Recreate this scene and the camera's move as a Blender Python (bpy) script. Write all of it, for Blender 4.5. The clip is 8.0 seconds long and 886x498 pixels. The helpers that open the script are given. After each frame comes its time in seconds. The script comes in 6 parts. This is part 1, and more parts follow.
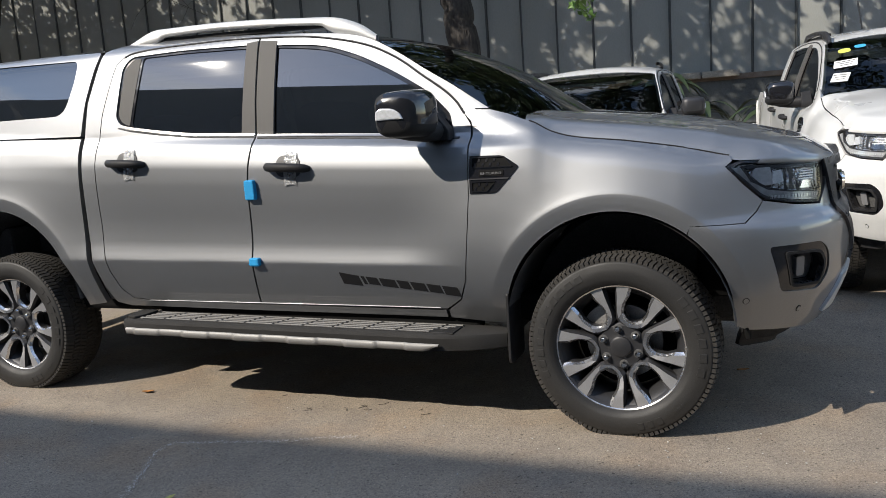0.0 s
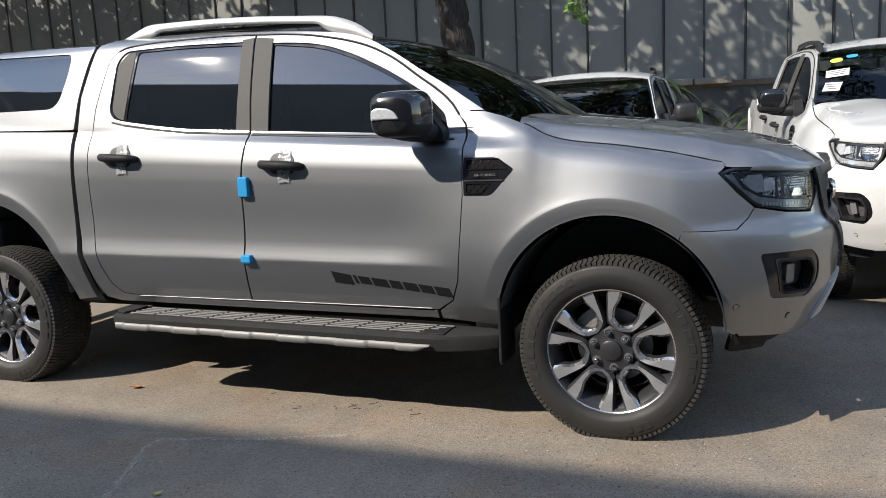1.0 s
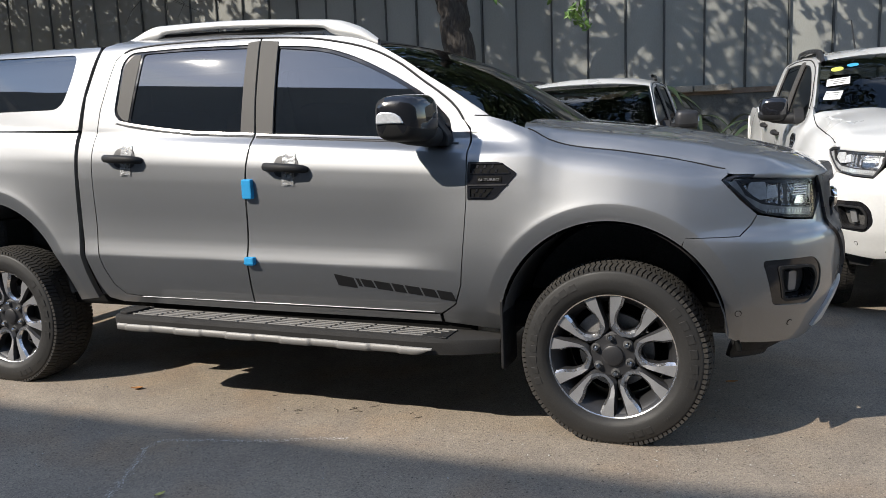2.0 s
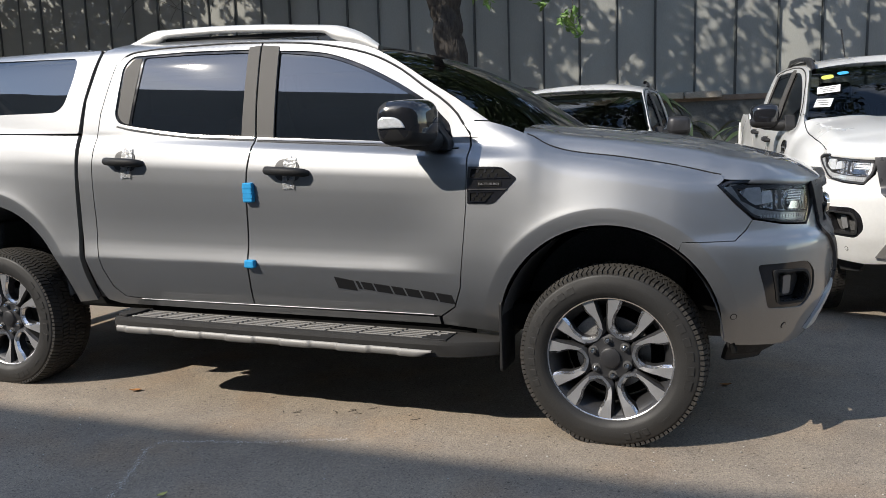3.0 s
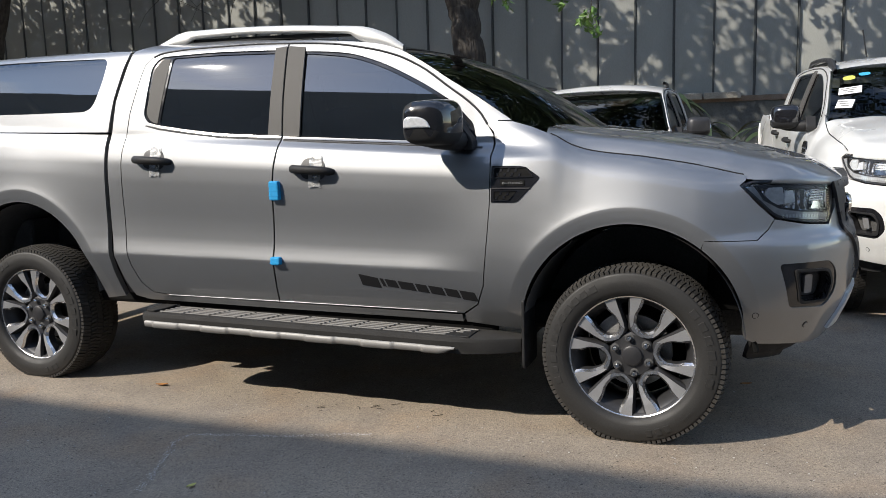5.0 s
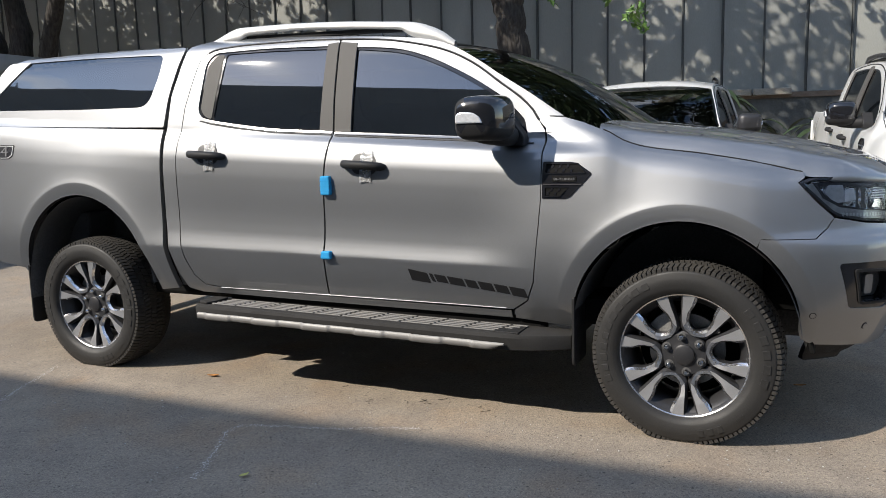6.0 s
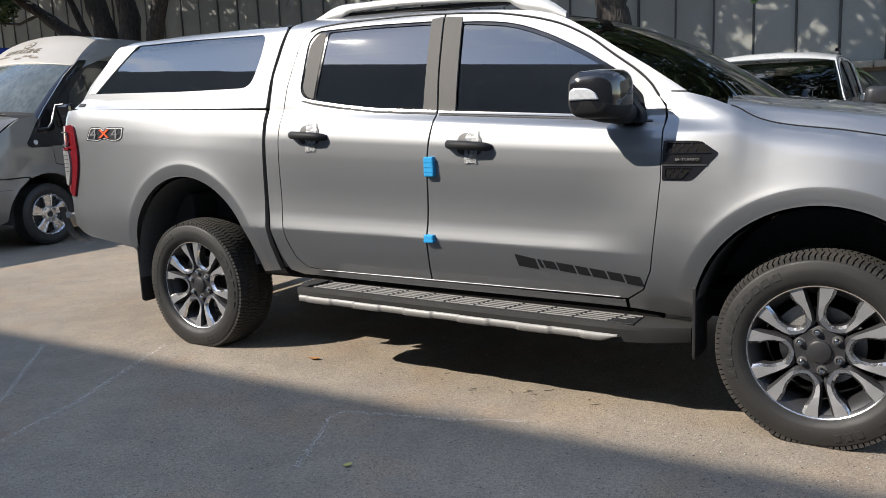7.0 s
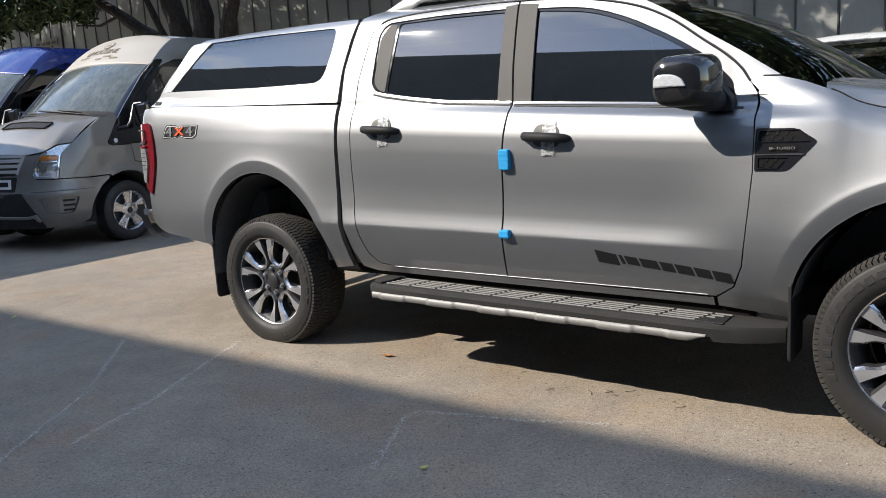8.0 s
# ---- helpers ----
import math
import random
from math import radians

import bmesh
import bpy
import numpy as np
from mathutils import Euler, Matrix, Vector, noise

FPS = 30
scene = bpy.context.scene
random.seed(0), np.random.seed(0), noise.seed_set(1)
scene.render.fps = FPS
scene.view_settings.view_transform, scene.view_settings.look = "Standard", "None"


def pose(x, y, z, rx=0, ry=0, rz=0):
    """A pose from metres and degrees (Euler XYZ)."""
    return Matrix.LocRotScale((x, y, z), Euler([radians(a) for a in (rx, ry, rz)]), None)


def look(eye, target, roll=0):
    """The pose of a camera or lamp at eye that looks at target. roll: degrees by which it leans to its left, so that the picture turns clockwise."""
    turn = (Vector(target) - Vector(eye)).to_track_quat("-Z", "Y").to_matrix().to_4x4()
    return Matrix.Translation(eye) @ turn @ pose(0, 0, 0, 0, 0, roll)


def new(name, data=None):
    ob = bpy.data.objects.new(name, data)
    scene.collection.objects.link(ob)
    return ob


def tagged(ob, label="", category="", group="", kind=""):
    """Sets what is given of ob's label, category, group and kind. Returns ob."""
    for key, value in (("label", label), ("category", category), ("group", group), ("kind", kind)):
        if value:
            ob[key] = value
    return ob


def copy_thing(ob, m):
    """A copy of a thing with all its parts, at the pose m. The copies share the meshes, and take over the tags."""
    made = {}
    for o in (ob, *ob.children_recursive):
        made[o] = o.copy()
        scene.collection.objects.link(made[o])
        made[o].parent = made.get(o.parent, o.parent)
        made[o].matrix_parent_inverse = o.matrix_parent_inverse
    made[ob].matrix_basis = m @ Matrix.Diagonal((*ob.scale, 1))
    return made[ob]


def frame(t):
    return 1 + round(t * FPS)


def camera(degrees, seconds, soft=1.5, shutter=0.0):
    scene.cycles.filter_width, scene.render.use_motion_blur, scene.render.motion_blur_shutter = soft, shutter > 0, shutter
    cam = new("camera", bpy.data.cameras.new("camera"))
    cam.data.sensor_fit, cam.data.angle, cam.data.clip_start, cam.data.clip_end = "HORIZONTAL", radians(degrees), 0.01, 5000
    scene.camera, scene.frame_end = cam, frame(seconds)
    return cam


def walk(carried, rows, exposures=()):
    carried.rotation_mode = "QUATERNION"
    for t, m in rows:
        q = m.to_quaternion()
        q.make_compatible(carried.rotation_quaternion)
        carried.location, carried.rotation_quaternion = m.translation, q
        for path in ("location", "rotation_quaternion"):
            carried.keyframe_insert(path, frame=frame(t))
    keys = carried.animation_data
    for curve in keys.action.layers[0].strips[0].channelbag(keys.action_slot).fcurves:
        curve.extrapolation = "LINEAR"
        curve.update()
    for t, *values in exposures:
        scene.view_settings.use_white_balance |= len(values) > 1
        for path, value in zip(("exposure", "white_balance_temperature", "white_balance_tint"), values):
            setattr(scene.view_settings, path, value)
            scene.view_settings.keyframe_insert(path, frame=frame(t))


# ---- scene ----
cam = camera(58.0, 8.0, soft=0.75)
EXPOSURES = [(0, .60, 6720, 10), (1.5, .70, 6680, 10), (3, .64, 6680, 10), (4.5, .66, 6680, 10), (6, .76, 6680, 10), (7, .92, 6700, 10), (8, .92, 6700, 10)]
PATH = [
    (0, (3.755, -3.88, 1.277), (3.002, -2.053, 0.972), -4.0),
    (0.5, (3.756, -3.881, 1.275), (3.022, -2.046, 0.969), -3.4),
    (1, (3.747, -3.889, 1.279), (3.017, -2.052, 0.974), -2.8),
    (1.5, (3.74, -3.893, 1.279), (3.009, -2.056, 0.977), -2.4),
    (3, (3.705, -3.959, 1.28), (3.004, -2.107, 0.997), -1.9),
    (3.5, (3.699, -3.981, 1.277), (3.012, -2.126, 0.983), -1.9),
    (4, (3.698, -3.988, 1.277), (3.004, -2.135, 0.983), -2.2),
    (4.5, (3.695, -3.999, 1.278), (2.981, -2.153, 0.992), -2.0),
    (6, (3.652, -4.033, 1.276), (2.823, -2.235, 0.989), -1.6),
    (6.5, (3.602, -3.991, 1.269), (2.678, -2.247, 0.95), -1.7),
    (7, (3.52, -3.925, 1.277), (2.493, -2.241, 0.946), -2.2),
    (7.5, (3.474, -3.889, 1.286), (2.365, -2.257, 0.958), -3.3),
    (8, (3.441, -3.856, 1.283), (2.273, -2.27, 0.938), -3.4),
]
walk(cam, [(t, look(eye, target, roll)) for t, eye, target, roll in PATH], exposures=EXPOSURES)

# ---- light: a high sun that just clears the roof of a tall building, and its sky ----
SUN_WAY = Vector((-0.85, -0.93, 1.0)).normalized()
world = bpy.data.worlds.new("sky")
scene.world = world
world.use_nodes = True
wn, wl = world.node_tree.nodes, world.node_tree.links
sky = wn.new("ShaderNodeTexSky")
sky.sky_type, sky.sun_disc = "NISHITA", False
sky.sun_elevation, sky.sun_rotation = math.asin(SUN_WAY.z), math.atan2(SUN_WAY.x, SUN_WAY.y)
sky.air_density, sky.dust_density = 1.0, 0.18
cloud_at = wn.new("ShaderNodeTexCoord")
cloud_map = wn.new("ShaderNodeMapping")
cloud_map.inputs["Scale"].default_value = (2.2, 2.2, 6.0)
cloud = wn.new("ShaderNodeTexNoise")
cloud.inputs["Scale"].default_value, cloud.inputs["Detail"].default_value, cloud.inputs["Roughness"].default_value = 1.6, 7, 0.58
cloud_ramp = wn.new("ShaderNodeValToRGB")
cloud_ramp.color_ramp.elements[0].position, cloud_ramp.color_ramp.elements[1].position = 0.50, 0.66
cloud_mix = wn.new("ShaderNodeMixRGB")
cloud_mix.inputs[2].default_value = (6.0, 6.5, 7.3, 1)
cloud_part = wn.new("ShaderNodeMath")
cloud_part.operation = "MULTIPLY"
cloud_part.inputs[1].default_value = 0.68
wl.new(cloud_at.outputs["Generated"], cloud_map.inputs["Vector"])
wl.new(cloud_map.outputs["Vector"], cloud.inputs["Vector"])
wl.new(cloud.outputs["Fac"], cloud_ramp.inputs["Fac"])
wl.new(cloud_ramp.outputs["Color"], cloud_part.inputs[0])
wl.new(cloud_part.outputs[0], cloud_mix.inputs[0])
wl.new(sky.outputs["Color"], cloud_mix.inputs[1])
wl.new(cloud_mix.outputs["Color"], wn["Background"].inputs["Color"])
wn["Background"].inputs["Strength"].default_value = 0.165
sun = new("sun", bpy.data.lights.new("sun", "SUN"))
sun.data.energy, sun.data.angle, sun.data.color = 3.6, radians(0.42), (1.0, 0.94, 0.85)
sun.matrix_world = look(SUN_WAY * 40, (0, 0, 0))

# ---- materials ----
def material(name, colour, rough=0.5, metal=0.0, grain=0.0, grain_size=200.0, stain=0.0, stain_size=2.0, stain_colour=None, bump=0.0, coat=0.0,
             spec=0.5, clear=0.0, object_tone=0.0, stretch=(1, 1, 1)):
    """A surface with a fine grain and broad stains, each at its own size (in periods to the metre)."""
    m = bpy.data.materials.new(name)
    m.use_nodes = True
    n, l = m.node_tree.nodes, m.node_tree.links
    s = n["Principled BSDF"]
    s.inputs["Roughness"].default_value, s.inputs["Metallic"].default_value = rough, metal
    s.inputs["Coat Weight"].default_value, s.inputs["Coat Roughness"].default_value = coat, 0.03
    s.inputs["Specular IOR Level"].default_value, s.inputs["Transmission Weight"].default_value = spec, clear
    at = n.new("ShaderNodeTexCoord")
    stretched = n.new("ShaderNodeMapping")
    stretched.inputs["Scale"].default_value = stretch
    l.new(at.outputs["Object"], stretched.inputs["Vector"])
    colour = (*colour, 1)

    def noise_of(size, detail):
        t = n.new("ShaderNodeTexNoise")
        t.inputs["Scale"].default_value, t.inputs["Detail"].default_value = size, detail
        l.new(stretched.outputs["Vector"], t.inputs["Vector"])
        return t.outputs["Fac"]

    def mixed(a, b, fac, kind="MIX"):
        t = n.new("ShaderNodeMixRGB")
        t.blend_type = kind
        for slot, value in ((0, fac), (1, a), (2, b)):
            if isinstance(value, (tuple, float, int)):
                t.inputs[slot].default_value = value
            else:
                l.new(value, t.inputs[slot])
        return t.outputs["Color"]

    def spread(value, low, high, out_low=0.0, out_high=1.0):
        t = n.new("ShaderNodeMapRange")
        for slot, v in enumerate((low, high, out_low, out_high), 1):
            t.inputs[slot].default_value = v
        l.new(value, t.inputs[0])
        return t.outputs[0]

    base = colour
    if stain:
        broad = spread(noise_of(stain_size, 6), 0.42, 0.68, 0, stain)
        base = mixed(base, (*(stain_colour or [c * 0.5 for c in colour[:3]]), 1), broad)
        rough_out = spread(noise_of(stain_size * 1.7, 4), 0.3, 0.7, max(rough - 0.07, 0.02), min(rough + 0.1, 1))
        l.new(rough_out, s.inputs["Roughness"])
    if grain:
        fine = spread(noise_of(grain_size, 3), 0.3, 0.7, 1 - grain, 1 + grain)
        base = mixed(base, fine, 1.0, "MULTIPLY")
        if bump:
            b = n.new("ShaderNodeBump")
            b.inputs["Strength"].default_value, b.inputs["Distance"].default_value = bump, 0.5 / grain_size
            l.new(fine, b.inputs["Height"])
            l.new(b.outputs["Normal"], s.inputs["Normal"])
    if object_tone:
        info = n.new("ShaderNodeObjectInfo")
        base = mixed(base, spread(info.outputs["Random"], 0, 1, 1 - object_tone, 1 + object_tone), 1.0, "MULTIPLY")
    if isinstance(base, tuple):
        s.inputs["Base Color"].default_value = base
    else:
        l.new(base, s.inputs["Base Color"])
    return m


def metallic_paint(name, colour, tight=0.495, wide=0.70):
    """Silver car paint: flakes that lie flat and flakes that lie askew, both under one clear coat."""
    m = material(name, colour, tight, 1.0, 0.14, 420, coat=1.0)
    n, l = m.node_tree.nodes, m.node_tree.links
    flat = n["Principled BSDF"]
    askew, mix = n.new("ShaderNodeBsdfPrincipled"), n.new("ShaderNodeMixShader")
    for s in (flat, askew):
        s.inputs["Coat Weight"].default_value, s.inputs["Coat Roughness"].default_value, s.inputs["Coat IOR"].default_value = 1.0, 0.03, 1.65
    askew.inputs["Base Color"].default_value = (*[c * 1.3 for c in colour], 1)
    askew.inputs["Metallic"].default_value, askew.inputs["Roughness"].default_value = 1.0, wide
    mix.inputs[0].default_value = 0.25
    l.new(flat.outputs[0], mix.inputs[1])
    l.new(askew.outputs[0], mix.inputs[2])
    l.new(mix.outputs[0], n["Material Output"].inputs["Surface"])
    return m


PAINT = metallic_paint("silver_paint", (0.258, 0.264, 0.273))
WHITE = material("white_paint", (0.68, 0.68, 0.665), 0.30, 0.0, 0.02, 60, 0.12, 1.5, (0.66, 0.65, 0.62), coat=0.8)
SATIN = material("satin_grey_trim", (0.088, 0.084, 0.079), 0.6, 0.0, 0.06, 300, spec=0.25)
RAIL = material("silver_rail", (0.56, 0.56, 0.55), 0.45, 0.4, 0.06, 400, 0.1, 6)
PLASTIC = material("black_plastic", (0.020, 0.020, 0.021), 0.55, 0.0, 0.25, 350, 0.3, 9, (0.030, 0.029, 0.028), 0.25, spec=0.25)
RIB = material("worn_step_rib", (0.20, 0.192, 0.18), 0.6, 0.0, 0.2, 300, 0.3, 8, (0.12, 0.115, 0.11))
GREY_PLASTIC = material("grey_step_plastic", (0.032, 0.031, 0.030), 0.75, 0.0, 0.2, 400, 0.35, 6, (0.042, 0.040, 0.038), 0.2, spec=0.15)
# Near-black for vents; also stands in for shade inside wheels and underneath.
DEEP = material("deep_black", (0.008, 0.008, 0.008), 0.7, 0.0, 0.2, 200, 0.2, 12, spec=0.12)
GLOSS = material("gloss_black", (0.012, 0.012, 0.014), 0.08, 0.0, 0.05, 60, 0.1, 6, coat=0.6)
LINER = material("wheel_well_liner", (0.080, 0.080, 0.081), 0.85, 0.0, 0.3, 120, 0.4, 8, (0.052, 0.049, 0.046))
RUBBER = material("tyre_rubber", (0.019, 0.0185, 0.018), 0.58, 0.0, 0.22, 220, 0.5, 7, (0.026, 0.024, 0.022), 0.2)
TREAD = material("tyre_tread", (0.030, 0.028, 0.026), 0.85, 0.0, 0.3, 160, 0.6, 9, (0.048, 0.043, 0.036), 0.3)
ALLOY = material("machined_alloy", (0.70, 0.70, 0.71), 0.22, 0.95, 0.06, 500, 0.1, 12)
BRUSHED = material("brushed_spoke_face", (0.46, 0.46, 0.47), 0.38, 0.65, 0.10, 600, 0.15, 14)
BELT = material("satin_belt_strip", (0.40, 0.39, 0.38), 0.35, 0.85, 0.06, 300)
DARK_ALLOY = material("dark_alloy", (0.042, 0.042, 0.045), 0.42, 0.35, 0.1, 300, 0.2, 10)
BRAKE = material("brake_iron", (0.42, 0.41, 0.40), 0.40, 0.7, 0.2, 160, 0.3, 14)
CHROME = material("chrome", (0.78, 0.79, 0.80), 0.08, 1.0, 0.02, 60, 0.1, 8)
STEEL = material("brushed_step_edge", (0.25, 0.245, 0.235), 0.55, 0.2, 0.08, 300, 0.15, 5)


def pane(name, tint, ior):
    """Thin glass: a tint to see through, and a sharp gloss that grows towards grazing."""
    m = bpy.data.materials.new(name)
    m.use_nodes = True
    n, l = m.node_tree.nodes, m.node_tree.links
    n.remove(n["Principled BSDF"])
    see, gloss, grow, mix = (n.new(k) for k in ("ShaderNodeBsdfTransparent", "ShaderNodeBsdfGlossy", "ShaderNodeFresnel", "ShaderNodeMixShader"))
    see.inputs["Color"].default_value = (*tint, 1)
    gloss.inputs["Roughness"].default_value = 0.016
    grow.inputs["IOR"].default_value = ior
    l.new(grow.outputs[0], mix.inputs[0])
    l.new(see.outputs[0], mix.inputs[1])
    l.new(gloss.outputs[0], mix.inputs[2])
    l.new(mix.outputs[0], n["Material Output"].inputs["Surface"])
    return m


TINT = pane("tinted_glass", (0.055, 0.058, 0.060), 2.9)
SCREEN = pane("windscreen_glass", (0.19, 0.21, 0.20), 1.55)
LENS = pane("clear_lens", (0.95, 0.955, 0.96), 1.28)


def facets():
    """Bright moulded reflector of a lamp."""
    m = material("lamp_facets", (0.55, 0.555, 0.57), 0.16, 0.80)
    n, l = m.node_tree.nodes, m.node_tree.links
    at, cells, b = n.new("ShaderNodeTexCoord"), n.new("ShaderNodeTexVoronoi"), n.new("ShaderNodeBump")
    cells.inputs["Scale"].default_value = 70
    b.inputs["Strength"].default_value, b.inputs["Distance"].default_value = 0.6, 0.01
    l.new(at.outputs["Object"], cells.inputs["Vector"])
    l.new(cells.outputs["Distance"], b.inputs["Height"])
    l.new(b.outputs["Normal"], n["Principled BSDF"].inputs["Normal"])
    return m


FACET = facets()
LAMP_SILVER = material("lamp_silver", (0.90, 0.91, 0.93), 0.35, 0.5, 0.15, 45, 0.3, 16, (0.56, 0.57, 0.59), coat=0.4)
STRIP = material("satin_step_strip", (0.23, 0.223, 0.212), 0.5, 0.15, 0.06, 300, 0.2, 5, (0.21, 0.20, 0.19))
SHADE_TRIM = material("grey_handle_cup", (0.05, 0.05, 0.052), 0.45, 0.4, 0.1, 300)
LAMP_DARK = material("lamp_bezel", (0.05, 0.05, 0.055), 0.3, 0.3, 0.1, 90, 0.1, 9)
RED = material("red_lens", (0.17, 0.006, 0.009), 0.10, 0.0, 0.12, 60, 0.2, 20, coat=0.8)
SMOKE = material("grey_lens", (0.46, 0.47, 0.48), 0.15, 0.2, 0.2, 50, 0.3, 20, coat=0.7)
AMBER = material("amber_lens", (0.70, 0.24, 0.04), 0.15, 0.0, 0.1, 80, coat=0.6)
PALE_LENS = material("pale_lens", (0.72, 0.74, 0.76), 0.12, 0.25, 0.12, 70, 0.2, 20, coat=0.8)
BLUE_FOAM = material("blue_foam", (0.012, 0.30, 0.62), 0.75, 0.0, 0.15, 260, 0.2, 30, (0.01, 0.24, 0.5), 0.2)
FILM = material("clear_tape", (0.90, 0.91, 0.92), 0.18, 0.0, 0.25, 45, bump=0.6, clear=0.72)
DECAL = material("dark_decal", (0.013, 0.013, 0.014), 0.50, 0.0, 0.1, 200, spec=0.2)
DECAL_PALE = material("pale_decal", (0.60, 0.60, 0.60), 0.4, 0.0, 0.05, 200)
BADGE_GREY = material("grey_lettering", (0.24, 0.24, 0.245), 0.4, 0.3, 0.05, 200)
ORANGE = material("orange_decal", (0.75, 0.10, 0.025), 0.4, 0.0, 0.05, 200)
CABIN = material("cabin_trim", (0.018, 0.018, 0.019), 0.8, 0.0, 0.2, 100)
PAPER = material("paper_sticker", (0.80, 0.80, 0.78), 0.6, 0.0, 0.03, 100)
YELLOW = material("yellow_sticker", (0.62, 0.66, 0.12), 0.5, 0.0, 0.05, 100)
CYAN = material("blue_sticker", (0.05, 0.36, 0.60), 0.5, 0.0, 0.05, 100)

# ---- building helpers ----
def pchip(xs, ys):
    """A smooth curve through the points that does not overshoot."""
    xs, ys = np.array(xs, float), np.array(ys, float)
    h, s = np.diff(xs), np.diff(ys) / np.diff(xs)
    m = np.zeros(len(xs))
    same = s[:-1] * s[1:] > 0
    w1, w2 = 2 * h[1:] + h[:-1], h[1:] + 2 * h[:-1]
    m[1:-1][same] = (w1 + w2)[same] / (w1[same] / s[:-1][same] + w2[same] / s[1:][same])
    m[0], m[-1] = s[0], s[-1]

    def at(x):
        x = np.clip(np.asarray(x, float), xs[0], xs[-1])
        i = np.clip(np.searchsorted(xs, x) - 1, 0, len(xs) - 2)
        t = (x - xs[i]) / h[i]
        return (ys[i] * (1 + 2 * t) * (1 - t) ** 2 + h[i] * m[i] * t * (1 - t) ** 2
                + ys[i + 1] * t * t * (3 - 2 * t) + h[i] * m[i + 1] * t * t * (t - 1))
    return at


def smooth(a, b, x):
    t = np.clip((np.asarray(x, float) - a) / (b - a), 0, 1)
    return t * t * (3 - 2 * t)


def mesh_of(name, verts, faces, normals=None, flat=False):
    me = bpy.data.meshes.new(name)
    me.from_pydata([tuple(map(float, v)) for v in verts], [], [tuple(map(int, f)) for f in faces])
    me.update()
    if not flat:
        me.polygons.foreach_set("use_smooth", [True] * len(me.polygons))
    if normals is not None:
        me.normals_split_custom_set_from_vertices([tuple(map(float, v)) for v in normals])
    return me


def part(name, data, mats, parent=None, label=""):
    """Links a bmesh or mesh as one object under a thing or a part."""
    if isinstance(data, bmesh.types.BMesh):
        me = bpy.data.meshes.new(name)
        data.to_mesh(me)
        data.free()
        data = me
    for m in mats if isinstance(mats, (list, tuple)) else [mats]:
        if not len(data.materials) or m not in list(data.materials):
            data.materials.append(m)
    ob = new(name, data)
    ob.parent = parent
    return tagged(ob, label)


def thing(name, label, category, group="", kind=""):
    return tagged(new(name), label, category, group, kind)


def smoothed(bm, angle=35):
    """Smooth faces with sharp edges past the angle."""
    for f in bm.faces:
        f.smooth = True
    for e in bm.edges:
        if len(e.link_faces) == 2 and e.calc_face_angle(0) > radians(angle):
            e.smooth = False
    return bm


def box(size, at=(0, 0, 0), bevel=0.0, turn=(0, 0, 0), bm=None, segments=2):
    bm = bm or bmesh.new()
    made = bmesh.ops.create_cube(bm, size=1, matrix=pose(*at, *turn) @ Matrix.Diagonal((*size, 1)))
    if bevel:
        edges = {e for v in made["verts"] for e in v.link_edges}
        bmesh.ops.bevel(bm, geom=list(edges), offset=bevel, segments=segments, profile=0.5, affect="EDGES")
    return bm


def rounded(points, radius=0.03, steps=5):
    """A closed outline with its corners rounded; a point may carry its own radius."""
    out = []
    n = len(points)
    for i, p in enumerate(points):
        r = p[2] if len(p) > 2 else radius
        a, b, c = np.array(points[i - 1][:2]), np.array(p[:2]), np.array(points[(i + 1) % n][:2])
        la, lc = np.linalg.norm(a - b), np.linalg.norm(c - b)
        r = min(r, la * 0.49, lc * 0.49)
        if r < 1e-4:
            out.append(tuple(b))
            continue
        s, e = b + (a - b) / la * r, b + (c - b) / lc * r
        for k in range(steps + 1):
            t = k / steps
            out.append(tuple((1 - t) ** 2 * s + 2 * t * (1 - t) * b + t * t * e))
    return out


def spaced(loop, gap):
    """The same closed outline with points no further apart than gap."""
    out = []
    for i, p in enumerate(loop):
        q = loop[(i + 1) % len(loop)]
        k = max(1, math.ceil(math.dist(p, q) / gap))
        out += [(p[0] + (q[0] - p[0]) * j / k, p[1] + (q[1] - p[1]) * j / k) for j in range(k)]
    return out


def inside(points, loop):
    x, y = points[:, 0], points[:, 1]
    hit = np.zeros(len(points), bool)
    a = np.array(loop)
    for (x0, y0), (x1, y1) in zip(a, np.roll(a, -1, 0)):
        if y0 != y1:
            hit ^= ((y0 > y) != (y1 > y)) & (x < (x1 - x0) * (y - y0) / (y1 - y0) + x0)
    return hit


def near(points, loop):
    """Distance of each point to an outline."""
    best = np.full(len(points), 9.0)
    a = np.array(loop)
    for p, q in zip(a, np.roll(a, -1, 0)):
        d = q - p
        t = np.clip(((points - p) @ d) / max(d @ d, 1e-12), 0, 1)
        best = np.minimum(best, np.linalg.norm(points - p - t[:, None] * d, axis=1))
    return best


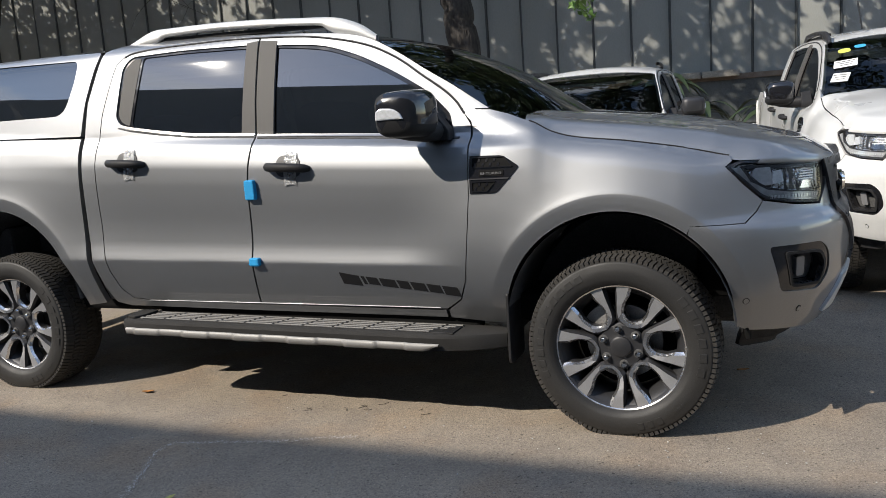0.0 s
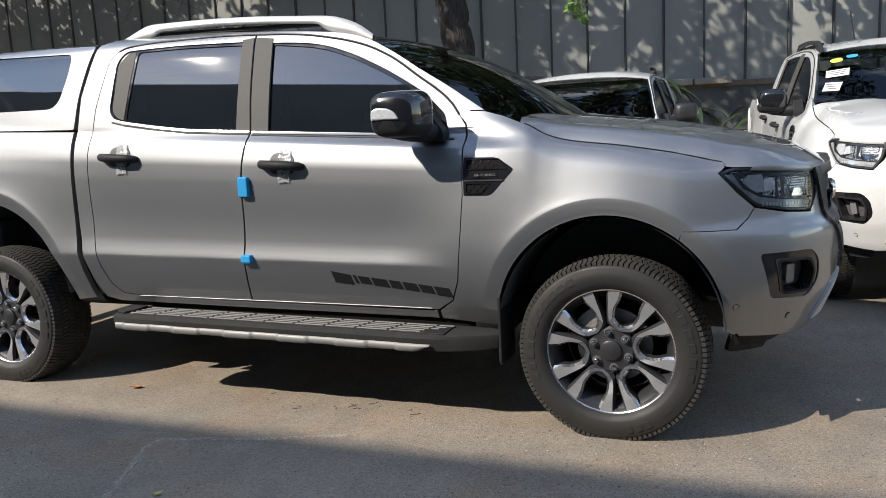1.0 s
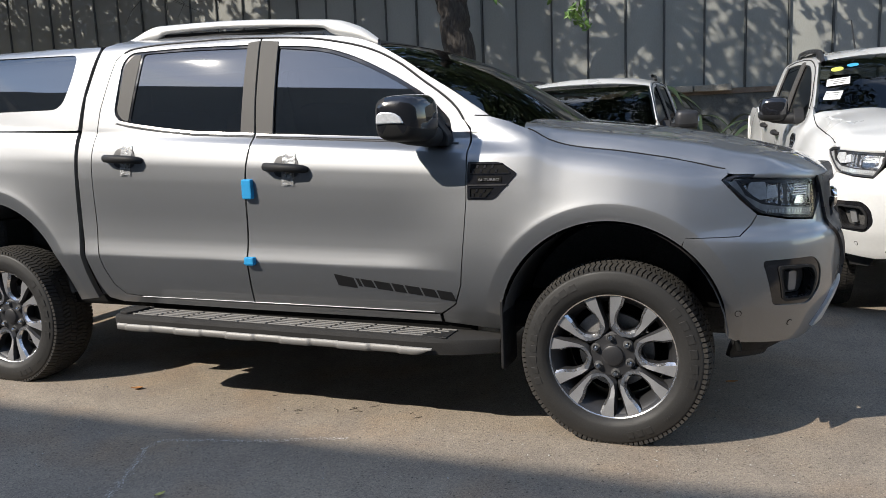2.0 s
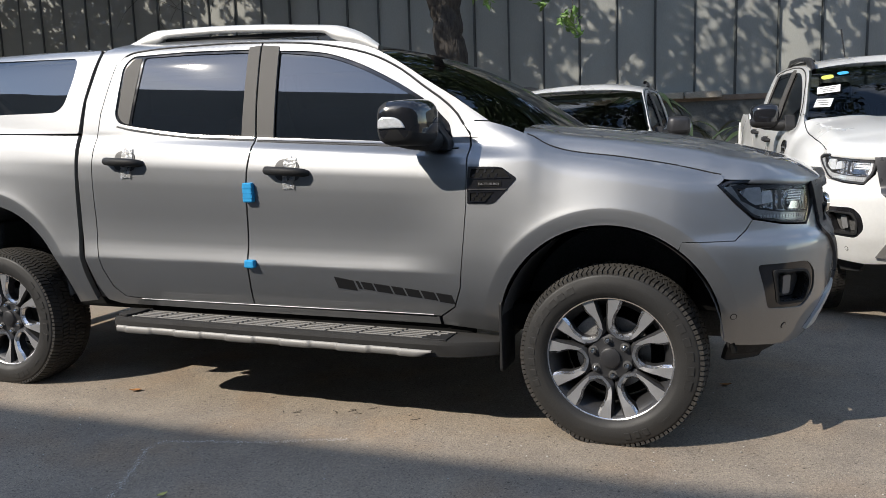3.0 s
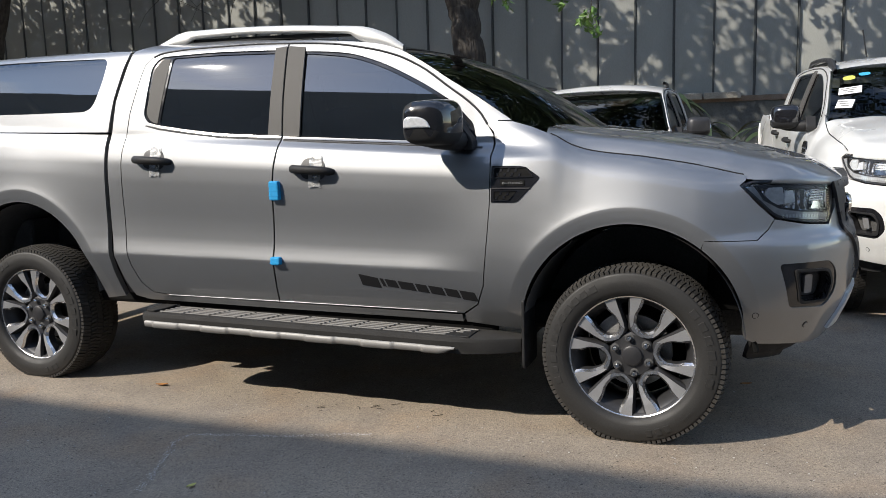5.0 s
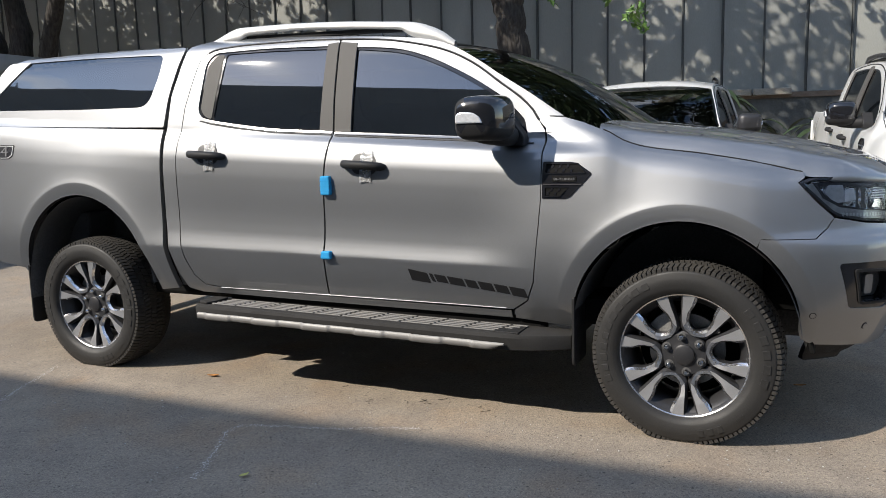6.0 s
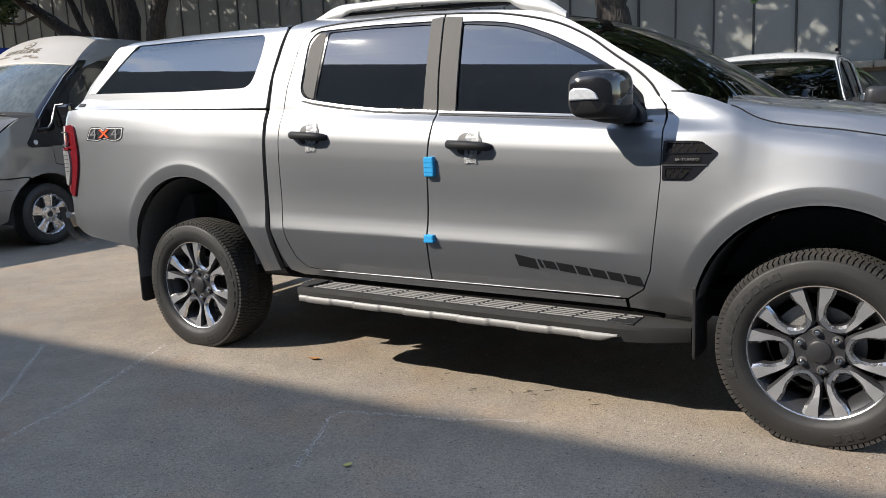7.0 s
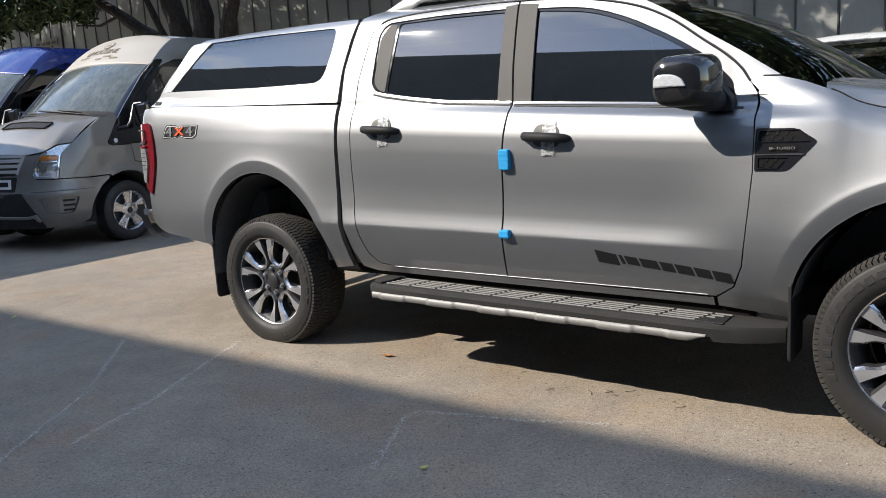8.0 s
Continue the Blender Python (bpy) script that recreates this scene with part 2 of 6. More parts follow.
def sheet(name, surface, outline, holes=(), gap=(0.035, 0.018), depth=0.03, inset=0.0, mirror=False, edge=0.02, guides=()):
    """A shaped sheet of metal or glass: an outline on a surface (u, v), with holes, smooth normals and edges turned inwards by depth.
    guides: lines along which it is folded."""
    from mathutils import geometry
    loops = [spaced(o, edge) for o in (outline, *holes)]
    flat = np.array(loops[0])
    us = np.arange(flat[:, 0].min(), flat[:, 0].max(), gap[0])
    vs = np.arange(flat[:, 1].min(), flat[:, 1].max(), gap[1])
    grid = np.stack(np.meshgrid(us, vs), -1).reshape(-1, 2)
    keep = inside(grid, loops[0])
    for o in loops[1:]:
        keep &= ~inside(grid, o)
    for o in loops:
        keep &= near(grid, o) > 0.45 * min(gap[0], gap[1])
    for fold in guides:
        keep &= near(grid, list(fold) + list(fold)[::-1]) > 0.006
    bends = np.array([p for fold in guides for p in fold]) if guides else np.zeros((0, 2))
    if len(bends):
        ok = inside(bends, loops[0])
        for o in loops:
            ok &= near(bends, o) > 0.004
        for o in loops[1:]:
            ok &= ~inside(bends, o)
        bends = bends[ok]
    points, edges = [], []
    for o in loops:
        s = len(points)
        points += o
        edges += [(s + i, s + (i + 1) % len(o)) for i in range(len(o))]
    rim = len(points)
    points += [tuple(p) for p in grid[keep]] + [tuple(p) for p in bends]
    vs2, _, tris, _, _, _ = geometry.delaunay_2d_cdt([Vector(p) for p in points], edges, [], 0, 1e-6)
    pts = np.array([tuple(v) for v in vs2])
    tris = np.array([tuple(t) for t in tris])
    mid = pts[tris].mean(1)
    ok = inside(mid, loops[0])
    for o in loops[1:]:
        ok &= ~inside(mid, o)
    tris = tris[ok]
    e = 1e-3
    place = surface(pts[:, 0], pts[:, 1])
    du = surface(pts[:, 0] + e, pts[:, 1]) - surface(pts[:, 0] - e, pts[:, 1])
    dv = surface(pts[:, 0], pts[:, 1] + e) - surface(pts[:, 0], pts[:, 1] - e)
    normal = np.cross(du, dv)
    normal /= np.linalg.norm(normal, axis=1)[:, None] + 1e-12
    place = place - normal * inset
    a, b, c = (pts[tris[:, k]] for k in range(3))
    wound = (b - a)[:, 0] * (c - a)[:, 1] - (b - a)[:, 1] * (c - a)[:, 0]
    tris = np.where(wound[:, None] > 0, tris, tris[:, ::-1])
    count = {}
    for t in tris:
        for i in range(3):
            count[(t[i], t[(i + 1) % 3])] = 1
    border = [(i, j) for i, j in count if (j, i) not in count]
    verts, norms, faces = list(place), list(normal), [tuple(t) for t in tris]
    for i, j in border:
        run = place[j] - place[i]
        out = np.cross(run, normal[i])
        out /= np.linalg.norm(out) + 1e-12
        s = len(verts)
        verts += [place[i], place[j], place[j] - normal[j] * depth, place[i] - normal[i] * depth]
        norms += [out] * 4
        faces.append((s + 1, s, s + 3, s + 2))
    verts, norms = np.array(verts), np.array(norms)
    if mirror:
        verts, norms = verts * (1, -1, 1), norms * (1, -1, 1)
        faces = [f[::-1] for f in faces]
    return mesh_of(name, verts, faces, norms)


def lathe(profile, count=64, axis="y"):
    """A turned form about the y axis: profile of (radius, y)."""
    bm = bmesh.new()
    rows = []
    for k in range(count):
        a = 2 * math.pi * k / count
        rows.append([bm.verts.new((r * math.cos(a), y, r * math.sin(a))) for r, y in profile])
    for k in range(count):
        p, q = rows[k], rows[(k + 1) % count]
        for i in range(len(profile) - 1):
            bm.faces.new((p[i], q[i], q[i + 1], p[i + 1]))
    bmesh.ops.recalc_face_normals(bm, faces=bm.faces)
    return smoothed(bm, 40)


def prism(outline, low, high, bevel=0.0, plane="xz", bm=None):
    """An outline pushed from low to high across its plane."""
    bm = bm or bmesh.new()
    put = {"xz": lambda p, d: (p[0], d, p[1]), "xy": lambda p, d: (p[0], p[1], d), "yz": lambda p, d: (d, p[0], p[1])}[plane]
    a, b = [bm.verts.new(put(p, low)) for p in outline], [bm.verts.new(put(p, high)) for p in outline]
    faces = [bm.faces.new(a), bm.faces.new(b[::-1])]
    faces += [bm.faces.new((a[i], b[i], b[(i + 1) % len(a)], a[(i + 1) % len(a)])) for i in range(len(a))]
    bmesh.ops.recalc_face_normals(bm, faces=faces)
    if bevel:
        bmesh.ops.bevel(bm, geom=[e for f in faces[:2] for e in f.edges], offset=bevel, segments=2, profile=0.5, affect="EDGES")
    return bm


def tube(path, radius, sides=8, bm=None, flat=1.0):
    """A bar along a path; radius may be a list."""
    bm = bm or bmesh.new()
    path = [Vector(p) for p in path]
    radii = radius if isinstance(radius, (list, tuple)) else [radius] * len(path)
    rows, side = [], None
    for i, p in enumerate(path):
        way = (path[min(i + 1, len(path) - 1)] - path[max(i - 1, 0)]).normalized()
        side = way.cross(Vector((0, 0, 1))) if side is None else side - way * side.dot(way)
        side = side.normalized() if side.length > 1e-3 else Vector((1, 0, 0))
        up = side.cross(way)
        rows.append([bm.verts.new(p + radii[i] * (side * math.cos(a) * flat + up * math.sin(a))) for a in (2 * math.pi * k / sides for k in range(sides))])
    for p, q in zip(rows, rows[1:]):
        for k in range(sides):
            bm.faces.new((p[k], p[(k + 1) % sides], q[(k + 1) % sides], q[k]))
    bm.faces.new(rows[0])
    bm.faces.new(rows[-1][::-1])
    bmesh.ops.recalc_face_normals(bm, faces=bm.faces)
    return smoothed(bm, 50)


def loft(rows, closed=False, flat=False, name="loft"):
    """A sheet through rows of points."""
    rows = np.array(rows, float)
    n, m = rows.shape[:2]
    faces = [(i * m + j, i * m + (j + 1) % m, (i + 1) * m + (j + 1) % m, (i + 1) * m + j) for i in range(n - 1) for j in range(m if closed else m - 1)]
    return mesh_of(name, rows.reshape(-1, 3), faces, flat=flat)


def turned_out(me):
    """Faces of a closed or open mesh made to agree and face outwards."""
    bm = bmesh.new()
    bm.from_mesh(me)
    bmesh.ops.recalc_face_normals(bm, faces=bm.faces)
    bm.to_mesh(me)
    bm.free()
    return me

# ---- the yard: asphalt, sheet-metal wall, building across the yard ----
def asphalt_material():
    m = material("asphalt", (0.175, 0.160, 0.142), 0.88, 0.0)
    n, l = m.node_tree.nodes, m.node_tree.links
    s = n["Principled BSDF"]
    at = n.new("ShaderNodeTexCoord")

    def tex(kind, scale, detail=4):
        t = n.new(kind)
        t.inputs["Scale"].default_value = scale
        if kind == "ShaderNodeTexNoise":
            t.inputs["Detail"].default_value = detail
        l.new(at.outputs["Object"], t.inputs["Vector"])
        return t

    def ramp(value, stops):
        r = n.new("ShaderNodeValToRGB")
        r.color_ramp.elements[0].position, r.color_ramp.elements[0].color = stops[0][0], (*stops[0][1], 1)
        r.color_ramp.elements[1].position, r.color_ramp.elements[1].color = stops[-1][0], (*stops[-1][1], 1)
        for p, c in stops[1:-1]:
            r.color_ramp.elements.new(p).color = (*c, 1)
        l.new(value, r.inputs["Fac"])
        return r.outputs["Color"]

    def mix(a, b, fac, kind="MIX"):
        x = n.new("ShaderNodeMixRGB")
        x.blend_type = kind
        for slot, v in ((0, fac), (1, a), (2, b)):
            if isinstance(v, (float, tuple)):
                x.inputs[slot].default_value = v
            else:
                l.new(v, x.inputs[slot])
        return x.outputs["Color"]

    broad = ramp(tex("ShaderNodeTexNoise", 0.55, 5).outputs["Fac"], [(0.35, (0.234, 0.197, 0.157)), (0.52, (0.272, 0.229, 0.182)), (0.70, (0.310, 0.259, 0.203))])
    blotch = ramp(tex("ShaderNodeTexNoise", 5.0, 6).outputs["Fac"], [(0.36, (0.90, 0.90, 0.91)), (0.62, (1.04, 1.04, 1.03))])
    stones = tex("ShaderNodeTexVoronoi", 150)
    chips = ramp(stones.outputs["Color"], [(0.05, (0.80, 0.80, 0.80)), (0.5, (1.0, 1.0, 1.0)), (0.95, (1.24, 1.23, 1.21))])
    grit = ramp(tex("ShaderNodeTexNoise", 330, 2).outputs["Fac"], [(0.3, (0.74, 0.74, 0.74)), (0.7, (1.25, 1.25, 1.25))])

    def flecks(scale, reach, share, tone):
        """Scattered specks: some cells of a cell pattern, each with a small core of its own tone."""
        cell = tex("ShaderNodeTexVoronoi", scale)
        core, pick, both_of = (n.new("ShaderNodeMath") for _ in range(3))
        core.operation, core.inputs[1].default_value = "LESS_THAN", reach
        pick.operation, pick.inputs[1].default_value = "LESS_THAN", share
        both_of.operation = "MULTIPLY"
        l.new(cell.outputs["Distance"], core.inputs[0])
        l.new(cell.outputs["Color"], pick.inputs[0])
        l.new(core.outputs[0], both_of.inputs[0])
        l.new(pick.outputs[0], both_of.inputs[1])
        return mix((1.0, 1.0, 1.0, 1.0), (tone, tone, tone, 1.0), both_of.outputs[0])

    c = broad
    for layer in (blotch, chips, grit, flecks(62, 0.26, 0.37, 0.62), flecks(115, 0.34, 0.42, 0.68), flecks(83, 0.22, 0.36, 1.35), flecks(21, 0.11, 0.42, 0.40)):
        c = mix(c, layer, 1.0, "MULTIPLY")
    rust = ramp(tex("ShaderNodeTexNoise", 1.7, 5).outputs["Fac"], [(0.52, (1.0, 1.0, 1.0)), (0.72, (1.10, 0.98, 0.86))])
    c = mix(c, rust, 1.0, "MULTIPLY")
    l.new(c, s.inputs["Base Color"])
    b = n.new("ShaderNodeBump")
    b.inputs["Strength"].default_value, b.inputs["Distance"].default_value = 0.55, 0.004
    h = mix(grit, stones.outputs["Distance"], 0.5)
    l.new(h, b.inputs["Height"])
    l.new(b.outputs["Normal"], s.inputs["Normal"])
    return m


GROUND = 0.025
ASPHALT = asphalt_material()
SHEET = material("painted_sheet_metal", (0.265, 0.270, 0.250), 0.55, 0.0, 0.06, 90, 0.55, 0.9, (0.175, 0.185, 0.175), object_tone=0.08, stretch=(1, 1, 0.25))
SEAM = material("seam_cap", (0.055, 0.060, 0.058), 0.55, 0.0, 0.1, 60, 0.3, 2)
RUST = material("rusty_beam", (0.17, 0.135, 0.105), 0.85, 0.0, 0.2, 50, 0.6, 3, (0.10, 0.062, 0.040), 0.2)
PLINTH = material("dark_plinth", (0.075, 0.082, 0.082), 0.8, 0.0, 0.2, 40, 0.5, 1.5, (0.045, 0.047, 0.045), 0.2)
FACADE = material("grey_facade", (0.21, 0.21, 0.215), 0.85, 0.0, 0.08, 20, 0.3, 0.4, (0.10, 0.105, 0.11))
DOT_YELLOW = material("yellow_leaf", (0.52, 0.50, 0.14), 0.7, 0.0, 0.2, 60)
DOT_BROWN = material("brown_leaf", (0.38, 0.17, 0.05), 0.8, 0.0, 0.3, 60)
GRIT = material("grey_grit", (0.38, 0.36, 0.33), 0.9, 0.0, 0.5, 120)
CHALK = material("pale_scratch", (0.60, 0.57, 0.53), 0.9, 0.0, 0.5, 120)

ground = part("ground", loft([[(x, y, GROUND) for x in (-400, -60, -20, 0, 20, 60, 400)] for y in (-400, -60, -20, 0, 20, 60, 400)], name="ground"), ASPHALT)
tagged(ground, "worn grey-brown asphalt of a parking yard", "ground", kind="structure")

# The wall behind the vehicles: upright sheets between seam caps, on a beam and a plinth.
WALL_Y, WALL_FOOT, WALL_TOP, SHEET_W = 12.0, 1.86, 6.2, 0.715
wall = thing("wall_north", "grey-green sheet-metal wall with upright seams on a rusty beam", "wall", kind="structure")
rng = random.Random(4)


def wall_sheet():
    rows = []
    for z in np.linspace(WALL_FOOT - 0.04, WALL_TOP, 9):
        rows.append([(x, -0.012 * math.sin(math.pi * (x + SHEET_W / 2 - 0.02) / (SHEET_W - 0.04)) - 0.004 * math.sin(z * 5.1 + x * 9), z) for x in np.linspace(-SHEET_W / 2 + 0.02, SHEET_W / 2 - 0.02, 5)])
    return loft(rows, name="panel")


first = -1.48 - 48 * SHEET_W
sheet_mesh = wall_sheet()
cap_mesh = bpy.data.meshes.new("seam")
cap_bm = box((0.036, 0.05, WALL_TOP - WALL_FOOT + 0.04), (0, 0, (WALL_TOP + WALL_FOOT - 0.04) / 2), 0.012)
cap_bm.to_mesh(cap_mesh)
cap_bm.free()
for i in range(82):
    x = first + i * SHEET_W
    panel = part("panel", sheet_mesh, SHEET, wall)
    panel.matrix_basis = pose(x + SHEET_W / 2, WALL_Y - 0.01 + rng.uniform(-0.012, 0.012), 0, rng.uniform(-0.12, 0.12), 0, rng.uniform(-1.2, 1.2))
    seam = part("seam", cap_mesh, SEAM, wall)
    seam.matrix_basis = pose(x + rng.uniform(-0.012, 0.012), WALL_Y - 0.02, 0)
WALL_X0, WALL_X1 = first - 0.4, first + 82 * SHEET_W + 0.4
MID = (WALL_X0 + WALL_X1) / 2
part("backing", box((WALL_X1 - WALL_X0, 0.10, WALL_TOP), (MID, WALL_Y + 0.08, WALL_TOP / 2)), SEAM, wall)
part("beam", box((WALL_X1 - WALL_X0, 0.10, 0.10), (MID, WALL_Y - 0.09, WALL_FOOT - 0.07), 0.008), RUST, wall)
for i in range(20):
    part("plinth", box((2.8, 0.10, 0.86), (first + 1.4 + i * 2.86, WALL_Y - 0.03 - 0.03 * (i % 2), 1.37), 0.01), PLINTH, wall)
    part("plinth", box((2.8, 0.12, 0.94), (first + 1.4 + i * 2.86, WALL_Y - 0.04, 0.455), 0.01), PLINTH, wall)

CONCRETE = material("weathered_concrete", (0.30, 0.275, 0.23), 0.9, 0.0, 0.25, 60, 0.5, 4, (0.17, 0.15, 0.12), 0.3)
for x, w in ((2.98, 0.64), (2.30, 0.66), (1.62, 0.66)):
    part("coping", box((w, 0.20, 0.12), (x, WALL_Y - 0.15, 1.855), 0.012), CONCRETE, wall)
sign = thing("notice_board", "small pale board with dark bars on the wall", "sign")
part("board", box((1.5, 0.03, 0.24), (-25.3, WALL_Y - 0.10, 4.44), 0.006), CONCRETE, sign)
for k, w in enumerate((0.26, 0.20, 0.26, 0.22)):
    part("printed_bar", box((w, 0.006, 0.10), (-25.85 + 0.36 * k, WALL_Y - 0.119, 4.42), 0.001), PLINTH, sign)

# The building whose roof edge shades the near half of the yard.
building = thing("building", "tall plain grey building across the yard", "building", kind="structure")
BUILD_H = 11.5
BUILD_Y = -1.14 - 0.93 * BUILD_H
part("wall", box((140, 6, BUILD_H), (0, BUILD_Y - 3, BUILD_H / 2)), FACADE, building)
# Unseen low block, added to cast the shadow edge beside the vans.
part("wing", box((8, 12, 4.0), (-11.2, -8.2, 2.0)), FACADE, building)


# ---- the pickup: one body surface, from which every sheet is cut ----
# plan line of the right flank: round the rear corner, along the side, round the nose
PLAN = [(-1.13, 0), (-1.13, .3), (-1.125, .6), (-1.115, .74), (-1.08, .83), (-1.0, .885), (-.85, .903), (-.5, .905), (0, .905), (1, .905),
        (2, .905), (3, .905), (3.25, .903), (3.45, .89), (3.62, .86), (3.76, .81), (3.88, .735), (3.965, .64), (4.03, .50), (4.07, .30), (4.085, .0)]
def _plan():
    p = np.array(PLAN); d = np.r_[0, np.cumsum(np.hypot(*np.diff(p, axis=0).T))]
    t = np.linspace(0, d[-1], 1200)
    x, y = pchip(d, p[:, 0])(t), pchip(d, p[:, 1])(t)
    u = np.r_[0, np.cumsum(np.hypot(np.diff(x), np.diff(y)))]
    return u - np.interp(1.0, x[300:900], u[300:900]) + 1.0, x, y
PU, PX, PY = _plan()
belt = lambda u: 1.335 - .058 * (np.clip(u, -1.3, 3.2) - .63)
SIDE = pchip([.40, .46, .50, .54, .60, .66, .70, .722, .729, .734, .740, .750, .765, .780, .80, .82, .86, .90, .95, 1.0, 1.05, 1.10, 1.16, 1.22, 1.27, 1.30, 1.33, 1.5, 1.68, 1.73, 1.77, 1.79, 1.82],
             [.13, .088, .067, .0500, .0315, .0165, .0078, .0034, .0024, .0027, .0038, .0058, .0090, .0118, .0148, .0164, .0172, .0162, .0130, .0090, .0056, .0034, .005, .018, .038, .055, .068, .124, .195, .225, .275, .33, .5])
PLAIN_SIDE = pchip([.40, .46, .50, .54, .60, .68, .75, .86, 1.0, 1.10, 1.16, 1.22, 1.27, 1.30, 1.33, 1.5, 1.82], [.13, .088, .067, .049, .0310, .0170, .0105, .0052, .0026, .0030, .005, .018, .038, .055, .068, .124, .5])
BED_SIDE = pchip([.40, .50, .60, .75, .95, 1.10, 1.16, 1.22, 1.27, 1.30, 1.33], [.10, .050, .020, .004, .002, .002, .006, .018, .038, .055, .068])
CABIN_SIDE = pchip([1.18, 1.30, 1.40, 1.50, 1.60, 1.70, 1.735, 1.765, 1.79, 1.82], [.044, .0735, .1010, .1325, .1680, .2078, .228, .270, .33, .5])
FENDER = pchip([-.06, 0, .02, .045, .07, .12, .2, .3, .4, .6], [.21, .112, .082, .060, .046, .031, .0145, .004, 0, 0])
NOSE = pchip([.36, .42, .50, .60, .72, .80, .835, .850, .865, .885, .905, .95, 1.06, 1.12, 1.17], [.16, .10, .06, .022, .003, 0, .0035, .0105, .0240, .0355, .0395, .045, .060, .09, .15])
hood_edge = pchip([2.6, 2.75, 2.9, 2.97, 3.05, 3.27, 3.5, 3.66, 4.0], [1.345, 1.31, 1.265, 1.225, 1.20, 1.17, 1.13, 1.095, 1.06])
FLARE = pchip([-.6, -.3, 0, .020, .040, .056, .062, .067, .075, .090, .120, .160, .20, .26, .33, .40, .5], [.020, .020, .0290, .0330, .0362, .0382, .0385, .0375, .0352, .0316, .0262, .0206, .0152, .0078, .0026, .0005, 0])
ARCH = {"front": (3.215, .45, .445, .47), "rear": (.05, .45, .485, .55)}
def flare(u, z):
    out = 0
    for cx, cz, rx, rz in ARCH.values():
        du, dz = u - cx, z - cz
        rho = np.sqrt((du / rx) ** 2 + (np.maximum(dz, 0) / rz) ** 2)
        d = (rho - 1) * (rx + rz) / 2
        d = np.minimum(d, .06) + np.maximum(d - .06, 0) / (1 + .55 * smooth(.1, .5, -du if cx > 1 else abs(du)))
        out = out + FLARE(np.clip(d, -.5, .49)) * (.3 + .7 * smooth(.48, .85, z))
    return out
def P(u, z):
    """The right flank: plan length u, height z."""
    u, z = np.broadcast_arrays(np.asarray(u, float), np.asarray(z, float))
    u = np.clip(u, PU[0] + 2e-3, PU[-1] - 2e-3)
    b = belt(u)
    zn = .53 + (np.minimum(z, b + .04) - .53) * (1.30 - .53) / (b - .53)
    k = smooth(b - .035, b + .025, z)
    c = smooth(.2, .75, u)
    fade = smooth(2.30, 2.68, u)
    side = ((SIDE(zn) * (1 - fade) + PLAIN_SIDE(zn) * fade) * c + BED_SIDE(zn) * (1 - c)) * (1 - k) + (CABIN_SIDE(z) + .05 * np.clip(u - 1.35, -.6, 1.2) + .030 * (np.clip(u, -1, 2.8) - 1.0) * (z - 1.45)) * k
    low = PLAIN_SIDE(np.minimum(zn, .80))
    fender = low + FENDER(hood_edge(u) - z)
    f = smooth(2.58, 3.05, u)
    d = side * (1 - f) + fender * f
    n = smooth(3.45, 3.75, u)
    d = d * (1 - n) + NOSE(z) * n
    d = d - flare(u, z)
    x, y = np.interp(u, PU, PX), np.interp(u, PU, PY)
    e = 1e-3
    tx, ty = np.interp(u + e, PU, PX) - np.interp(u - e, PU, PX), np.interp(u + e, PU, PY) - np.interp(u - e, PU, PY)
    l = np.hypot(tx, ty)
    nx, ny = -ty / l, tx / l
    return np.stack([x - nx * d, -(y - ny * d), z], -1)


def flare_folds(which):
    """Lines that follow the edge of a wheel-arch flare."""
    cx, cz, rx, rz = ARCH[which]
    folds = []
    for d in (0.034, 0.048, 0.056, 0.060, 0.064, 0.068, 0.076, 0.090, 0.106):
        k = 1 + d / ((rx + rz) / 2)
        folds.append([(cx + rx * k * math.cos(a), cz + rz * k * math.sin(a)) for a in np.linspace(0.05, math.pi - 0.05, 130)])
    return folds


def arch_line(which, a0, a1, grow=0.0, count=30):
    cx, cz, rx, rz = ARCH[which]
    return [(cx + (rx + grow) * math.cos(a), cz + (rz + grow) * math.sin(a)) for a in np.linspace(a0, a1, count)]


DOOR_TOP = [(0.814, 1.698), (0.891, 1.726), (1.09, 1.738), (1.352, 1.739), (1.606, 1.729), (1.82, 1.713), (2.006, 1.681), (2.146, 1.643), (2.285, 1.578),
            (2.422, 1.484), (2.520, 1.416), (2.581, 1.360), (2.622, 1.300)]
ROOF_EDGE = [(0.70, 1.752), (0.76, 1.772), (0.842, 1.782), (1.232, 1.772), (1.6, 1.748), (1.9, 1.722), (2.05, 1.702), (2.151, 1.673), (2.282, 1.606), (2.419, 1.520), (2.550, 1.441), (2.678, 1.358), (2.72, 1.331)]
door_top, roof_edge = (pchip(*zip(*pts)) for pts in (DOOR_TOP, ROOF_EDGE))
FRONT_EDGE = [(2.648, 1.22), (2.656, 1.12), (2.655, 1.0), (2.643, 0.871), (2.630, 0.76), (2.615, 0.65), (2.580, 0.565), (2.51, 0.518)]
SEAM_U = [(1.594, 1.728), (1.613, 1.45), (1.629, 1.30), (1.628, 1.24), (1.607, 1.05), (1.592, 0.75), (1.580, 0.525)]
GAP = 0.0042


def front_door_line():
    top = [(u, float(door_top(u))) for u in np.linspace(1.594 + GAP, 2.615, 36)]
    return top + [(2.640, 1.275)] + FRONT_EDGE + [(2.3, 0.519), (1.9, 0.524)] + [(u + GAP, z) for u, z in SEAM_U[::-1][:-1]]


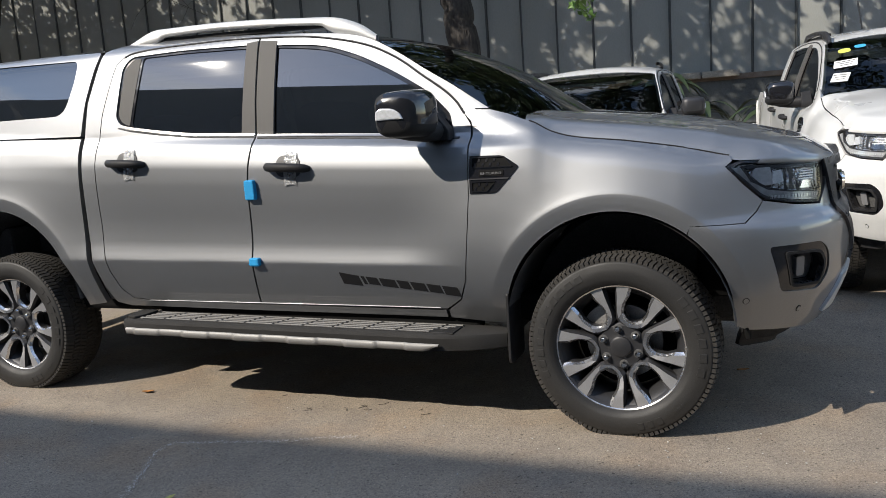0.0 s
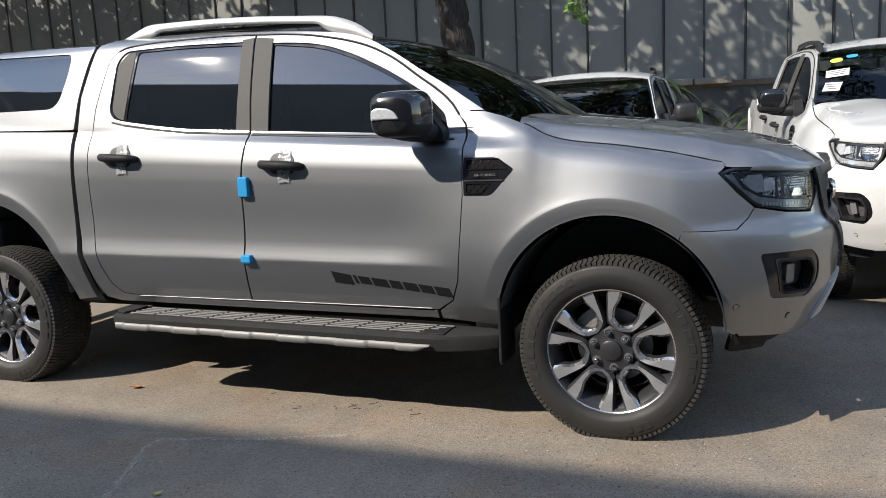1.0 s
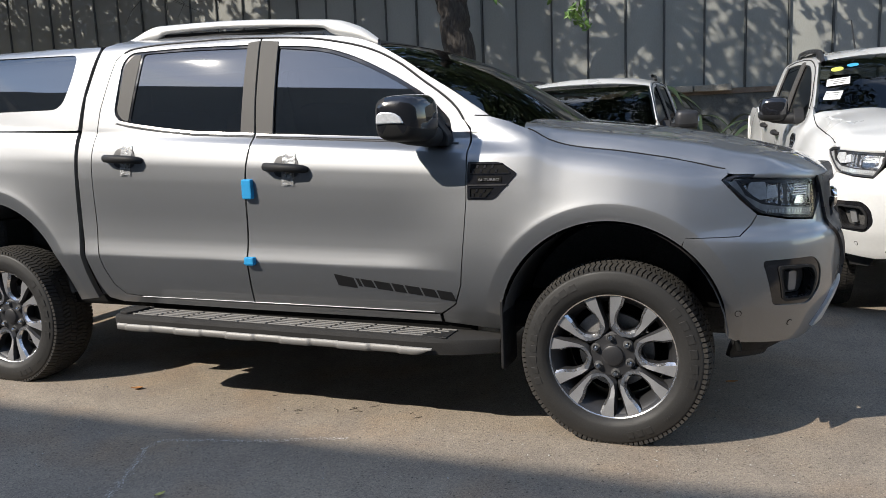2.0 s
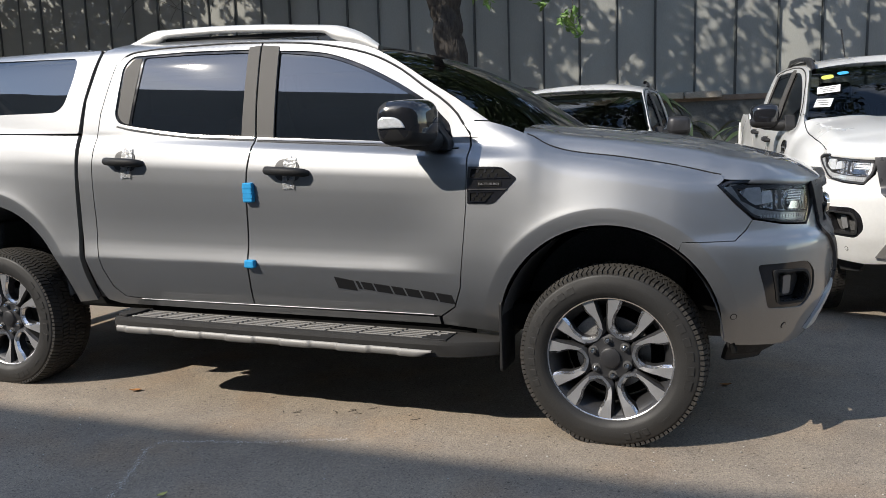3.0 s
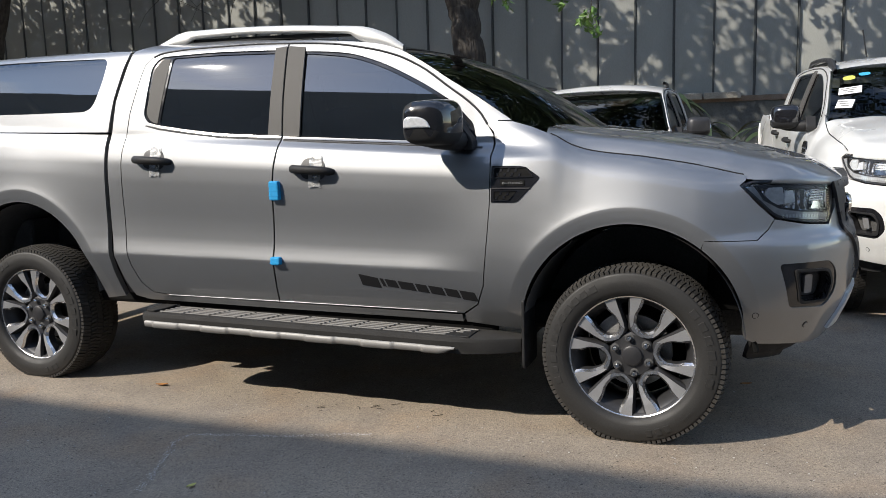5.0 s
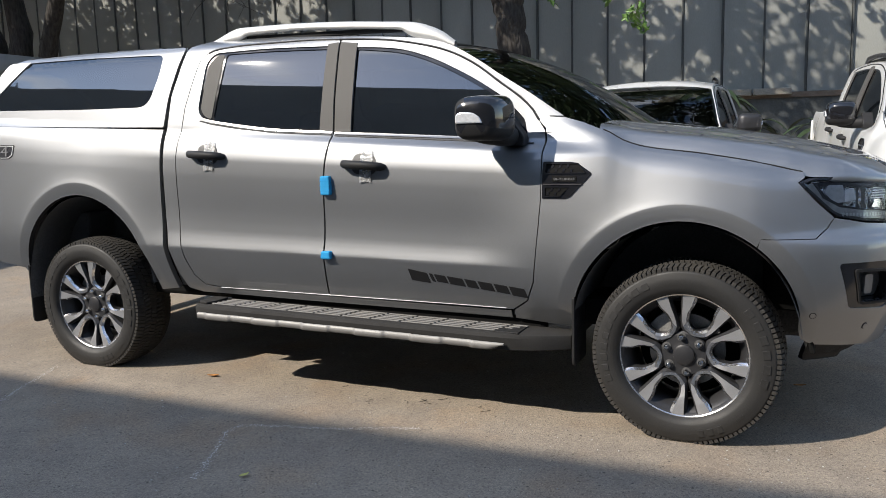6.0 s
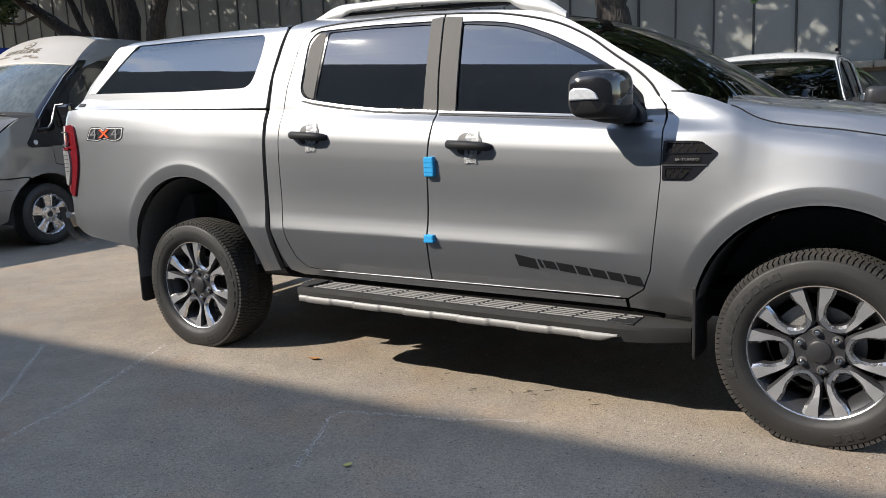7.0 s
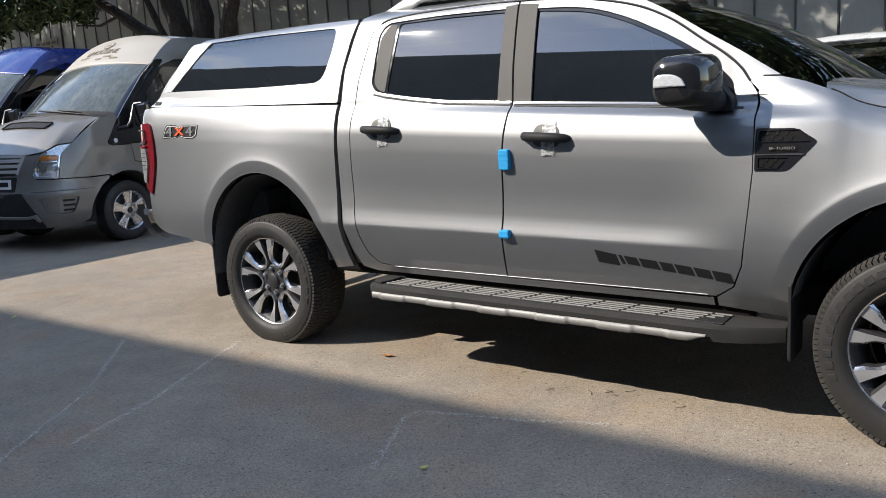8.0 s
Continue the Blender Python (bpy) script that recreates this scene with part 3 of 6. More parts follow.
def rear_door_line():
    top = [(u, float(door_top(u))) for u in np.linspace(0.83, 1.594 - GAP, 30)]
    back = [(0.80, 1.675), (0.785, 1.62), (0.770, 1.54), (0.752, 1.44), (0.747, 1.32), (0.741, 1.25), (0.735, 1.0), (0.735, 0.80), (0.752, 0.68), (0.785, 0.59), (0.84, 0.54), (0.93, 0.531)]
    return top + [(u - GAP, z) for u, z in SEAM_U[1:]] + [(1.2, 0.529)] + back[::-1]


FRONT_GLASS = rounded([(1.716, 1.297, .01), (1.688, 1.681, .02), (1.80, 1.668, .1), (1.932, 1.650, .1), (2.093, 1.596, .1), (2.29, 1.499, .1), (2.437, 1.408, .05), (2.53, 1.322, .02), (2.55, 1.248, .02)])
REAR_GLASS = rounded([(0.93, 1.370, .03), (0.95, 1.702, .02), (1.20, 1.703, .1), (1.53, 1.692, .01), (1.552, 1.312, .01), (1.20, 1.331, .1)])
QUARTER = rounded([(0.845, 1.43, .03), (0.852, 1.65, .03), (0.893, 1.697, .03), (0.938, 1.700, .01), (0.918, 1.378, .01), (0.875, 1.392, .03)])
FRONT_HOLE = rounded([(1.676, 1.288, .01), (1.662, 1.690, .02), (1.80, 1.682, .1), (1.942, 1.663, .1), (2.103, 1.609, .1), (2.30, 1.512, .1), (2.452, 1.418, .05), (2.548, 1.325, .02), (2.57, 1.238, .02)])
REAR_HOLE = rounded([(0.832, 1.42, .03), (0.838, 1.66, .05), (0.88, 1.710, .05), (1.20, 1.715, .1), (1.568, 1.703, .01), (1.59, 1.298, .01), (1.20, 1.318, .1), (0.87, 1.379, .05)])


RAISED = {}
FLAT = GROUND - 0.376 + 0.002


def mark_mesh(high, wide):
    me = bpy.data.meshes.new("raised_mark")
    bm = box((high, 0.0030, wide), (0, 0.0018, 0), 0.001)
    bm.to_mesh(me)
    bm.free()
    return me


def tyre_and_wheel(parent, at, side):
    """An alloy wheel with its tyre; side -1 shows its face to -y."""
    R, W = 0.376, 0.132
    wheel = part("wheel", lathe([(0.222, 0.10), (0.210, 0.085), (0.205, -0.02), (0.214, -0.06), (0.236, -0.088), (0.250, -0.098), (0.257, -0.106), (0.253, -0.113), (0.245, -0.110), (0.236, -0.096)], 72), [DARK_ALLOY, ALLOY], parent)
    for p in wheel.data.polygons:
        if p.center.y < -0.094 and math.hypot(p.center.x, p.center.z) > 0.2465:
            p.material_index = 1
    prof = [(0.232, 0.112), (0.250, 0.128), (0.300, 0.138), (0.336, 0.130), (0.348, 0.119), (0.358, 0.10), (0.367, 0.0), (0.358, -0.10), (0.349, -0.118),
            (0.344, -0.127), (0.341, -0.130), (0.336, -0.131), (0.320, -0.137), (0.300, -0.1385), (0.278, -0.136), (0.270, -0.133), (0.266, -0.130), (0.260, -0.127), (0.254, -0.118), (0.250, -0.112)]
    tyre = part("tyre", lathe(prof, 96), RUBBER, wheel, "black rubber tyre with dusty tread")
    for v in tyre.data.vertices:
        v.co.z = max(v.co.z, FLAT + 0.004)
    # tread: blocks in five rows, the outer rows wrap the shoulder
    verts, faces = [], []
    rng_t = random.Random(7)
    count = 108
    for row, (y0, y1) in enumerate([(-0.126, -0.080), (-0.076, -0.042), (-0.0385, -0.002), (0.002, 0.0385), (0.042, 0.076), (0.080, 0.126)]):
        for k in range(count):
            a0, a1 = (2 * math.pi * (k + f + 0.35 * (row % 2)) / count for f in (0.07, 0.80))
            lean = (0.010 if row % 2 else -0.010)
            s = len(verts)
            outer = row in (0, 5)
            for a in (a0, a1):
                for y, skew in ((y0, -lean), (y1, lean)):
                    edge = outer and abs(y) > 0.1
                    top = 0.3605 if edge else R - 0.9 * y * y
                    for r in (0.340, top):
                        w = a + skew
                        verts.append((r * math.cos(w), y * (0.99 if edge and r == top else 1.0), r * math.sin(w)))
            for f in ((0, 1, 3, 2), (4, 6, 7, 5), (0, 4, 5, 1), (2, 3, 7, 6), (1, 5, 7, 3)):
                faces.append([s + i for i in f])
    verts = [(x, y, max(z, FLAT)) for x, y, z in verts]
    tread = turned_out(mesh_of("tread", verts, faces, flat=True))
    part("tread", tread, TREAD, tyre)
    # raised marks on the wall of the tyre, as plain blocks
    for start, n, wide in ((118, 11, 8.3), (-14, 6, 10.5), (-76, 3, 7.0), (-48, 4, 2.2)):
        for k in range(n):
            m = Matrix.Rotation(-radians(start + k * wide), 4, "Y") @ Matrix.Translation((0.311, -0.1396, 0)) @ Matrix.Rotation(radians(5), 4, "Z")
            h = 0.028 if wide > 3 else 0.011
            mark = part("raised_mark", RAISED.setdefault((h, wide), mark_mesh(h, 0.312 * radians(wide) * 0.62)), RUBBER, tyre)
            mark.matrix_basis = m
    # spokes: six pairs, each pair straddles a nut
    for k in range(6):
        mid = radians(60 * k + 98)
        for hand in (-1, 1):
            def polar(r, deg):
                a = mid + hand * radians(deg)
                return r * math.cos(a), r * math.sin(a)
            slot = [polar(0.247, 6.8), polar(0.200, 6.4), polar(0.165, 5.4), polar(0.140, 4.8), polar(0.116, 6.0), polar(0.100, 12.0), polar(0.090, 21.0), polar(0.085, 30.1)]
            rim = [polar(0.247, 17.8), polar(0.204, 16.2), polar(0.176, 12.6), polar(0.158, 11.4), polar(0.132, 10.8), polar(0.112, 15.4), polar(0.101, 23.0), polar(0.097, 30.1)]
            web = [polar(0.247, 4.6), polar(0.198, 4.0), polar(0.160, 3.0), polar(0.136, 1.5), polar(0.112, 0.3), polar(0.098, 4.0), polar(0.085, 14.0), polar(0.076, 30.1)]
            lip = [polar(0.247, 20.4), polar(0.206, 19.0), polar(0.178, 15.6), polar(0.162, 14.8), polar(0.137, 14.4), polar(0.119, 18.8), polar(0.109, 25.0), polar(0.107, 30.1)]
            lift = [-0.109, -0.106, -0.102, -0.098, -0.094, -0.090, -0.087, -0.086]
            bm = bmesh.new()

            def ring_of(points, drop):
                return [bm.verts.new((x, y + drop, z)) for (x, z), y in zip(points, lift)]
            face_slot, face_rim, deep_slot, deep_rim = ring_of(slot, 0), ring_of(rim, -0.001), ring_of(web, 0.015), ring_of(lip, 0.010)
            low_slot, low_rim = ring_of(web, 0.05), ring_of(lip, 0.05)
            for one, two, kind in ((face_slot, face_rim, 1), (face_rim, deep_rim, 2), (face_slot, deep_slot, 0), (deep_slot, low_slot, 0), (deep_rim, low_rim, 0)):
                for i in range(7):
                    strip = bm.faces.new((one[i], one[i + 1], two[i + 1], two[i]))
                    strip.material_index = 2 if kind == 1 and i >= 4 else kind
            for i in (0, 7):
                bm.faces.new((face_slot[i], face_rim[i], deep_rim[i], low_rim[i], low_slot[i], deep_slot[i]))
            bmesh.ops.recalc_face_normals(bm, faces=bm.faces)
            part("spoke", bm, [DARK_ALLOY, BRUSHED, ALLOY], wheel)
    hub = part("hub", lathe([(0.0, -0.096), (0.033, -0.096), (0.040, -0.092), (0.042, -0.084), (0.052, -0.081), (0.084, -0.082), (0.094, -0.074), (0.096, -0.02), (0.0, -0.02)], 48), DARK_ALLOY, wheel)
    for k in range(6):
        a = radians(60 * k + 98)
        nut = lathe([(0.0, -0.104), (0.007, -0.103), (0.0115, -0.096), (0.0125, -0.088), (0.0125, -0.07)], 12)
        well = part("nut_well", lathe([(0.0125, -0.0835), (0.0175, -0.0835), (0.0185, -0.0815)], 16), LINER, wheel)
        well.matrix_basis = pose(0.072 * math.cos(a), 0, 0.072 * math.sin(a))
        ob = part("nut", nut, CHROME, wheel)
        ob.matrix_basis = pose(0.072 * math.cos(a), 0, 0.072 * math.sin(a))
    part("brake_disc", lathe([(0.075, 0.0), (0.150, 0.0), (0.150, 0.022), (0.075, 0.022)], 48), BRAKE, wheel)
    bm = bmesh.new()
    for k in range(9):
        a = radians(118 + 6 * k)
        bmesh.ops.create_cube(bm, size=1, matrix=Matrix.Rotation(-a, 4, "Y") @ Matrix.Translation((0.140, 0.0, 0)) @ Matrix.Diagonal((0.07, 0.075, 0.017, 1)))
    part("brake_caliper", bm, BRAKE, wheel)
    # black disc across the wheel's back, the inner shade put into its colour
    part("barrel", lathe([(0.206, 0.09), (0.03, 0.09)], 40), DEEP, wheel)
    wheel.matrix_basis = pose(*at) if side < 0 else pose(*at, 0, 0, 180)
    return wheel


def build_pickup():
    truck = thing("pickup_truck", "silver double-cab pickup with canopy, roof rails and side steps, on asphalt", "pickup")

    def both(name, mat, outline, holes=(), parent=truck, label="", **how):
        """A sheet on the right flank and its mirror image."""
        made = []
        for mirrored in (False, True):
            me = sheet(name, P, outline, holes, mirror=mirrored, **how)
            made.append(part(name, me, mat, parent if not isinstance(parent, (list, tuple)) else parent[mirrored], label))
        return made

    # doors, with glass, pillar covers and handles
    front_doors = both("front_door", PAINT, front_door_line(), [FRONT_HOLE], gap=(0.034, 0.009), label="silver front door with tinted window")
    rear_doors = both("rear_door", PAINT, rear_door_line(), [REAR_HOLE], gap=(0.034, 0.009), label="silver rear door with tinted window")
    both("window_frame", GLOSS, FRONT_HOLE, [FRONT_GLASS], front_doors, inset=0.006, depth=0.012)
    both("window_frame", GLOSS, REAR_HOLE, [REAR_GLASS, QUARTER], rear_doors, inset=0.006, depth=0.012)
    both("window_glass", TINT, FRONT_GLASS, (), front_doors, inset=0.011, depth=0.004, gap=(0.06, 0.03))
    both("window_glass", TINT, REAR_GLASS, (), rear_doors, inset=0.011, depth=0.004, gap=(0.06, 0.03))
    both("quarter_cover", SATIN, QUARTER, (), rear_doors, inset=0.004, depth=0.008)
    both("pillar_cover", SATIN, [(1.5988, 1.717), (1.689, 1.707), (1.718, 1.292), (1.6338, 1.296), (1.6178, 1.45)], (), front_doors, inset=-0.003, depth=0.008)
    both("pillar_cover", SATIN, [(1.531, 1.712), (1.5892, 1.717), (1.6082, 1.45), (1.6242, 1.298), (1.553, 1.303)], (), rear_doors, inset=-0.003, depth=0.008)
    both("belt_strip", BELT, [(1.64, 1.293), (2.1, 1.267), (2.56, 1.240), (2.56, 1.229), (2.1, 1.256), (1.64, 1.282)], (), front_doors, inset=-0.006, depth=0.012)
    both("belt_seal", LINER, [(1.64, 1.281), (2.1, 1.255), (2.60, 1.226), (2.60, 1.220), (2.1, 1.249), (1.64, 1.275)], (), front_doors, inset=-0.003, depth=0.008)
    both("belt_seal", LINER, [(0.86, 1.372), (0.93, 1.355), (1.1, 1.328), (1.3, 1.304), (1.622, 1.285), (1.622, 1.279), (1.3, 1.298), (1.1, 1.322), (0.93, 1.349), (0.85, 1.368)], (), rear_doors, inset=-0.003, depth=0.008)
    both("belt_strip", BELT, rounded([(0.87, 1.383, .02), (0.93, 1.369, .03), (1.1, 1.343, .05), (1.3, 1.318, .05), (1.622, 1.297, .01), (1.622, 1.286, .01), (1.3, 1.306, .05), (1.1, 1.330, .05), (0.93, 1.357, .03), (0.86, 1.377, .01)]), (), rear_doors, inset=-0.004, depth=0.010)

    # cab frame round the doors, roof, windscreen
    ring_top = [(u, float(roof_edge(u))) for u in np.linspace(0.70, 2.715, 52)]
    ring = ring_top + [(2.655, 1.337), (2.655, 1.235), (2.640 + GAP, 1.285)] + [(u, float(door_top(u)) + GAP) for u in np.linspace(2.615, 0.83, 50)]
    ring += [(0.796, 1.678), (0.780, 1.62), (0.765, 1.54), (0.747, 1.44), (0.742, 1.32), (0.736, 1.25), (0.730, 1.0), (0.730, 0.80), (0.747, 0.675), (0.78, 0.586), (0.836, 0.534), (0.93, 0.525)]
    ring += [(1.2, 0.522), (1.576, 0.517), (1.9, 0.515), (2.3, 0.511), (2.50, 0.510), (2.50, 0.475), (1.5, 0.485), (0.80, 0.495), (0.72, 0.515), (0.685, 0.60), (0.662, 0.72), (0.650, 0.89), (0.655, 1.20), (0.650, 1.335), (0.648, 1.50), (0.690, 1.70)]
    both("cab_frame", PAINT, ring)
    rows = []
    for u in np.linspace(0.70, 2.14, 26):
        edge = P(u, float(roof_edge(u)))
        s = -edge[1]
        rows.append([(edge[0] - 0.20 * (1 - a * a) * smooth(1.7, 2.14, u), a * s, edge[2] - 0.002 + 0.060 * (1 - abs(a) ** 2.4)) for a in np.linspace(-1, 1, 17)])
    part("roof", loft(rows, name="roof"), PAINT, truck)
    rows = []
    for v in np.linspace(-0.16, 1, 17):
        u = 2.72 + (2.14 - 2.72) * v
        e = P(u, float(roof_edge(u)) - 0.62 * max(u - 2.72, 0))
        v = max(v, 0)
        rows.append([(e[0] + (0.20 * (1 - v) - 0.20 * v) * (1 - a * a), a * (-e[1] - 0.01), e[2] - 0.004 + (0.060 * v + 0.055 * math.sin(math.pi * v)) * (1 - abs(a) ** 2.4) + 0.010 * math.sin(math.pi * v)) for a in np.linspace(-1, 1, 19)])
    part("windscreen", loft(rows, name="windscreen"), SCREEN, truck, "windscreen that mirrors the trees above")
    for a, b in ((-0.55, 0.05), (0.10, 0.62)):
        part("wiper", tube([(2.80 - 0.1 * abs(a), a, 1.285), (2.79, (a + b) / 2, 1.305), (2.77 - 0.1 * abs(b), b, 1.30)], 0.008, 6), PLASTIC, truck)
    part("cowl", loft([[(2.62 + 0.20 * (1 - a * a) + d, a * 0.80, 1.30 - h - 0.02 * a * a) for a in np.linspace(-1, 1, 13)] for d, h in ((0.0, 0.01), (0.06, 0.015), (0.11, 0.03))], name="cowl"), PLASTIC, truck)

    # roof rails: a long bar on two feet
    for side in (-1, 1):
        top = pchip([0.80, 0.98, 1.25, 1.54, 1.80, 1.96, 2.09, 2.17], [1.785, 1.838, 1.835, 1.823, 1.803, 1.788, 1.745, 1.690])
        low = pchip([0.80, 0.97, 1.02, 1.25, 1.54, 1.80, 1.90, 1.955, 2.09, 2.17], [1.765, 1.772, 1.798, 1.800, 1.788, 1.768, 1.757, 1.722, 1.690, 1.660])
        rows = []
        for u in np.linspace(0.80, 2.17 if side < 0 else 1.40, 48):
            y, a, b = 0.612 + 0.008 * math.sin(u), float(top(u)), float(low(u))
            w = 0.017
            rows.append([(u, side * (y - w), b), (u, side * (y + w), b), (u, side * (y + w), (a + 2 * b) / 3), (u, side * (y + w * 0.7), a - 0.004), (u, side * y, a), (u, side * (y - w * 0.7), a - 0.004)])
        part("roof_rail", turned_out(loft(rows, closed=True, name="roof_rail")), RAIL, truck, "raised silver roof rail")
        if side < 0:
            part("rail_shadow_strip", box((1.0, 0.03, 0.02), (1.5, side * 0.60, 1.772), 0.004, (0, 1.6, 0)), PLASTIC, truck)

    # bed side with flare, filler-free; its rear corner carries the tail lamp
    rear_arch = arch_line("rear", 0.08, math.pi - 0.14, count=40)
    bed = [(0.652, 0.51), (0.633, 0.65), (0.625, 0.80), (0.625, 0.95), (0.633, 1.20), (0.624, 1.332)]
    bed += [(u, 1.333 + (0.62 - u) * 0.040) for u in (0.3, 0.0, -0.3, -0.6, -0.88)]
    bed += [(-1.00, 1.385), (-1.25, 1.39), (-1.60, 1.39), (-1.60, 0.72), (-1.25, 0.70), (-1.02, 0.69), (-0.94, 0.645), (-0.86, 0.622), (-0.46, 0.575)]
    bed += rear_arch[::-1]
    lamp_tail = rounded([(-1.235, 1.285, .02), (-0.900, 1.30, .03), (-0.872, 1.20, .05), (-0.877, 1.05, .08), (-0.958, 0.86, .02), (-1.10, 0.96, .05), (-1.235, 1.02, .03)])
    bed_sides = both("bed_side", PAINT, bed, [lamp_tail], gap=(0.014, 0.012), guides=flare_folds("rear"), label="silver cargo-bed side with wheel-arch flare")
    tails = both("tail_lamp", RED, lamp_tail, (), inset=-0.012, depth=0.05, label="red and white tail lamp")
    both("reverse_lens", BADGE_GREY, rounded([(-1.18, 1.15, .01), (-0.955, 1.145, .02), (-0.947, 1.05, .03), (-0.995, 0.93, .02), (-1.12, 0.99, .02)]), (), tails, inset=-0.022, depth=0.012)
    for k in range(5):
        z = 1.02 + 0.024 * k
        both("lens_rib", LAMP_DARK, [(-1.17, z), (-1.17, z + 0.005), (-0.966, z + 0.005), (-0.966, z)], (), tails, inset=-0.0245, depth=0.004)
    both("lens_gap", RED, [(-1.19, 1.155), (-1.19, 1.168), (-0.945, 1.163), (-0.950, 1.150)], (), tails, inset=-0.0235, depth=0.006)
    both("lens_shade", LAMP_DARK, rounded([(-1.19, 1.18, .01), (-1.19, 1.255, .01), (-0.955, 1.262, .02), (-0.945, 1.178, .02)]), [rounded([(-1.185, 1.185, .01), (-1.185, 1.25, .01), (-0.962, 1.256, .02), (-0.952, 1.184, .02)])], tails, inset=-0.022, depth=0.006)
    part("tailgate", box((0.05, 1.2, 0.62), (-1.115, 0, 1.06), 0.015), PAINT, truck)
    part("rear_bumper", tube([(-1.07, -0.885, 0.75), (-1.20, -0.80, 0.70), (-1.25, -0.4, 0.68), (-1.25, 0.4, 0.68), (-1.20, 0.80, 0.70), (-1.07, 0.885, 0.75)], [0.022, 0.045, 0.055, 0.055, 0.045, 0.022], 8), STEEL, truck)
    for side in (-1, 1):
        rows = [[(x, side * (0.93 - d), z) for d in (0.0, 0.05)] for x, z in ((-1.09, 0.80), (-1.075, 0.74), (-1.03, 0.66), (-0.97, 0.61), (-0.86, 0.595))]
        part("bumper_end", loft(rows, name="bumper_end"), PLASTIC, truck)

    # canopy: shell sides, glass, roof, rear face
    can = rounded([(0.622, 1.345, .01), (0.627, 1.50, .05), (0.657, 1.66, .05), (0.682, 1.752, .03), (0.30, 1.768, .1), (-0.15, 1.772, .1), (-0.56, 1.765, .04), (-0.64, 1.72, .05), (-0.82, 1.545, .05), (-0.92, 1.42, .02), (-0.945, 1.398, .02), (-0.3, 1.372, .1)])
    can_glass = rounded([(-0.79, 1.478, .02), (-0.470, 1.742, .03), (0.0, 1.738, .1), (0.545, 1.722, .04), (0.540, 1.62, .05), (0.495, 1.452, .07), (0.0, 1.456, .1)])
    shells = both("canopy", PAINT, can, [can_glass], label="silver fibreglass canopy with side glass")
    both("canopy_glass", TINT, can_glass, (), shells, inset=0.004, depth=0.006, gap=(0.06, 0.03))
    both("glass_corner", RAIL, rounded([(-0.845, 1.478, .01), (-0.632, 1.745, .02), (-0.46, 1.745, .02), (-0.775, 1.478, .01)]), (), shells, inset=-0.002, depth=0.006)
    both("canopy_seam", PLASTIC, [(0.62, 1.338), (0.3, 1.349), (-0.3, 1.373), (-0.95, 1.398), (-0.95, 1.392), (-0.3, 1.367), (0.3, 1.343), (0.62, 1.332)], (), shells, inset=0.012, depth=0.01)
    locks = both("canopy_lock", PLASTIC, rounded([(-0.905, 1.406, .006), (-0.905, 1.424, .006), (-0.845, 1.422, .006), (-0.845, 1.404, .006)]), (), shells, inset=-0.004, depth=0.006)
    can_top = pchip([-0.56, -0.15, 0.30, 0.672], [1.765, 1.772, 1.768, 1.752])
    rows = [[(P(u, float(can_top(u)))[0] - 0.10 * (1 - a * a) * smooth(-0.2, -0.56, u), a * -P(u, float(can_top(u)))[1], float(can_top(u)) + 0.05 * (1 - abs(a) ** 2.5)) for a in np.linspace(-1, 1, 15)] for u in np.linspace(-0.56, 0.672, 12)]
    part("canopy_roof", loft(rows, name="canopy_roof"), PAINT, truck)
    rows = [[(x - 0.10 * (1 - a * a), a * s, z + k * (1 - abs(a) ** 2.5)) for a in np.linspace(-1, 1, 13)] for x, s, z, k in ((-0.56, 0.66, 1.765, 0.05), (-0.74, 0.73, 1.64, 0.03), (-0.93, 0.83, 1.41, 0.0), (-1.02, 0.82, 1.38, 0.0))]
    part("canopy_rear", loft(rows, name="canopy_rear"), TINT, truck)

    # rubber seal in the gap of cab and bed
    rows = [[(u + d, P(u, z)[1] + 0.035, z) for d in (-0.01, 0.03)] for u, z in ((0.66, 0.52), (0.635, 0.72), (0.63, 0.95), (0.64, 1.2), (0.632, 1.345), (0.64, 1.5), (0.672, 1.66), (0.695, 1.76))]
    for flip in (1, -1):
        part("gap_seal", loft([[(x, flip * y, z) for x, y, z in r] for r in rows], name="gap_seal"), LINER, truck)

    # front wing, lamp, bumper, bonnet
    front_arch = arch_line("front", 0.93, math.pi - 0.02, count=40)
    wing = [(2.655, 1.332), (2.655, 1.22), (2.660, 1.12), (2.659, 1.0), (2.647, 0.871), (2.634, 0.76), (2.620, 0.65), (2.585, 0.562), (2.515, 0.512), (2.515, 0.475), (2.755, 0.455)]
    wing += front_arch[::-1] + [(3.494, 0.858), (3.60, 0.857), (3.684, 0.858), (3.735, 0.893), (3.764, 0.930), (3.70, 0.985), (3.630, 1.058), (3.66, 1.078), (3.655, 1.098)]
    wing += [(u, float(hood_edge(u))) for u in np.linspace(3.63, 2.88, 26)] + [(2.80, 1.305), (2.72, 1.328)]
    vent = rounded([(2.664, 1.149, .005), (2.800, 1.146, .02), (2.868, 1.101, .012), (2.775, 1.001, .02), (2.664, 1.001, .005)])
    wings = both("front_wing", PAINT, wing, [vent], gap=(0.013, 0.012), guides=flare_folds("front"), label="silver front wing with black side vent")
    vents = both("side_vent", GLOSS, vent, (), wings, inset=-0.003, depth=0.02, label="gloss black side vent")
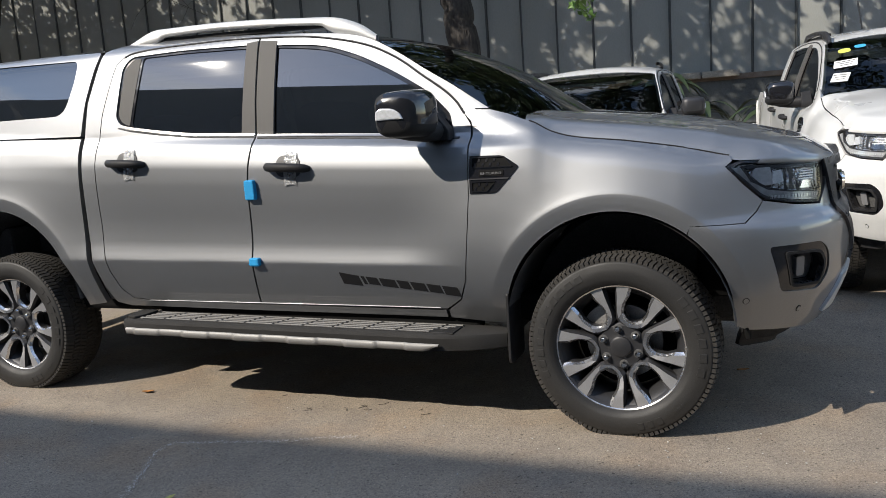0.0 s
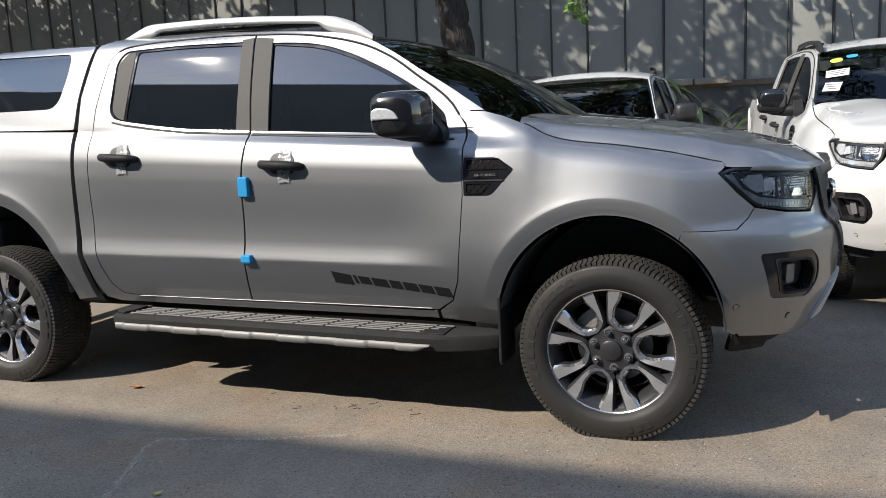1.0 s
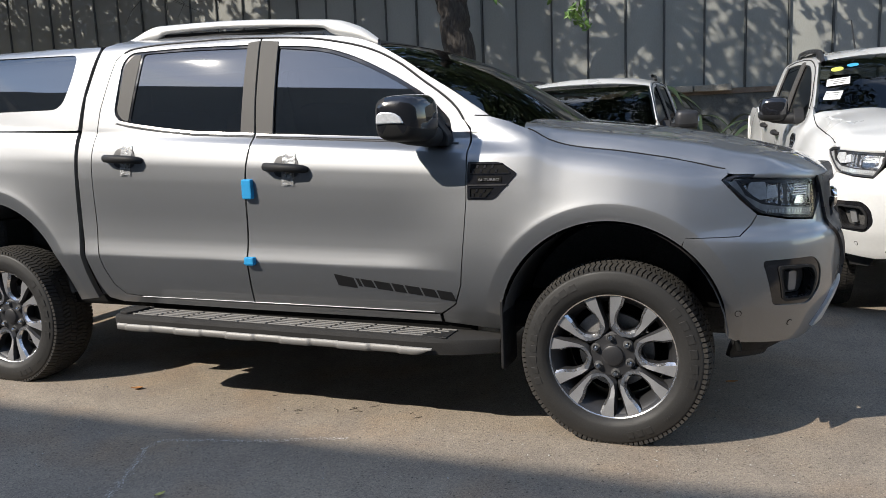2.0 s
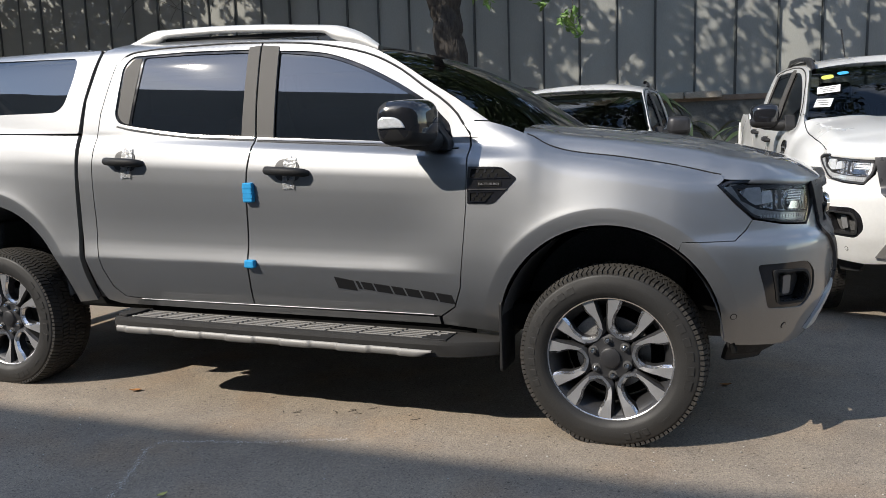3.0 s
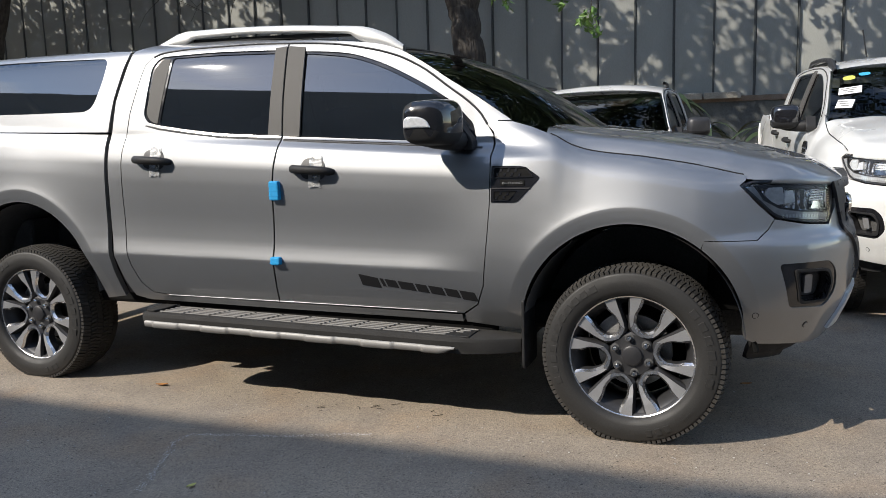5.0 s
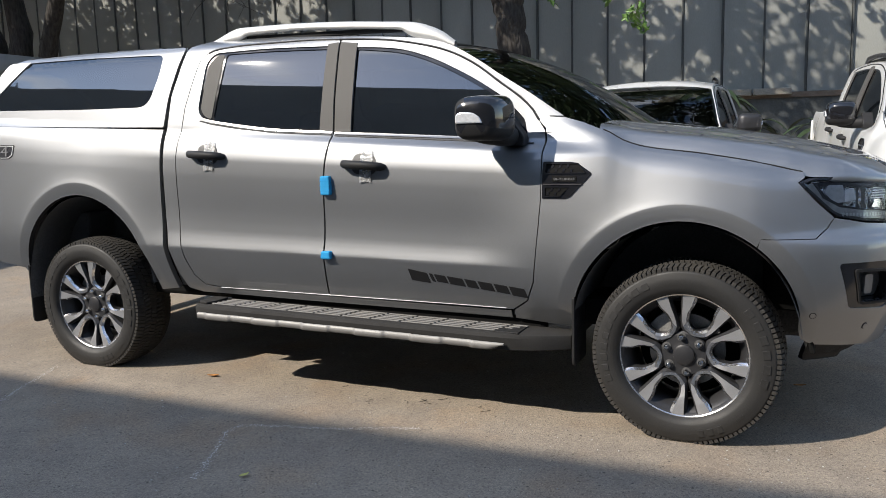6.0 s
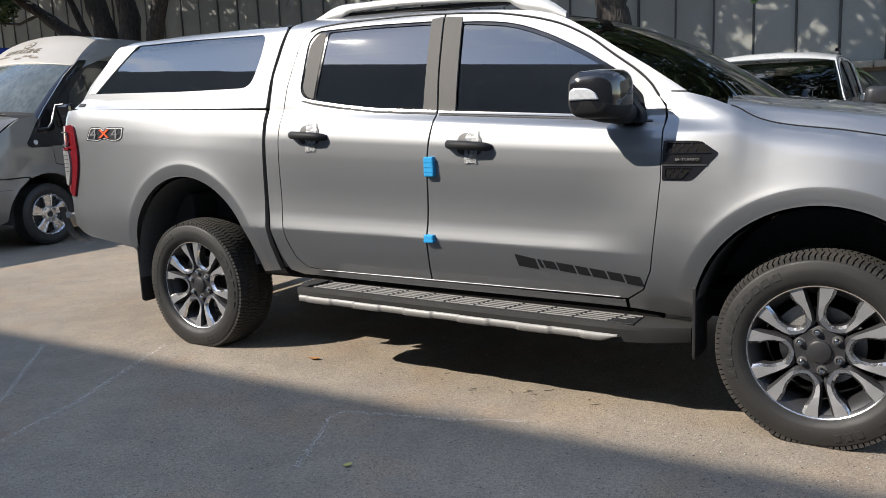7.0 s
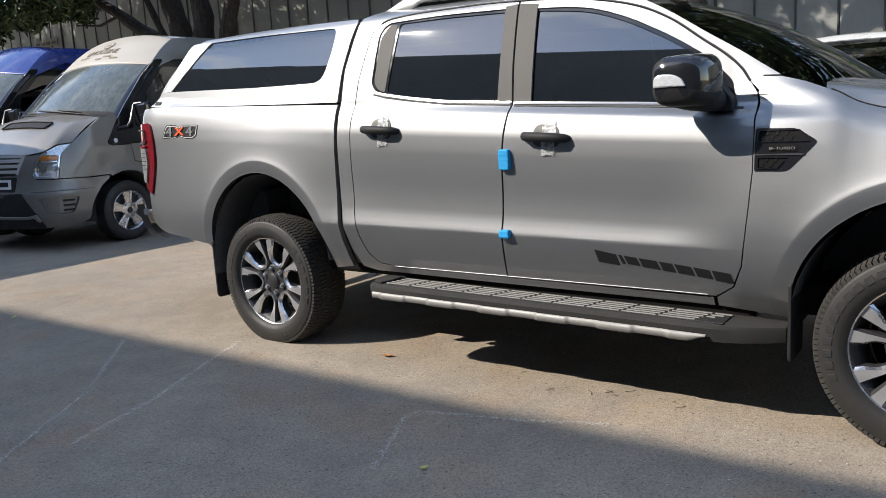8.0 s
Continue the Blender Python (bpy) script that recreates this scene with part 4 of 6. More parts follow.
    for z0, z1, u1 in ((1.104, 1.138, 2.818), (1.012, 1.046, 2.775)):
        low = z0 < 1.05
        pocket = rounded([(2.678, z0, .004), (2.678, z1, .004), (u1 - (0.0 if low else 0.012), z1, .006), (u1 + (-0.035 if low else 0.02), z0, .006)])
        both("vent_pocket", DEEP, pocket, (), vents, inset=-0.004, depth=0.004)
        rim = [(2.745 + (a - 2.745) * 1.06, (z0 + z1) / 2 + (b - (z0 + z1) / 2) * 1.22) for a, b in pocket]
        both("vent_rim", GLOSS, rim, [pocket], vents, inset=-0.008, depth=0.006)
        for k in range(9):
            a = 2.684 + 0.0155 * k
            if a + 0.012 > u1 - 0.02:
                break
            top, bottom = (z1, (z0 + z1) / 2) if k % 2 else ((z0 + z1) / 2, z0)
            both("vent_mesh", GLOSS, [(a, bottom + 0.002), (a + 0.004, top - 0.002), (a + 0.013, top - 0.002), (a + 0.009, bottom + 0.002)], (), vents, inset=-0.006, depth=0.003)
    both("vent_bar", DARK_ALLOY, [(2.668, 1.056), (2.668, 1.061), (2.830, 1.061), (2.824, 1.056)], (), vents, inset=-0.0065, depth=0.004)
    both("vent_plate", DEEP, rounded([(2.706, 1.068, .003), (2.706, 1.093, .003), (2.806, 1.092, .003), (2.806, 1.068, .003)]), (), vents, inset=-0.0055, depth=0.004)

    lamp = rounded([(3.634, 1.060, .01), (3.68, 1.077, .02), (3.90, 1.073, .05), (4.115, 1.062, .02), (4.10, 0.98, .03), (4.045, 0.902, .02), (3.90, 0.912, .05), (3.772, 0.935, .03)])
    lamps = both("headlamp", LENS, lamp, (), inset=0.001, depth=0.004, label="clear headlamp with dark bezel")
    inner = rounded([(3.652, 1.056, .008), (3.685, 1.068, .01), (3.90, 1.064, .02), (4.100, 1.053, .02), (4.088, 0.98, .03), (4.038, 0.912, .01), (3.90, 0.921, .03), (3.776, 0.944, .03)])
    both("lamp_bezel", LAMP_DARK, lamp, [inner], lamps, inset=0.004, depth=0.03)
    both("lamp_reflector", FACET, inner, (), lamps, inset=0.022, depth=0.01)
    both("daylight_strip", SMOKE, [(3.66, 1.050), (3.688, 1.056), (3.728, 1.002), (3.795, 0.968), (3.90, 0.952), (4.06, 0.942), (4.038, 0.914), (3.90, 0.923), (3.776, 0.946), (3.71, 0.992)], (), lamps, inset=0.006, depth=0.02)
    for k in range(16):
        u = 3.80 + 0.0155 * k
        z = 0.9395 - 0.0065 * (k / 15)
        both("strip_tooth", PALE_LENS, [(u, z - 0.006), (u + 0.003, z + 0.006), (u + 0.012, z + 0.005), (u + 0.009, z - 0.007)], (), lamps, inset=0.004, depth=0.006)
    both("strip_edge", LAMP_DARK, [(3.690, 1.058), (3.700, 1.058), (3.738, 1.006), (3.80, 0.973), (3.90, 0.957), (4.065, 0.947), (4.062, 0.941), (3.90, 0.951), (3.793, 0.966), (3.726, 1.000)], (), lamps, inset=0.005, depth=0.02)
    both("lamp_roof", LAMP_DARK, rounded([(3.70, 1.060, .004), (3.90, 1.060, .02), (4.095, 1.050, .01), (4.09, 1.026, .005), (3.95, 1.038, .02), (3.72, 1.045, .005)]), (), lamps, inset=0.012, depth=0.01)
    both("lamp_block", PALE_LENS, rounded([(3.733, 1.020, .006), (3.748, 1.048, .008), (3.812, 1.048, .006), (3.818, 0.984, .008), (3.775, 0.982, .01)]), (), lamps, inset=0.008, depth=0.015)
    both("lamp_block", LAMP_SILVER, rounded([(3.822, 1.030, .004), (3.860, 1.036, .006), (3.868, 0.990, .006), (3.815, 0.984, .006)]), (), lamps, inset=0.009, depth=0.014)
    both("lamp_pocket", LAMP_DARK, rounded([(3.812, 1.046, .004), (3.826, 1.046, .004), (3.815, 0.975, .004), (3.760, 0.972, .01), (3.748, 0.980, .004), (3.804, 0.982, .004)]), (), lamps, inset=0.017, depth=0.02)
    both("lamp_block", LAMP_DARK, rounded([(3.876, 0.962, .006), (3.880, 1.040, .01), (3.930, 1.038, .006), (3.965, 0.958, .006)]), (), lamps, inset=0.022, depth=0.012)
    both("lamp_chip", CHROME, rounded([(3.945, 0.962, .004), (3.965, 0.990, .004), (4.04, 0.984, .004), (4.05, 0.957, .004)]), (), lamps, inset=0.008, depth=0.016)
    for k in range(5):
        z = 0.992 + 0.0095 * k
        both("lamp_fin", LAMP_SILVER, [(3.955 + 0.005 * k, z), (3.955 + 0.005 * k, z + 0.004), (4.052 + 0.004 * k, z + 0.003), (4.052 + 0.004 * k, z - 0.001)], (), lamps, inset=0.020, depth=0.03)
    both("lamp_block", LAMP_SILVER, [(4.060, 0.955), (4.074, 1.04), (4.086, 1.04), (4.075, 0.955)], (), lamps, inset=0.018, depth=0.03)
    for mirrored in (1, -1):
        for u, z, r in ((3.905, 1.002, 0.024),):
            c = P(u, z)
            bm = bmesh.new()
            bmesh.ops.create_uvsphere(bm, u_segments=20, v_segments=12, radius=r, matrix=Matrix.Translation((c[0] - 0.02, mirrored * (c[1] + 0.05), z)))
            part("lamp_projector", smoothed(bm), GLOSS, lamps[mirrored < 0])

    ahead = [(3.492, 0.855), (3.60, 0.854), (3.686, 0.855), (3.738, 0.890), (3.767, 0.928), (3.90, 0.905), (4.045, 0.895), (4.11, 0.96), (4.125, 1.04)]
    nose_low = [(4.86, 0.60), (4.60, 0.50), (4.30, 0.435), (4.05, 0.418), (3.715, 0.440), (3.668, 0.462)]
    ahead += [(4.20, 1.03), (4.17, 0.86), (4.28, 0.80), (4.40, 0.66), (4.86, 0.62)] + nose_low + arch_line("front", 0.06, 0.92, count=18)
    fog = rounded([(3.765, 0.765, .02), (4.00, 0.765, .03), (4.050, 0.72, .03), (4.065, 0.635, .03), (4.01, 0.578, .03), (3.825, 0.590, .02)])
    bumpers = both("front_bumper", PAINT, ahead, [fog], gap=(0.022, 0.010), guides=flare_folds("front"), label="silver front bumper with fog lamp and sensors")
    hole = rounded([(3.84, 0.732, .015), (3.99, 0.725, .02), (4.02, 0.68, .02), (4.01, 0.61, .02), (3.875, 0.612, .015)])
    both("fog_surround", GLOSS, fog, [hole], bumpers, inset=0.004, depth=0.04, label="black fog-lamp surround")
    both("fog_pocket", LINER, hole, (), bumpers, inset=0.05, depth=0.01)
    both("fog_lens", BADGE_GREY, rounded([(3.905, 0.708, .01), (3.945, 0.708, .01), (3.952, 0.630, .01), (3.912, 0.630, .01)]), (), bumpers, inset=0.030, depth=0.02, label="clear upright fog lens")
    rim_out = [(3.925 + (a - 3.925) * 1.13, 0.672 + (b - 0.672) * 1.16) for a, b in hole]
    both("fog_bezel", PLASTIC, rim_out, [hole], bumpers, inset=-0.003, depth=0.02)
    for u, z in ((3.692, 0.565), (3.935, 0.509)):
        ring_s = [(u + 0.013 * math.cos(a), z + 0.013 * math.sin(a)) for a in np.linspace(0, 2 * math.pi, 16, False)]
        both("sensor_ring", PLASTIC, ring_s, (), bumpers, inset=-0.001, depth=0.004, edge=0.01)
        both("sensor", PAINT, [(u + (a - u) * 0.75, z + (b - z) * 0.75) for a, b in ring_s], (), bumpers, inset=-0.003, depth=0.004, edge=0.01)
    both("air_dam", PLASTIC, rounded([(3.70, 0.47, .005), (4.03, 0.45, .005), (4.01, 0.380, .02), (3.94, 0.356, .02), (3.72, 0.350, .015)]), (), truck, inset=0.022, depth=0.03)
    # grille: surround, frame and bars across the nose
    both("grille_back", LINER, [(4.13, 1.03), (4.93, 1.05), (4.93, 0.60), (4.42, 0.64), (4.27, 0.79), (4.16, 0.86)], (), truck, inset=0.05, depth=0.01)
    for z in (0.955, 0.83):
        both("grille_bar", DARK_ALLOY, [(4.15, z), (4.93, z), (4.93, z + 0.055), (4.16, z + 0.055)], (), truck, inset=0.005, depth=0.04)
    both("grille_frame", LAMP_DARK, [(4.10, 1.055), (4.93, 1.085), (4.93, 1.045), (4.20, 1.025), (4.19, 0.87), (4.34, 0.74), (4.45, 0.65), (4.42, 0.63), (4.30, 0.73), (4.15, 0.85)], (), truck, inset=-0.012, depth=0.05)
    both("skid_plate", RAIL, [(4.22, 0.60), (4.45, 0.62), (4.86, 0.60), (4.86, 0.50), (4.40, 0.47), (4.12, 0.47)], (), truck, inset=-0.012, depth=0.03)
    part("badge", lathe([(0, -0.012), (0.05, -0.012), (0.062, 0.0), (0.06, 0.02)], 28), CHROME, truck).matrix_basis = Matrix.Translation((4.05, 0, 0.925)) @ pose(0, 0, 0, 0, 0, 90) @ Matrix.Diagonal((1.6, 1, 0.75, 1))

    width = lambda x: -P(x, float(hood_edge(x)))[..., 1]
    nose = [P(u, 1.075) for u in np.linspace(4.94, 3.60, 60)]
    nose_y, nose_x = [-q[1] for q in nose], [q[0] for q in nose]
    edge_half = float(width(3.63)) - 0.013
    crest = pchip([2.70, 2.88, 3.15, 3.53, 3.85, 3.96, 4.05], [1.315, 1.305, 1.278, 1.224, 1.150, 1.118, 1.07])
    rows = []
    for v in np.linspace(0, 1, 40):
        row = []
        for a in np.sin(np.linspace(-1, 1, 53) * math.pi / 2):
            back = 2.72 + 0.15 * (1 - a * a) + 0.15 * abs(a) ** 3
            tip = float(np.interp(abs(a) * edge_half, nose_y, nose_x)) + 0.014
            x = back + (tip - back) * v
            s = float(width(min(x, 3.63))) - 0.003 - 0.010 * float(smooth(3.6, 3.72, x))
            low = float(hood_edge(min(x, 3.66))) - 0.018 * float(smooth(3.575, 3.63, x)) - 0.022 * float(smooth(3.70, 4.02, x))
            end = 1 - max(0, (v - 0.82) / 0.18) ** 3
            ridge = 0.010 * float(smooth(0.40, 0.52, abs(a)) - smooth(0.60, 0.80, abs(a))) * (1 - v)
            d = min((1 - abs(a)) * s / 0.085, 1.0)
            row.append((x, a * s, low + (float(crest(x)) - low) * (0.60 * (1 - (1 - d) ** 2) + 0.40 * (1 - a * a)) * end + ridge))
        rows.append(row)
    rows.append([(x - 0.012, y, z - 0.016) for x, y, z in rows[-1]])
    part("bonnet", loft(rows, name="bonnet"), PAINT, truck, "silver bonnet that mirrors the trees")

    # dark shut lines of bonnet and doors
    for flip in (1, -1):
        def shut(name, points, r):
            path = []
            for u, z in points:
                q = P(u, z)
                path.append((q[0], flip * q[1], q[2]))
            part(name, tube(path, r, 6), PLASTIC, truck)
        shut("bonnet_shut_line", [(u, float(hood_edge(u)) + 0.0025) for u in np.linspace(2.885, 3.655, 40)], 0.0028)
        shut("door_shut_line", [(u, float(door_top(u)) + GAP * 0.5) for u in np.linspace(0.84, 2.61, 60)], 0.0052)
        hem = [P(u, 0.5235 + 0.003 * (1.6 - u) / 0.9) for u in np.linspace(0.93, 2.48, 50)]
        part("door_hem", tube([(q[0], flip * (q[1] - 0.001), q[2]) for q in hem], 0.0030, 8), PAINT, truck)

    # wheel wells, floor pan and frame
    for which in ("front", "rear"):
        cx, cz, rx, rz = ARCH[which]
        for side in (-1, 1):
            rows = []
            for a in np.linspace(0.16 if which == "rear" else 0.06, math.pi + 0.10, 30):
                rows.append([(cx + (rx - 0.012) * math.cos(a), side * y, cz + (rz - 0.012) * math.sin(a)) for y in (0.895, 0.87, 0.6, 0.45)])
            part("wheel_well", loft(rows, name="wheel_well"), LINER, truck)
            part("well_back", prism([(cx + rx * math.cos(a), cz - 0.05 + rz * math.sin(a)) for a in np.linspace(0, math.pi, 20)], side * 0.44, side * 0.46), LINER, truck)
            lip = arch_line(which, 0.10, math.pi - 0.1, 0.0, 40)
            rows = []
            for u, z in lip:
                q = P(u, z)
                rows.append([(q[0], -side * q[1] + side * 0.001, q[2]), (q[0], -side * q[1] - side * 0.03, q[2])])
            part("arch_lip", loft(rows, name="arch_lip"), PLASTIC, truck)
    for side in (-1, 1):
        part("body_mount", box((0.10, 0.08, 0.06), (0.68, side * 0.66, 0.49), 0.02), LINER, truck)
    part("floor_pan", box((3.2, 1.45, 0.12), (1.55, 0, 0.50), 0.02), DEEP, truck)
    part("floor_pan", box((0.85, 1.0, 0.2), (3.35, 0, 0.50), 0.02), LINER, truck)
    part("floor_pan", box((0.9, 1.3, 0.25), (-0.65, 0, 0.75), 0.02), LINER, truck)
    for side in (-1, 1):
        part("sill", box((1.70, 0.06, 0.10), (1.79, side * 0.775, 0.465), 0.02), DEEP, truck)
    # hidden box, added to stop sunlight leaking through the hollow nose
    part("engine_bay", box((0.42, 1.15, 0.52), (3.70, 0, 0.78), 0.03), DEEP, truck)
    # liner plates, added to keep sun from passing under the bumper
    for side in (-1, 1):
        part("splash_shield", box((0.02, 0.36, 0.20), (3.665, side * 0.585, 0.50), 0.005, (0, -12, 0)), DEEP, truck)
    part("rear_axle", tube([(0, -0.7, 0.376), (0, 0.7, 0.376)], 0.05, 10), LINER, truck)
    part("front_axle", tube([(3.22, -0.7, 0.385), (3.22, 0.7, 0.385)], 0.04, 10), LINER, truck)

    # wheels
    for x in (0.0, 3.22):
        for side in (-1, 1):
            tyre_and_wheel(truck, (x, side * 0.745, 0.376), side)

    # side steps
    for side in (-1, 1):
        steps = part("side_step", side_step_body(side), GREY_PLASTIC, truck, "grey running board with bright edge")
        part("tread_bed", box((1.60, 0.135, 0.006), (1.77, side * 0.895, step_top(1.77) + 0.0008), 0.002, (0, 0.72, 0)), PLASTIC, steps)
        for i in range(11):
            for k in range(5):
                y = 0.842 + 0.0275 * k
                u0 = 0.985 + 0.152 * i - 0.008 * k
                u1 = u0 + 0.142
                if i == 10:
                    u1 -= 0.075 + 0.016 * k
                if u1 - u0 > 0.02:
                    part("step_rib", box((u1 - u0, 0.0120, 0.008), ((u0 + u1) / 2, side * y, step_top((u0 + u1) / 2) + 0.0026), 0.002, (0, 0.72, 0)), RIB, steps)
        part("step_end", prism(rounded([(0.862, 0.83, .01), (0.862, 0.955, .03), (0.93, 0.972, .01), (0.955, 0.93, .02), (0.955, 0.83, .01)]) if side > 0 else [(x, -y) for x, y in rounded([(0.862, 0.83, .01), (0.862, 0.955, .03), (0.93, 0.972, .01), (0.955, 0.93, .02), (0.955, 0.83, .01)])][::-1], step_top(0.9), step_top(0.9) + 0.012, 0.004, plane="xy"), GREY_PLASTIC, steps)
        rows = []
        for i, u in enumerate(np.linspace(0.885, 2.515, 240)):
            wave = 0.006 * smooth(0.40, 0.47, (u * 3.5 + 0.15) % 1) * (1 - smooth(0.92, 0.99, (u * 3.5 + 0.15) % 1))
            t = step_top(u)
            lowest = t - 0.072 + 0.022 * smooth(2.44, 2.515, u) - wave * 0.3
            rows.append([(u, side * (0.985 + wave), t - 0.038), (u, side * (0.994 + wave), t - 0.044), (u, side * (0.993 + wave), lowest + 0.004), (u, side * 0.975, lowest)])
        part("step_edge", turned_out(loft(rows, name="step_edge")), STRIP, steps, "satin metal edge strip")
        for x in (1.0, 1.7, 2.4):
            part("step_bracket", box((0.06, 0.25, 0.04), (x, side * 0.78, 0.40), 0.008), LINER, steps)

    # mud flaps
    for x, z0, z1 in ((-0.43, 0.25, 0.64), (2.785, 0.30, 0.60)):
        for side in (-1, 1):
            part("mud_flap", prism(rounded([(side * 0.895, z0, .03), (side * 0.895, z1, .02), (side * 0.70, z1, .02), (side * 0.70, z0, .03)]), x - 0.006, x + 0.006, 0.003, "yz"), PLASTIC, truck)

    # mirrors
    for side in (-1, 1):
        mirror_unit(truck, side)

    # door handles
    for u, z, doors in ((0.935, 1.203, rear_doors), (1.826, 1.146, front_doors)):
        for side in (-1, 1):
            q = P(u, z)
            handle = part("door_handle", tube([(u - 0.104, side * (-q[1] + 0.0), z + 0.004), (u - 0.088, side * (-q[1] + 0.028), z + 0.004), (u - 0.02, side * (-q[1] + 0.040), z), (u + 0.07, side * (-q[1] + 0.034), z - 0.006), (u + 0.094, side * (-q[1] + 0.018), z - 0.010), (u + 0.106, side * (-q[1]), z - 0.012)],
                          [0.016, 0.019, 0.020, 0.019, 0.018, 0.012], 10), PLASTIC, doors[side > 0], "black pull handle")
        # dark patch laid on the door: the silver cup's shade as colour
        pocket = rounded([(u - 0.056, z + 0.050, .04), (u + 0.054, z + 0.048, .04), (u + 0.070, z - 0.048, .045), (u - 0.066, z - 0.042, .045)])
        both("handle_recess", SHADE_TRIM, pocket, (), doors, inset=-0.004, depth=0.006)
        both("tape_strip", FILM, [(u - 0.016, z + 0.066), (u + 0.040, z + 0.060), (u + 0.048, z + 0.024), (u + 0.040, z - 0.044), (u + 0.036, z - 0.082), (u + 0.022, z - 0.076), (u - 0.022, z - 0.080), (u - 0.020, z - 0.03)], (), doors, inset=-0.0065, depth=0.001)

    # foam door guards
    for z0, z1, w in ((1.008, 1.096, 0.050), (0.709, 0.746, 0.050)):
        q = P(1.60, z0)
        u = 1.602 if z0 > 1 else 1.588
        part("door_guard", box((w, 0.030, z1 - z0), (u + w / 2, q[1] - 0.010, (z0 + z1) / 2), 0.006), BLUE_FOAM, front_doors[0], "blue foam edge guard")
        for k in range(3 if z0 > 1 else 1):
            part("door_guard", box((w + 0.002, 0.031, 0.004), (u + w / 2, q[1] - 0.0105, z0 + (z1 - z0) * (k + 1) / 4)), BLUE_FOAM, front_doors[0])

    # decals
    wordmark(front_doors[0])
    four_by_four(bed_sides[0])

    # cabin: seats, wheel and dash that show faintly
    for x in (1.0, 1.95):
        for y in (-0.38, 0.38):
            part("seat", box((0.16, 0.5, 0.62), (x - 0.12, y, 1.12), 0.05, (0, -14, 0)), CABIN, truck)
            part("headrest", box((0.09, 0.26, 0.19), (x - 0.24, y, 1.50), 0.04, (0, -10, 0)), CABIN, truck)
    part("dashboard", box((0.35, 1.45, 0.25), (2.42, 0, 1.12), 0.06), CABIN, truck)
    part("cabin_floor", box((2.0, 1.5, 0.05), (1.6, 0, 0.75)), CABIN, truck)
    part("cabin_back", box((0.05, 1.4, 0.9), (0.76, 0, 1.15)), CABIN, truck)
    part("headliner", box((1.2, 1.2, 0.02), (1.35, 0, 1.70)), CABIN, truck)
    ringm = [(2.16 + 0.05 * math.sin(a), 0.36 + 0.18 * math.cos(a), 1.22 + 0.17 * math.sin(a)) for a in np.linspace(0, 2 * math.pi, 25)]
    part("steering_wheel", tube(ringm, 0.014, 6), CABIN, truck)
    return truck


def step_top(u):
    return 0.462 - 0.024 * (u - 0.85) / 1.9


def side_step_body(side):
    rows = []
    for u, w, dip in ((0.845, 0.60, 0.016), (0.855, 0.9, 0.004), (0.89, 1.0, 0.0), (1.2, 1.0, 0.0), (1.6, 1.0, 0.0), (2.0, 1.0, 0.0), (2.40, 1.0, 0.0), (2.52, 0.97, 0.0), (2.62, 0.84, 0.002), (2.70, 0.64, 0.004), (2.77, 0.40, 0.008)):
        t = step_top(u) - dip
        y1 = 0.80 + 0.188 * w
        low = t - 0.070 + dip * 1.3
        rows.append([(u, side * 0.80, t), (u, side * (y1 - 0.018), t), (u, side * (y1 - 0.006), t - 0.005), (u, side * y1, t - 0.018), (u, side * (y1 - 0.006), low), (u, side * (y1 - 0.04), low - 0.010), (u, side * 0.80, low)])
    me = loft(rows, closed=True, name="side_step")
    bm = bmesh.new()
    bm.from_mesh(me)
    bmesh.ops.holes_fill(bm, edges=[e for e in bm.edges if e.is_boundary])
    bmesh.ops.recalc_face_normals(bm, faces=bm.faces)
    return smoothed(bm, 30)


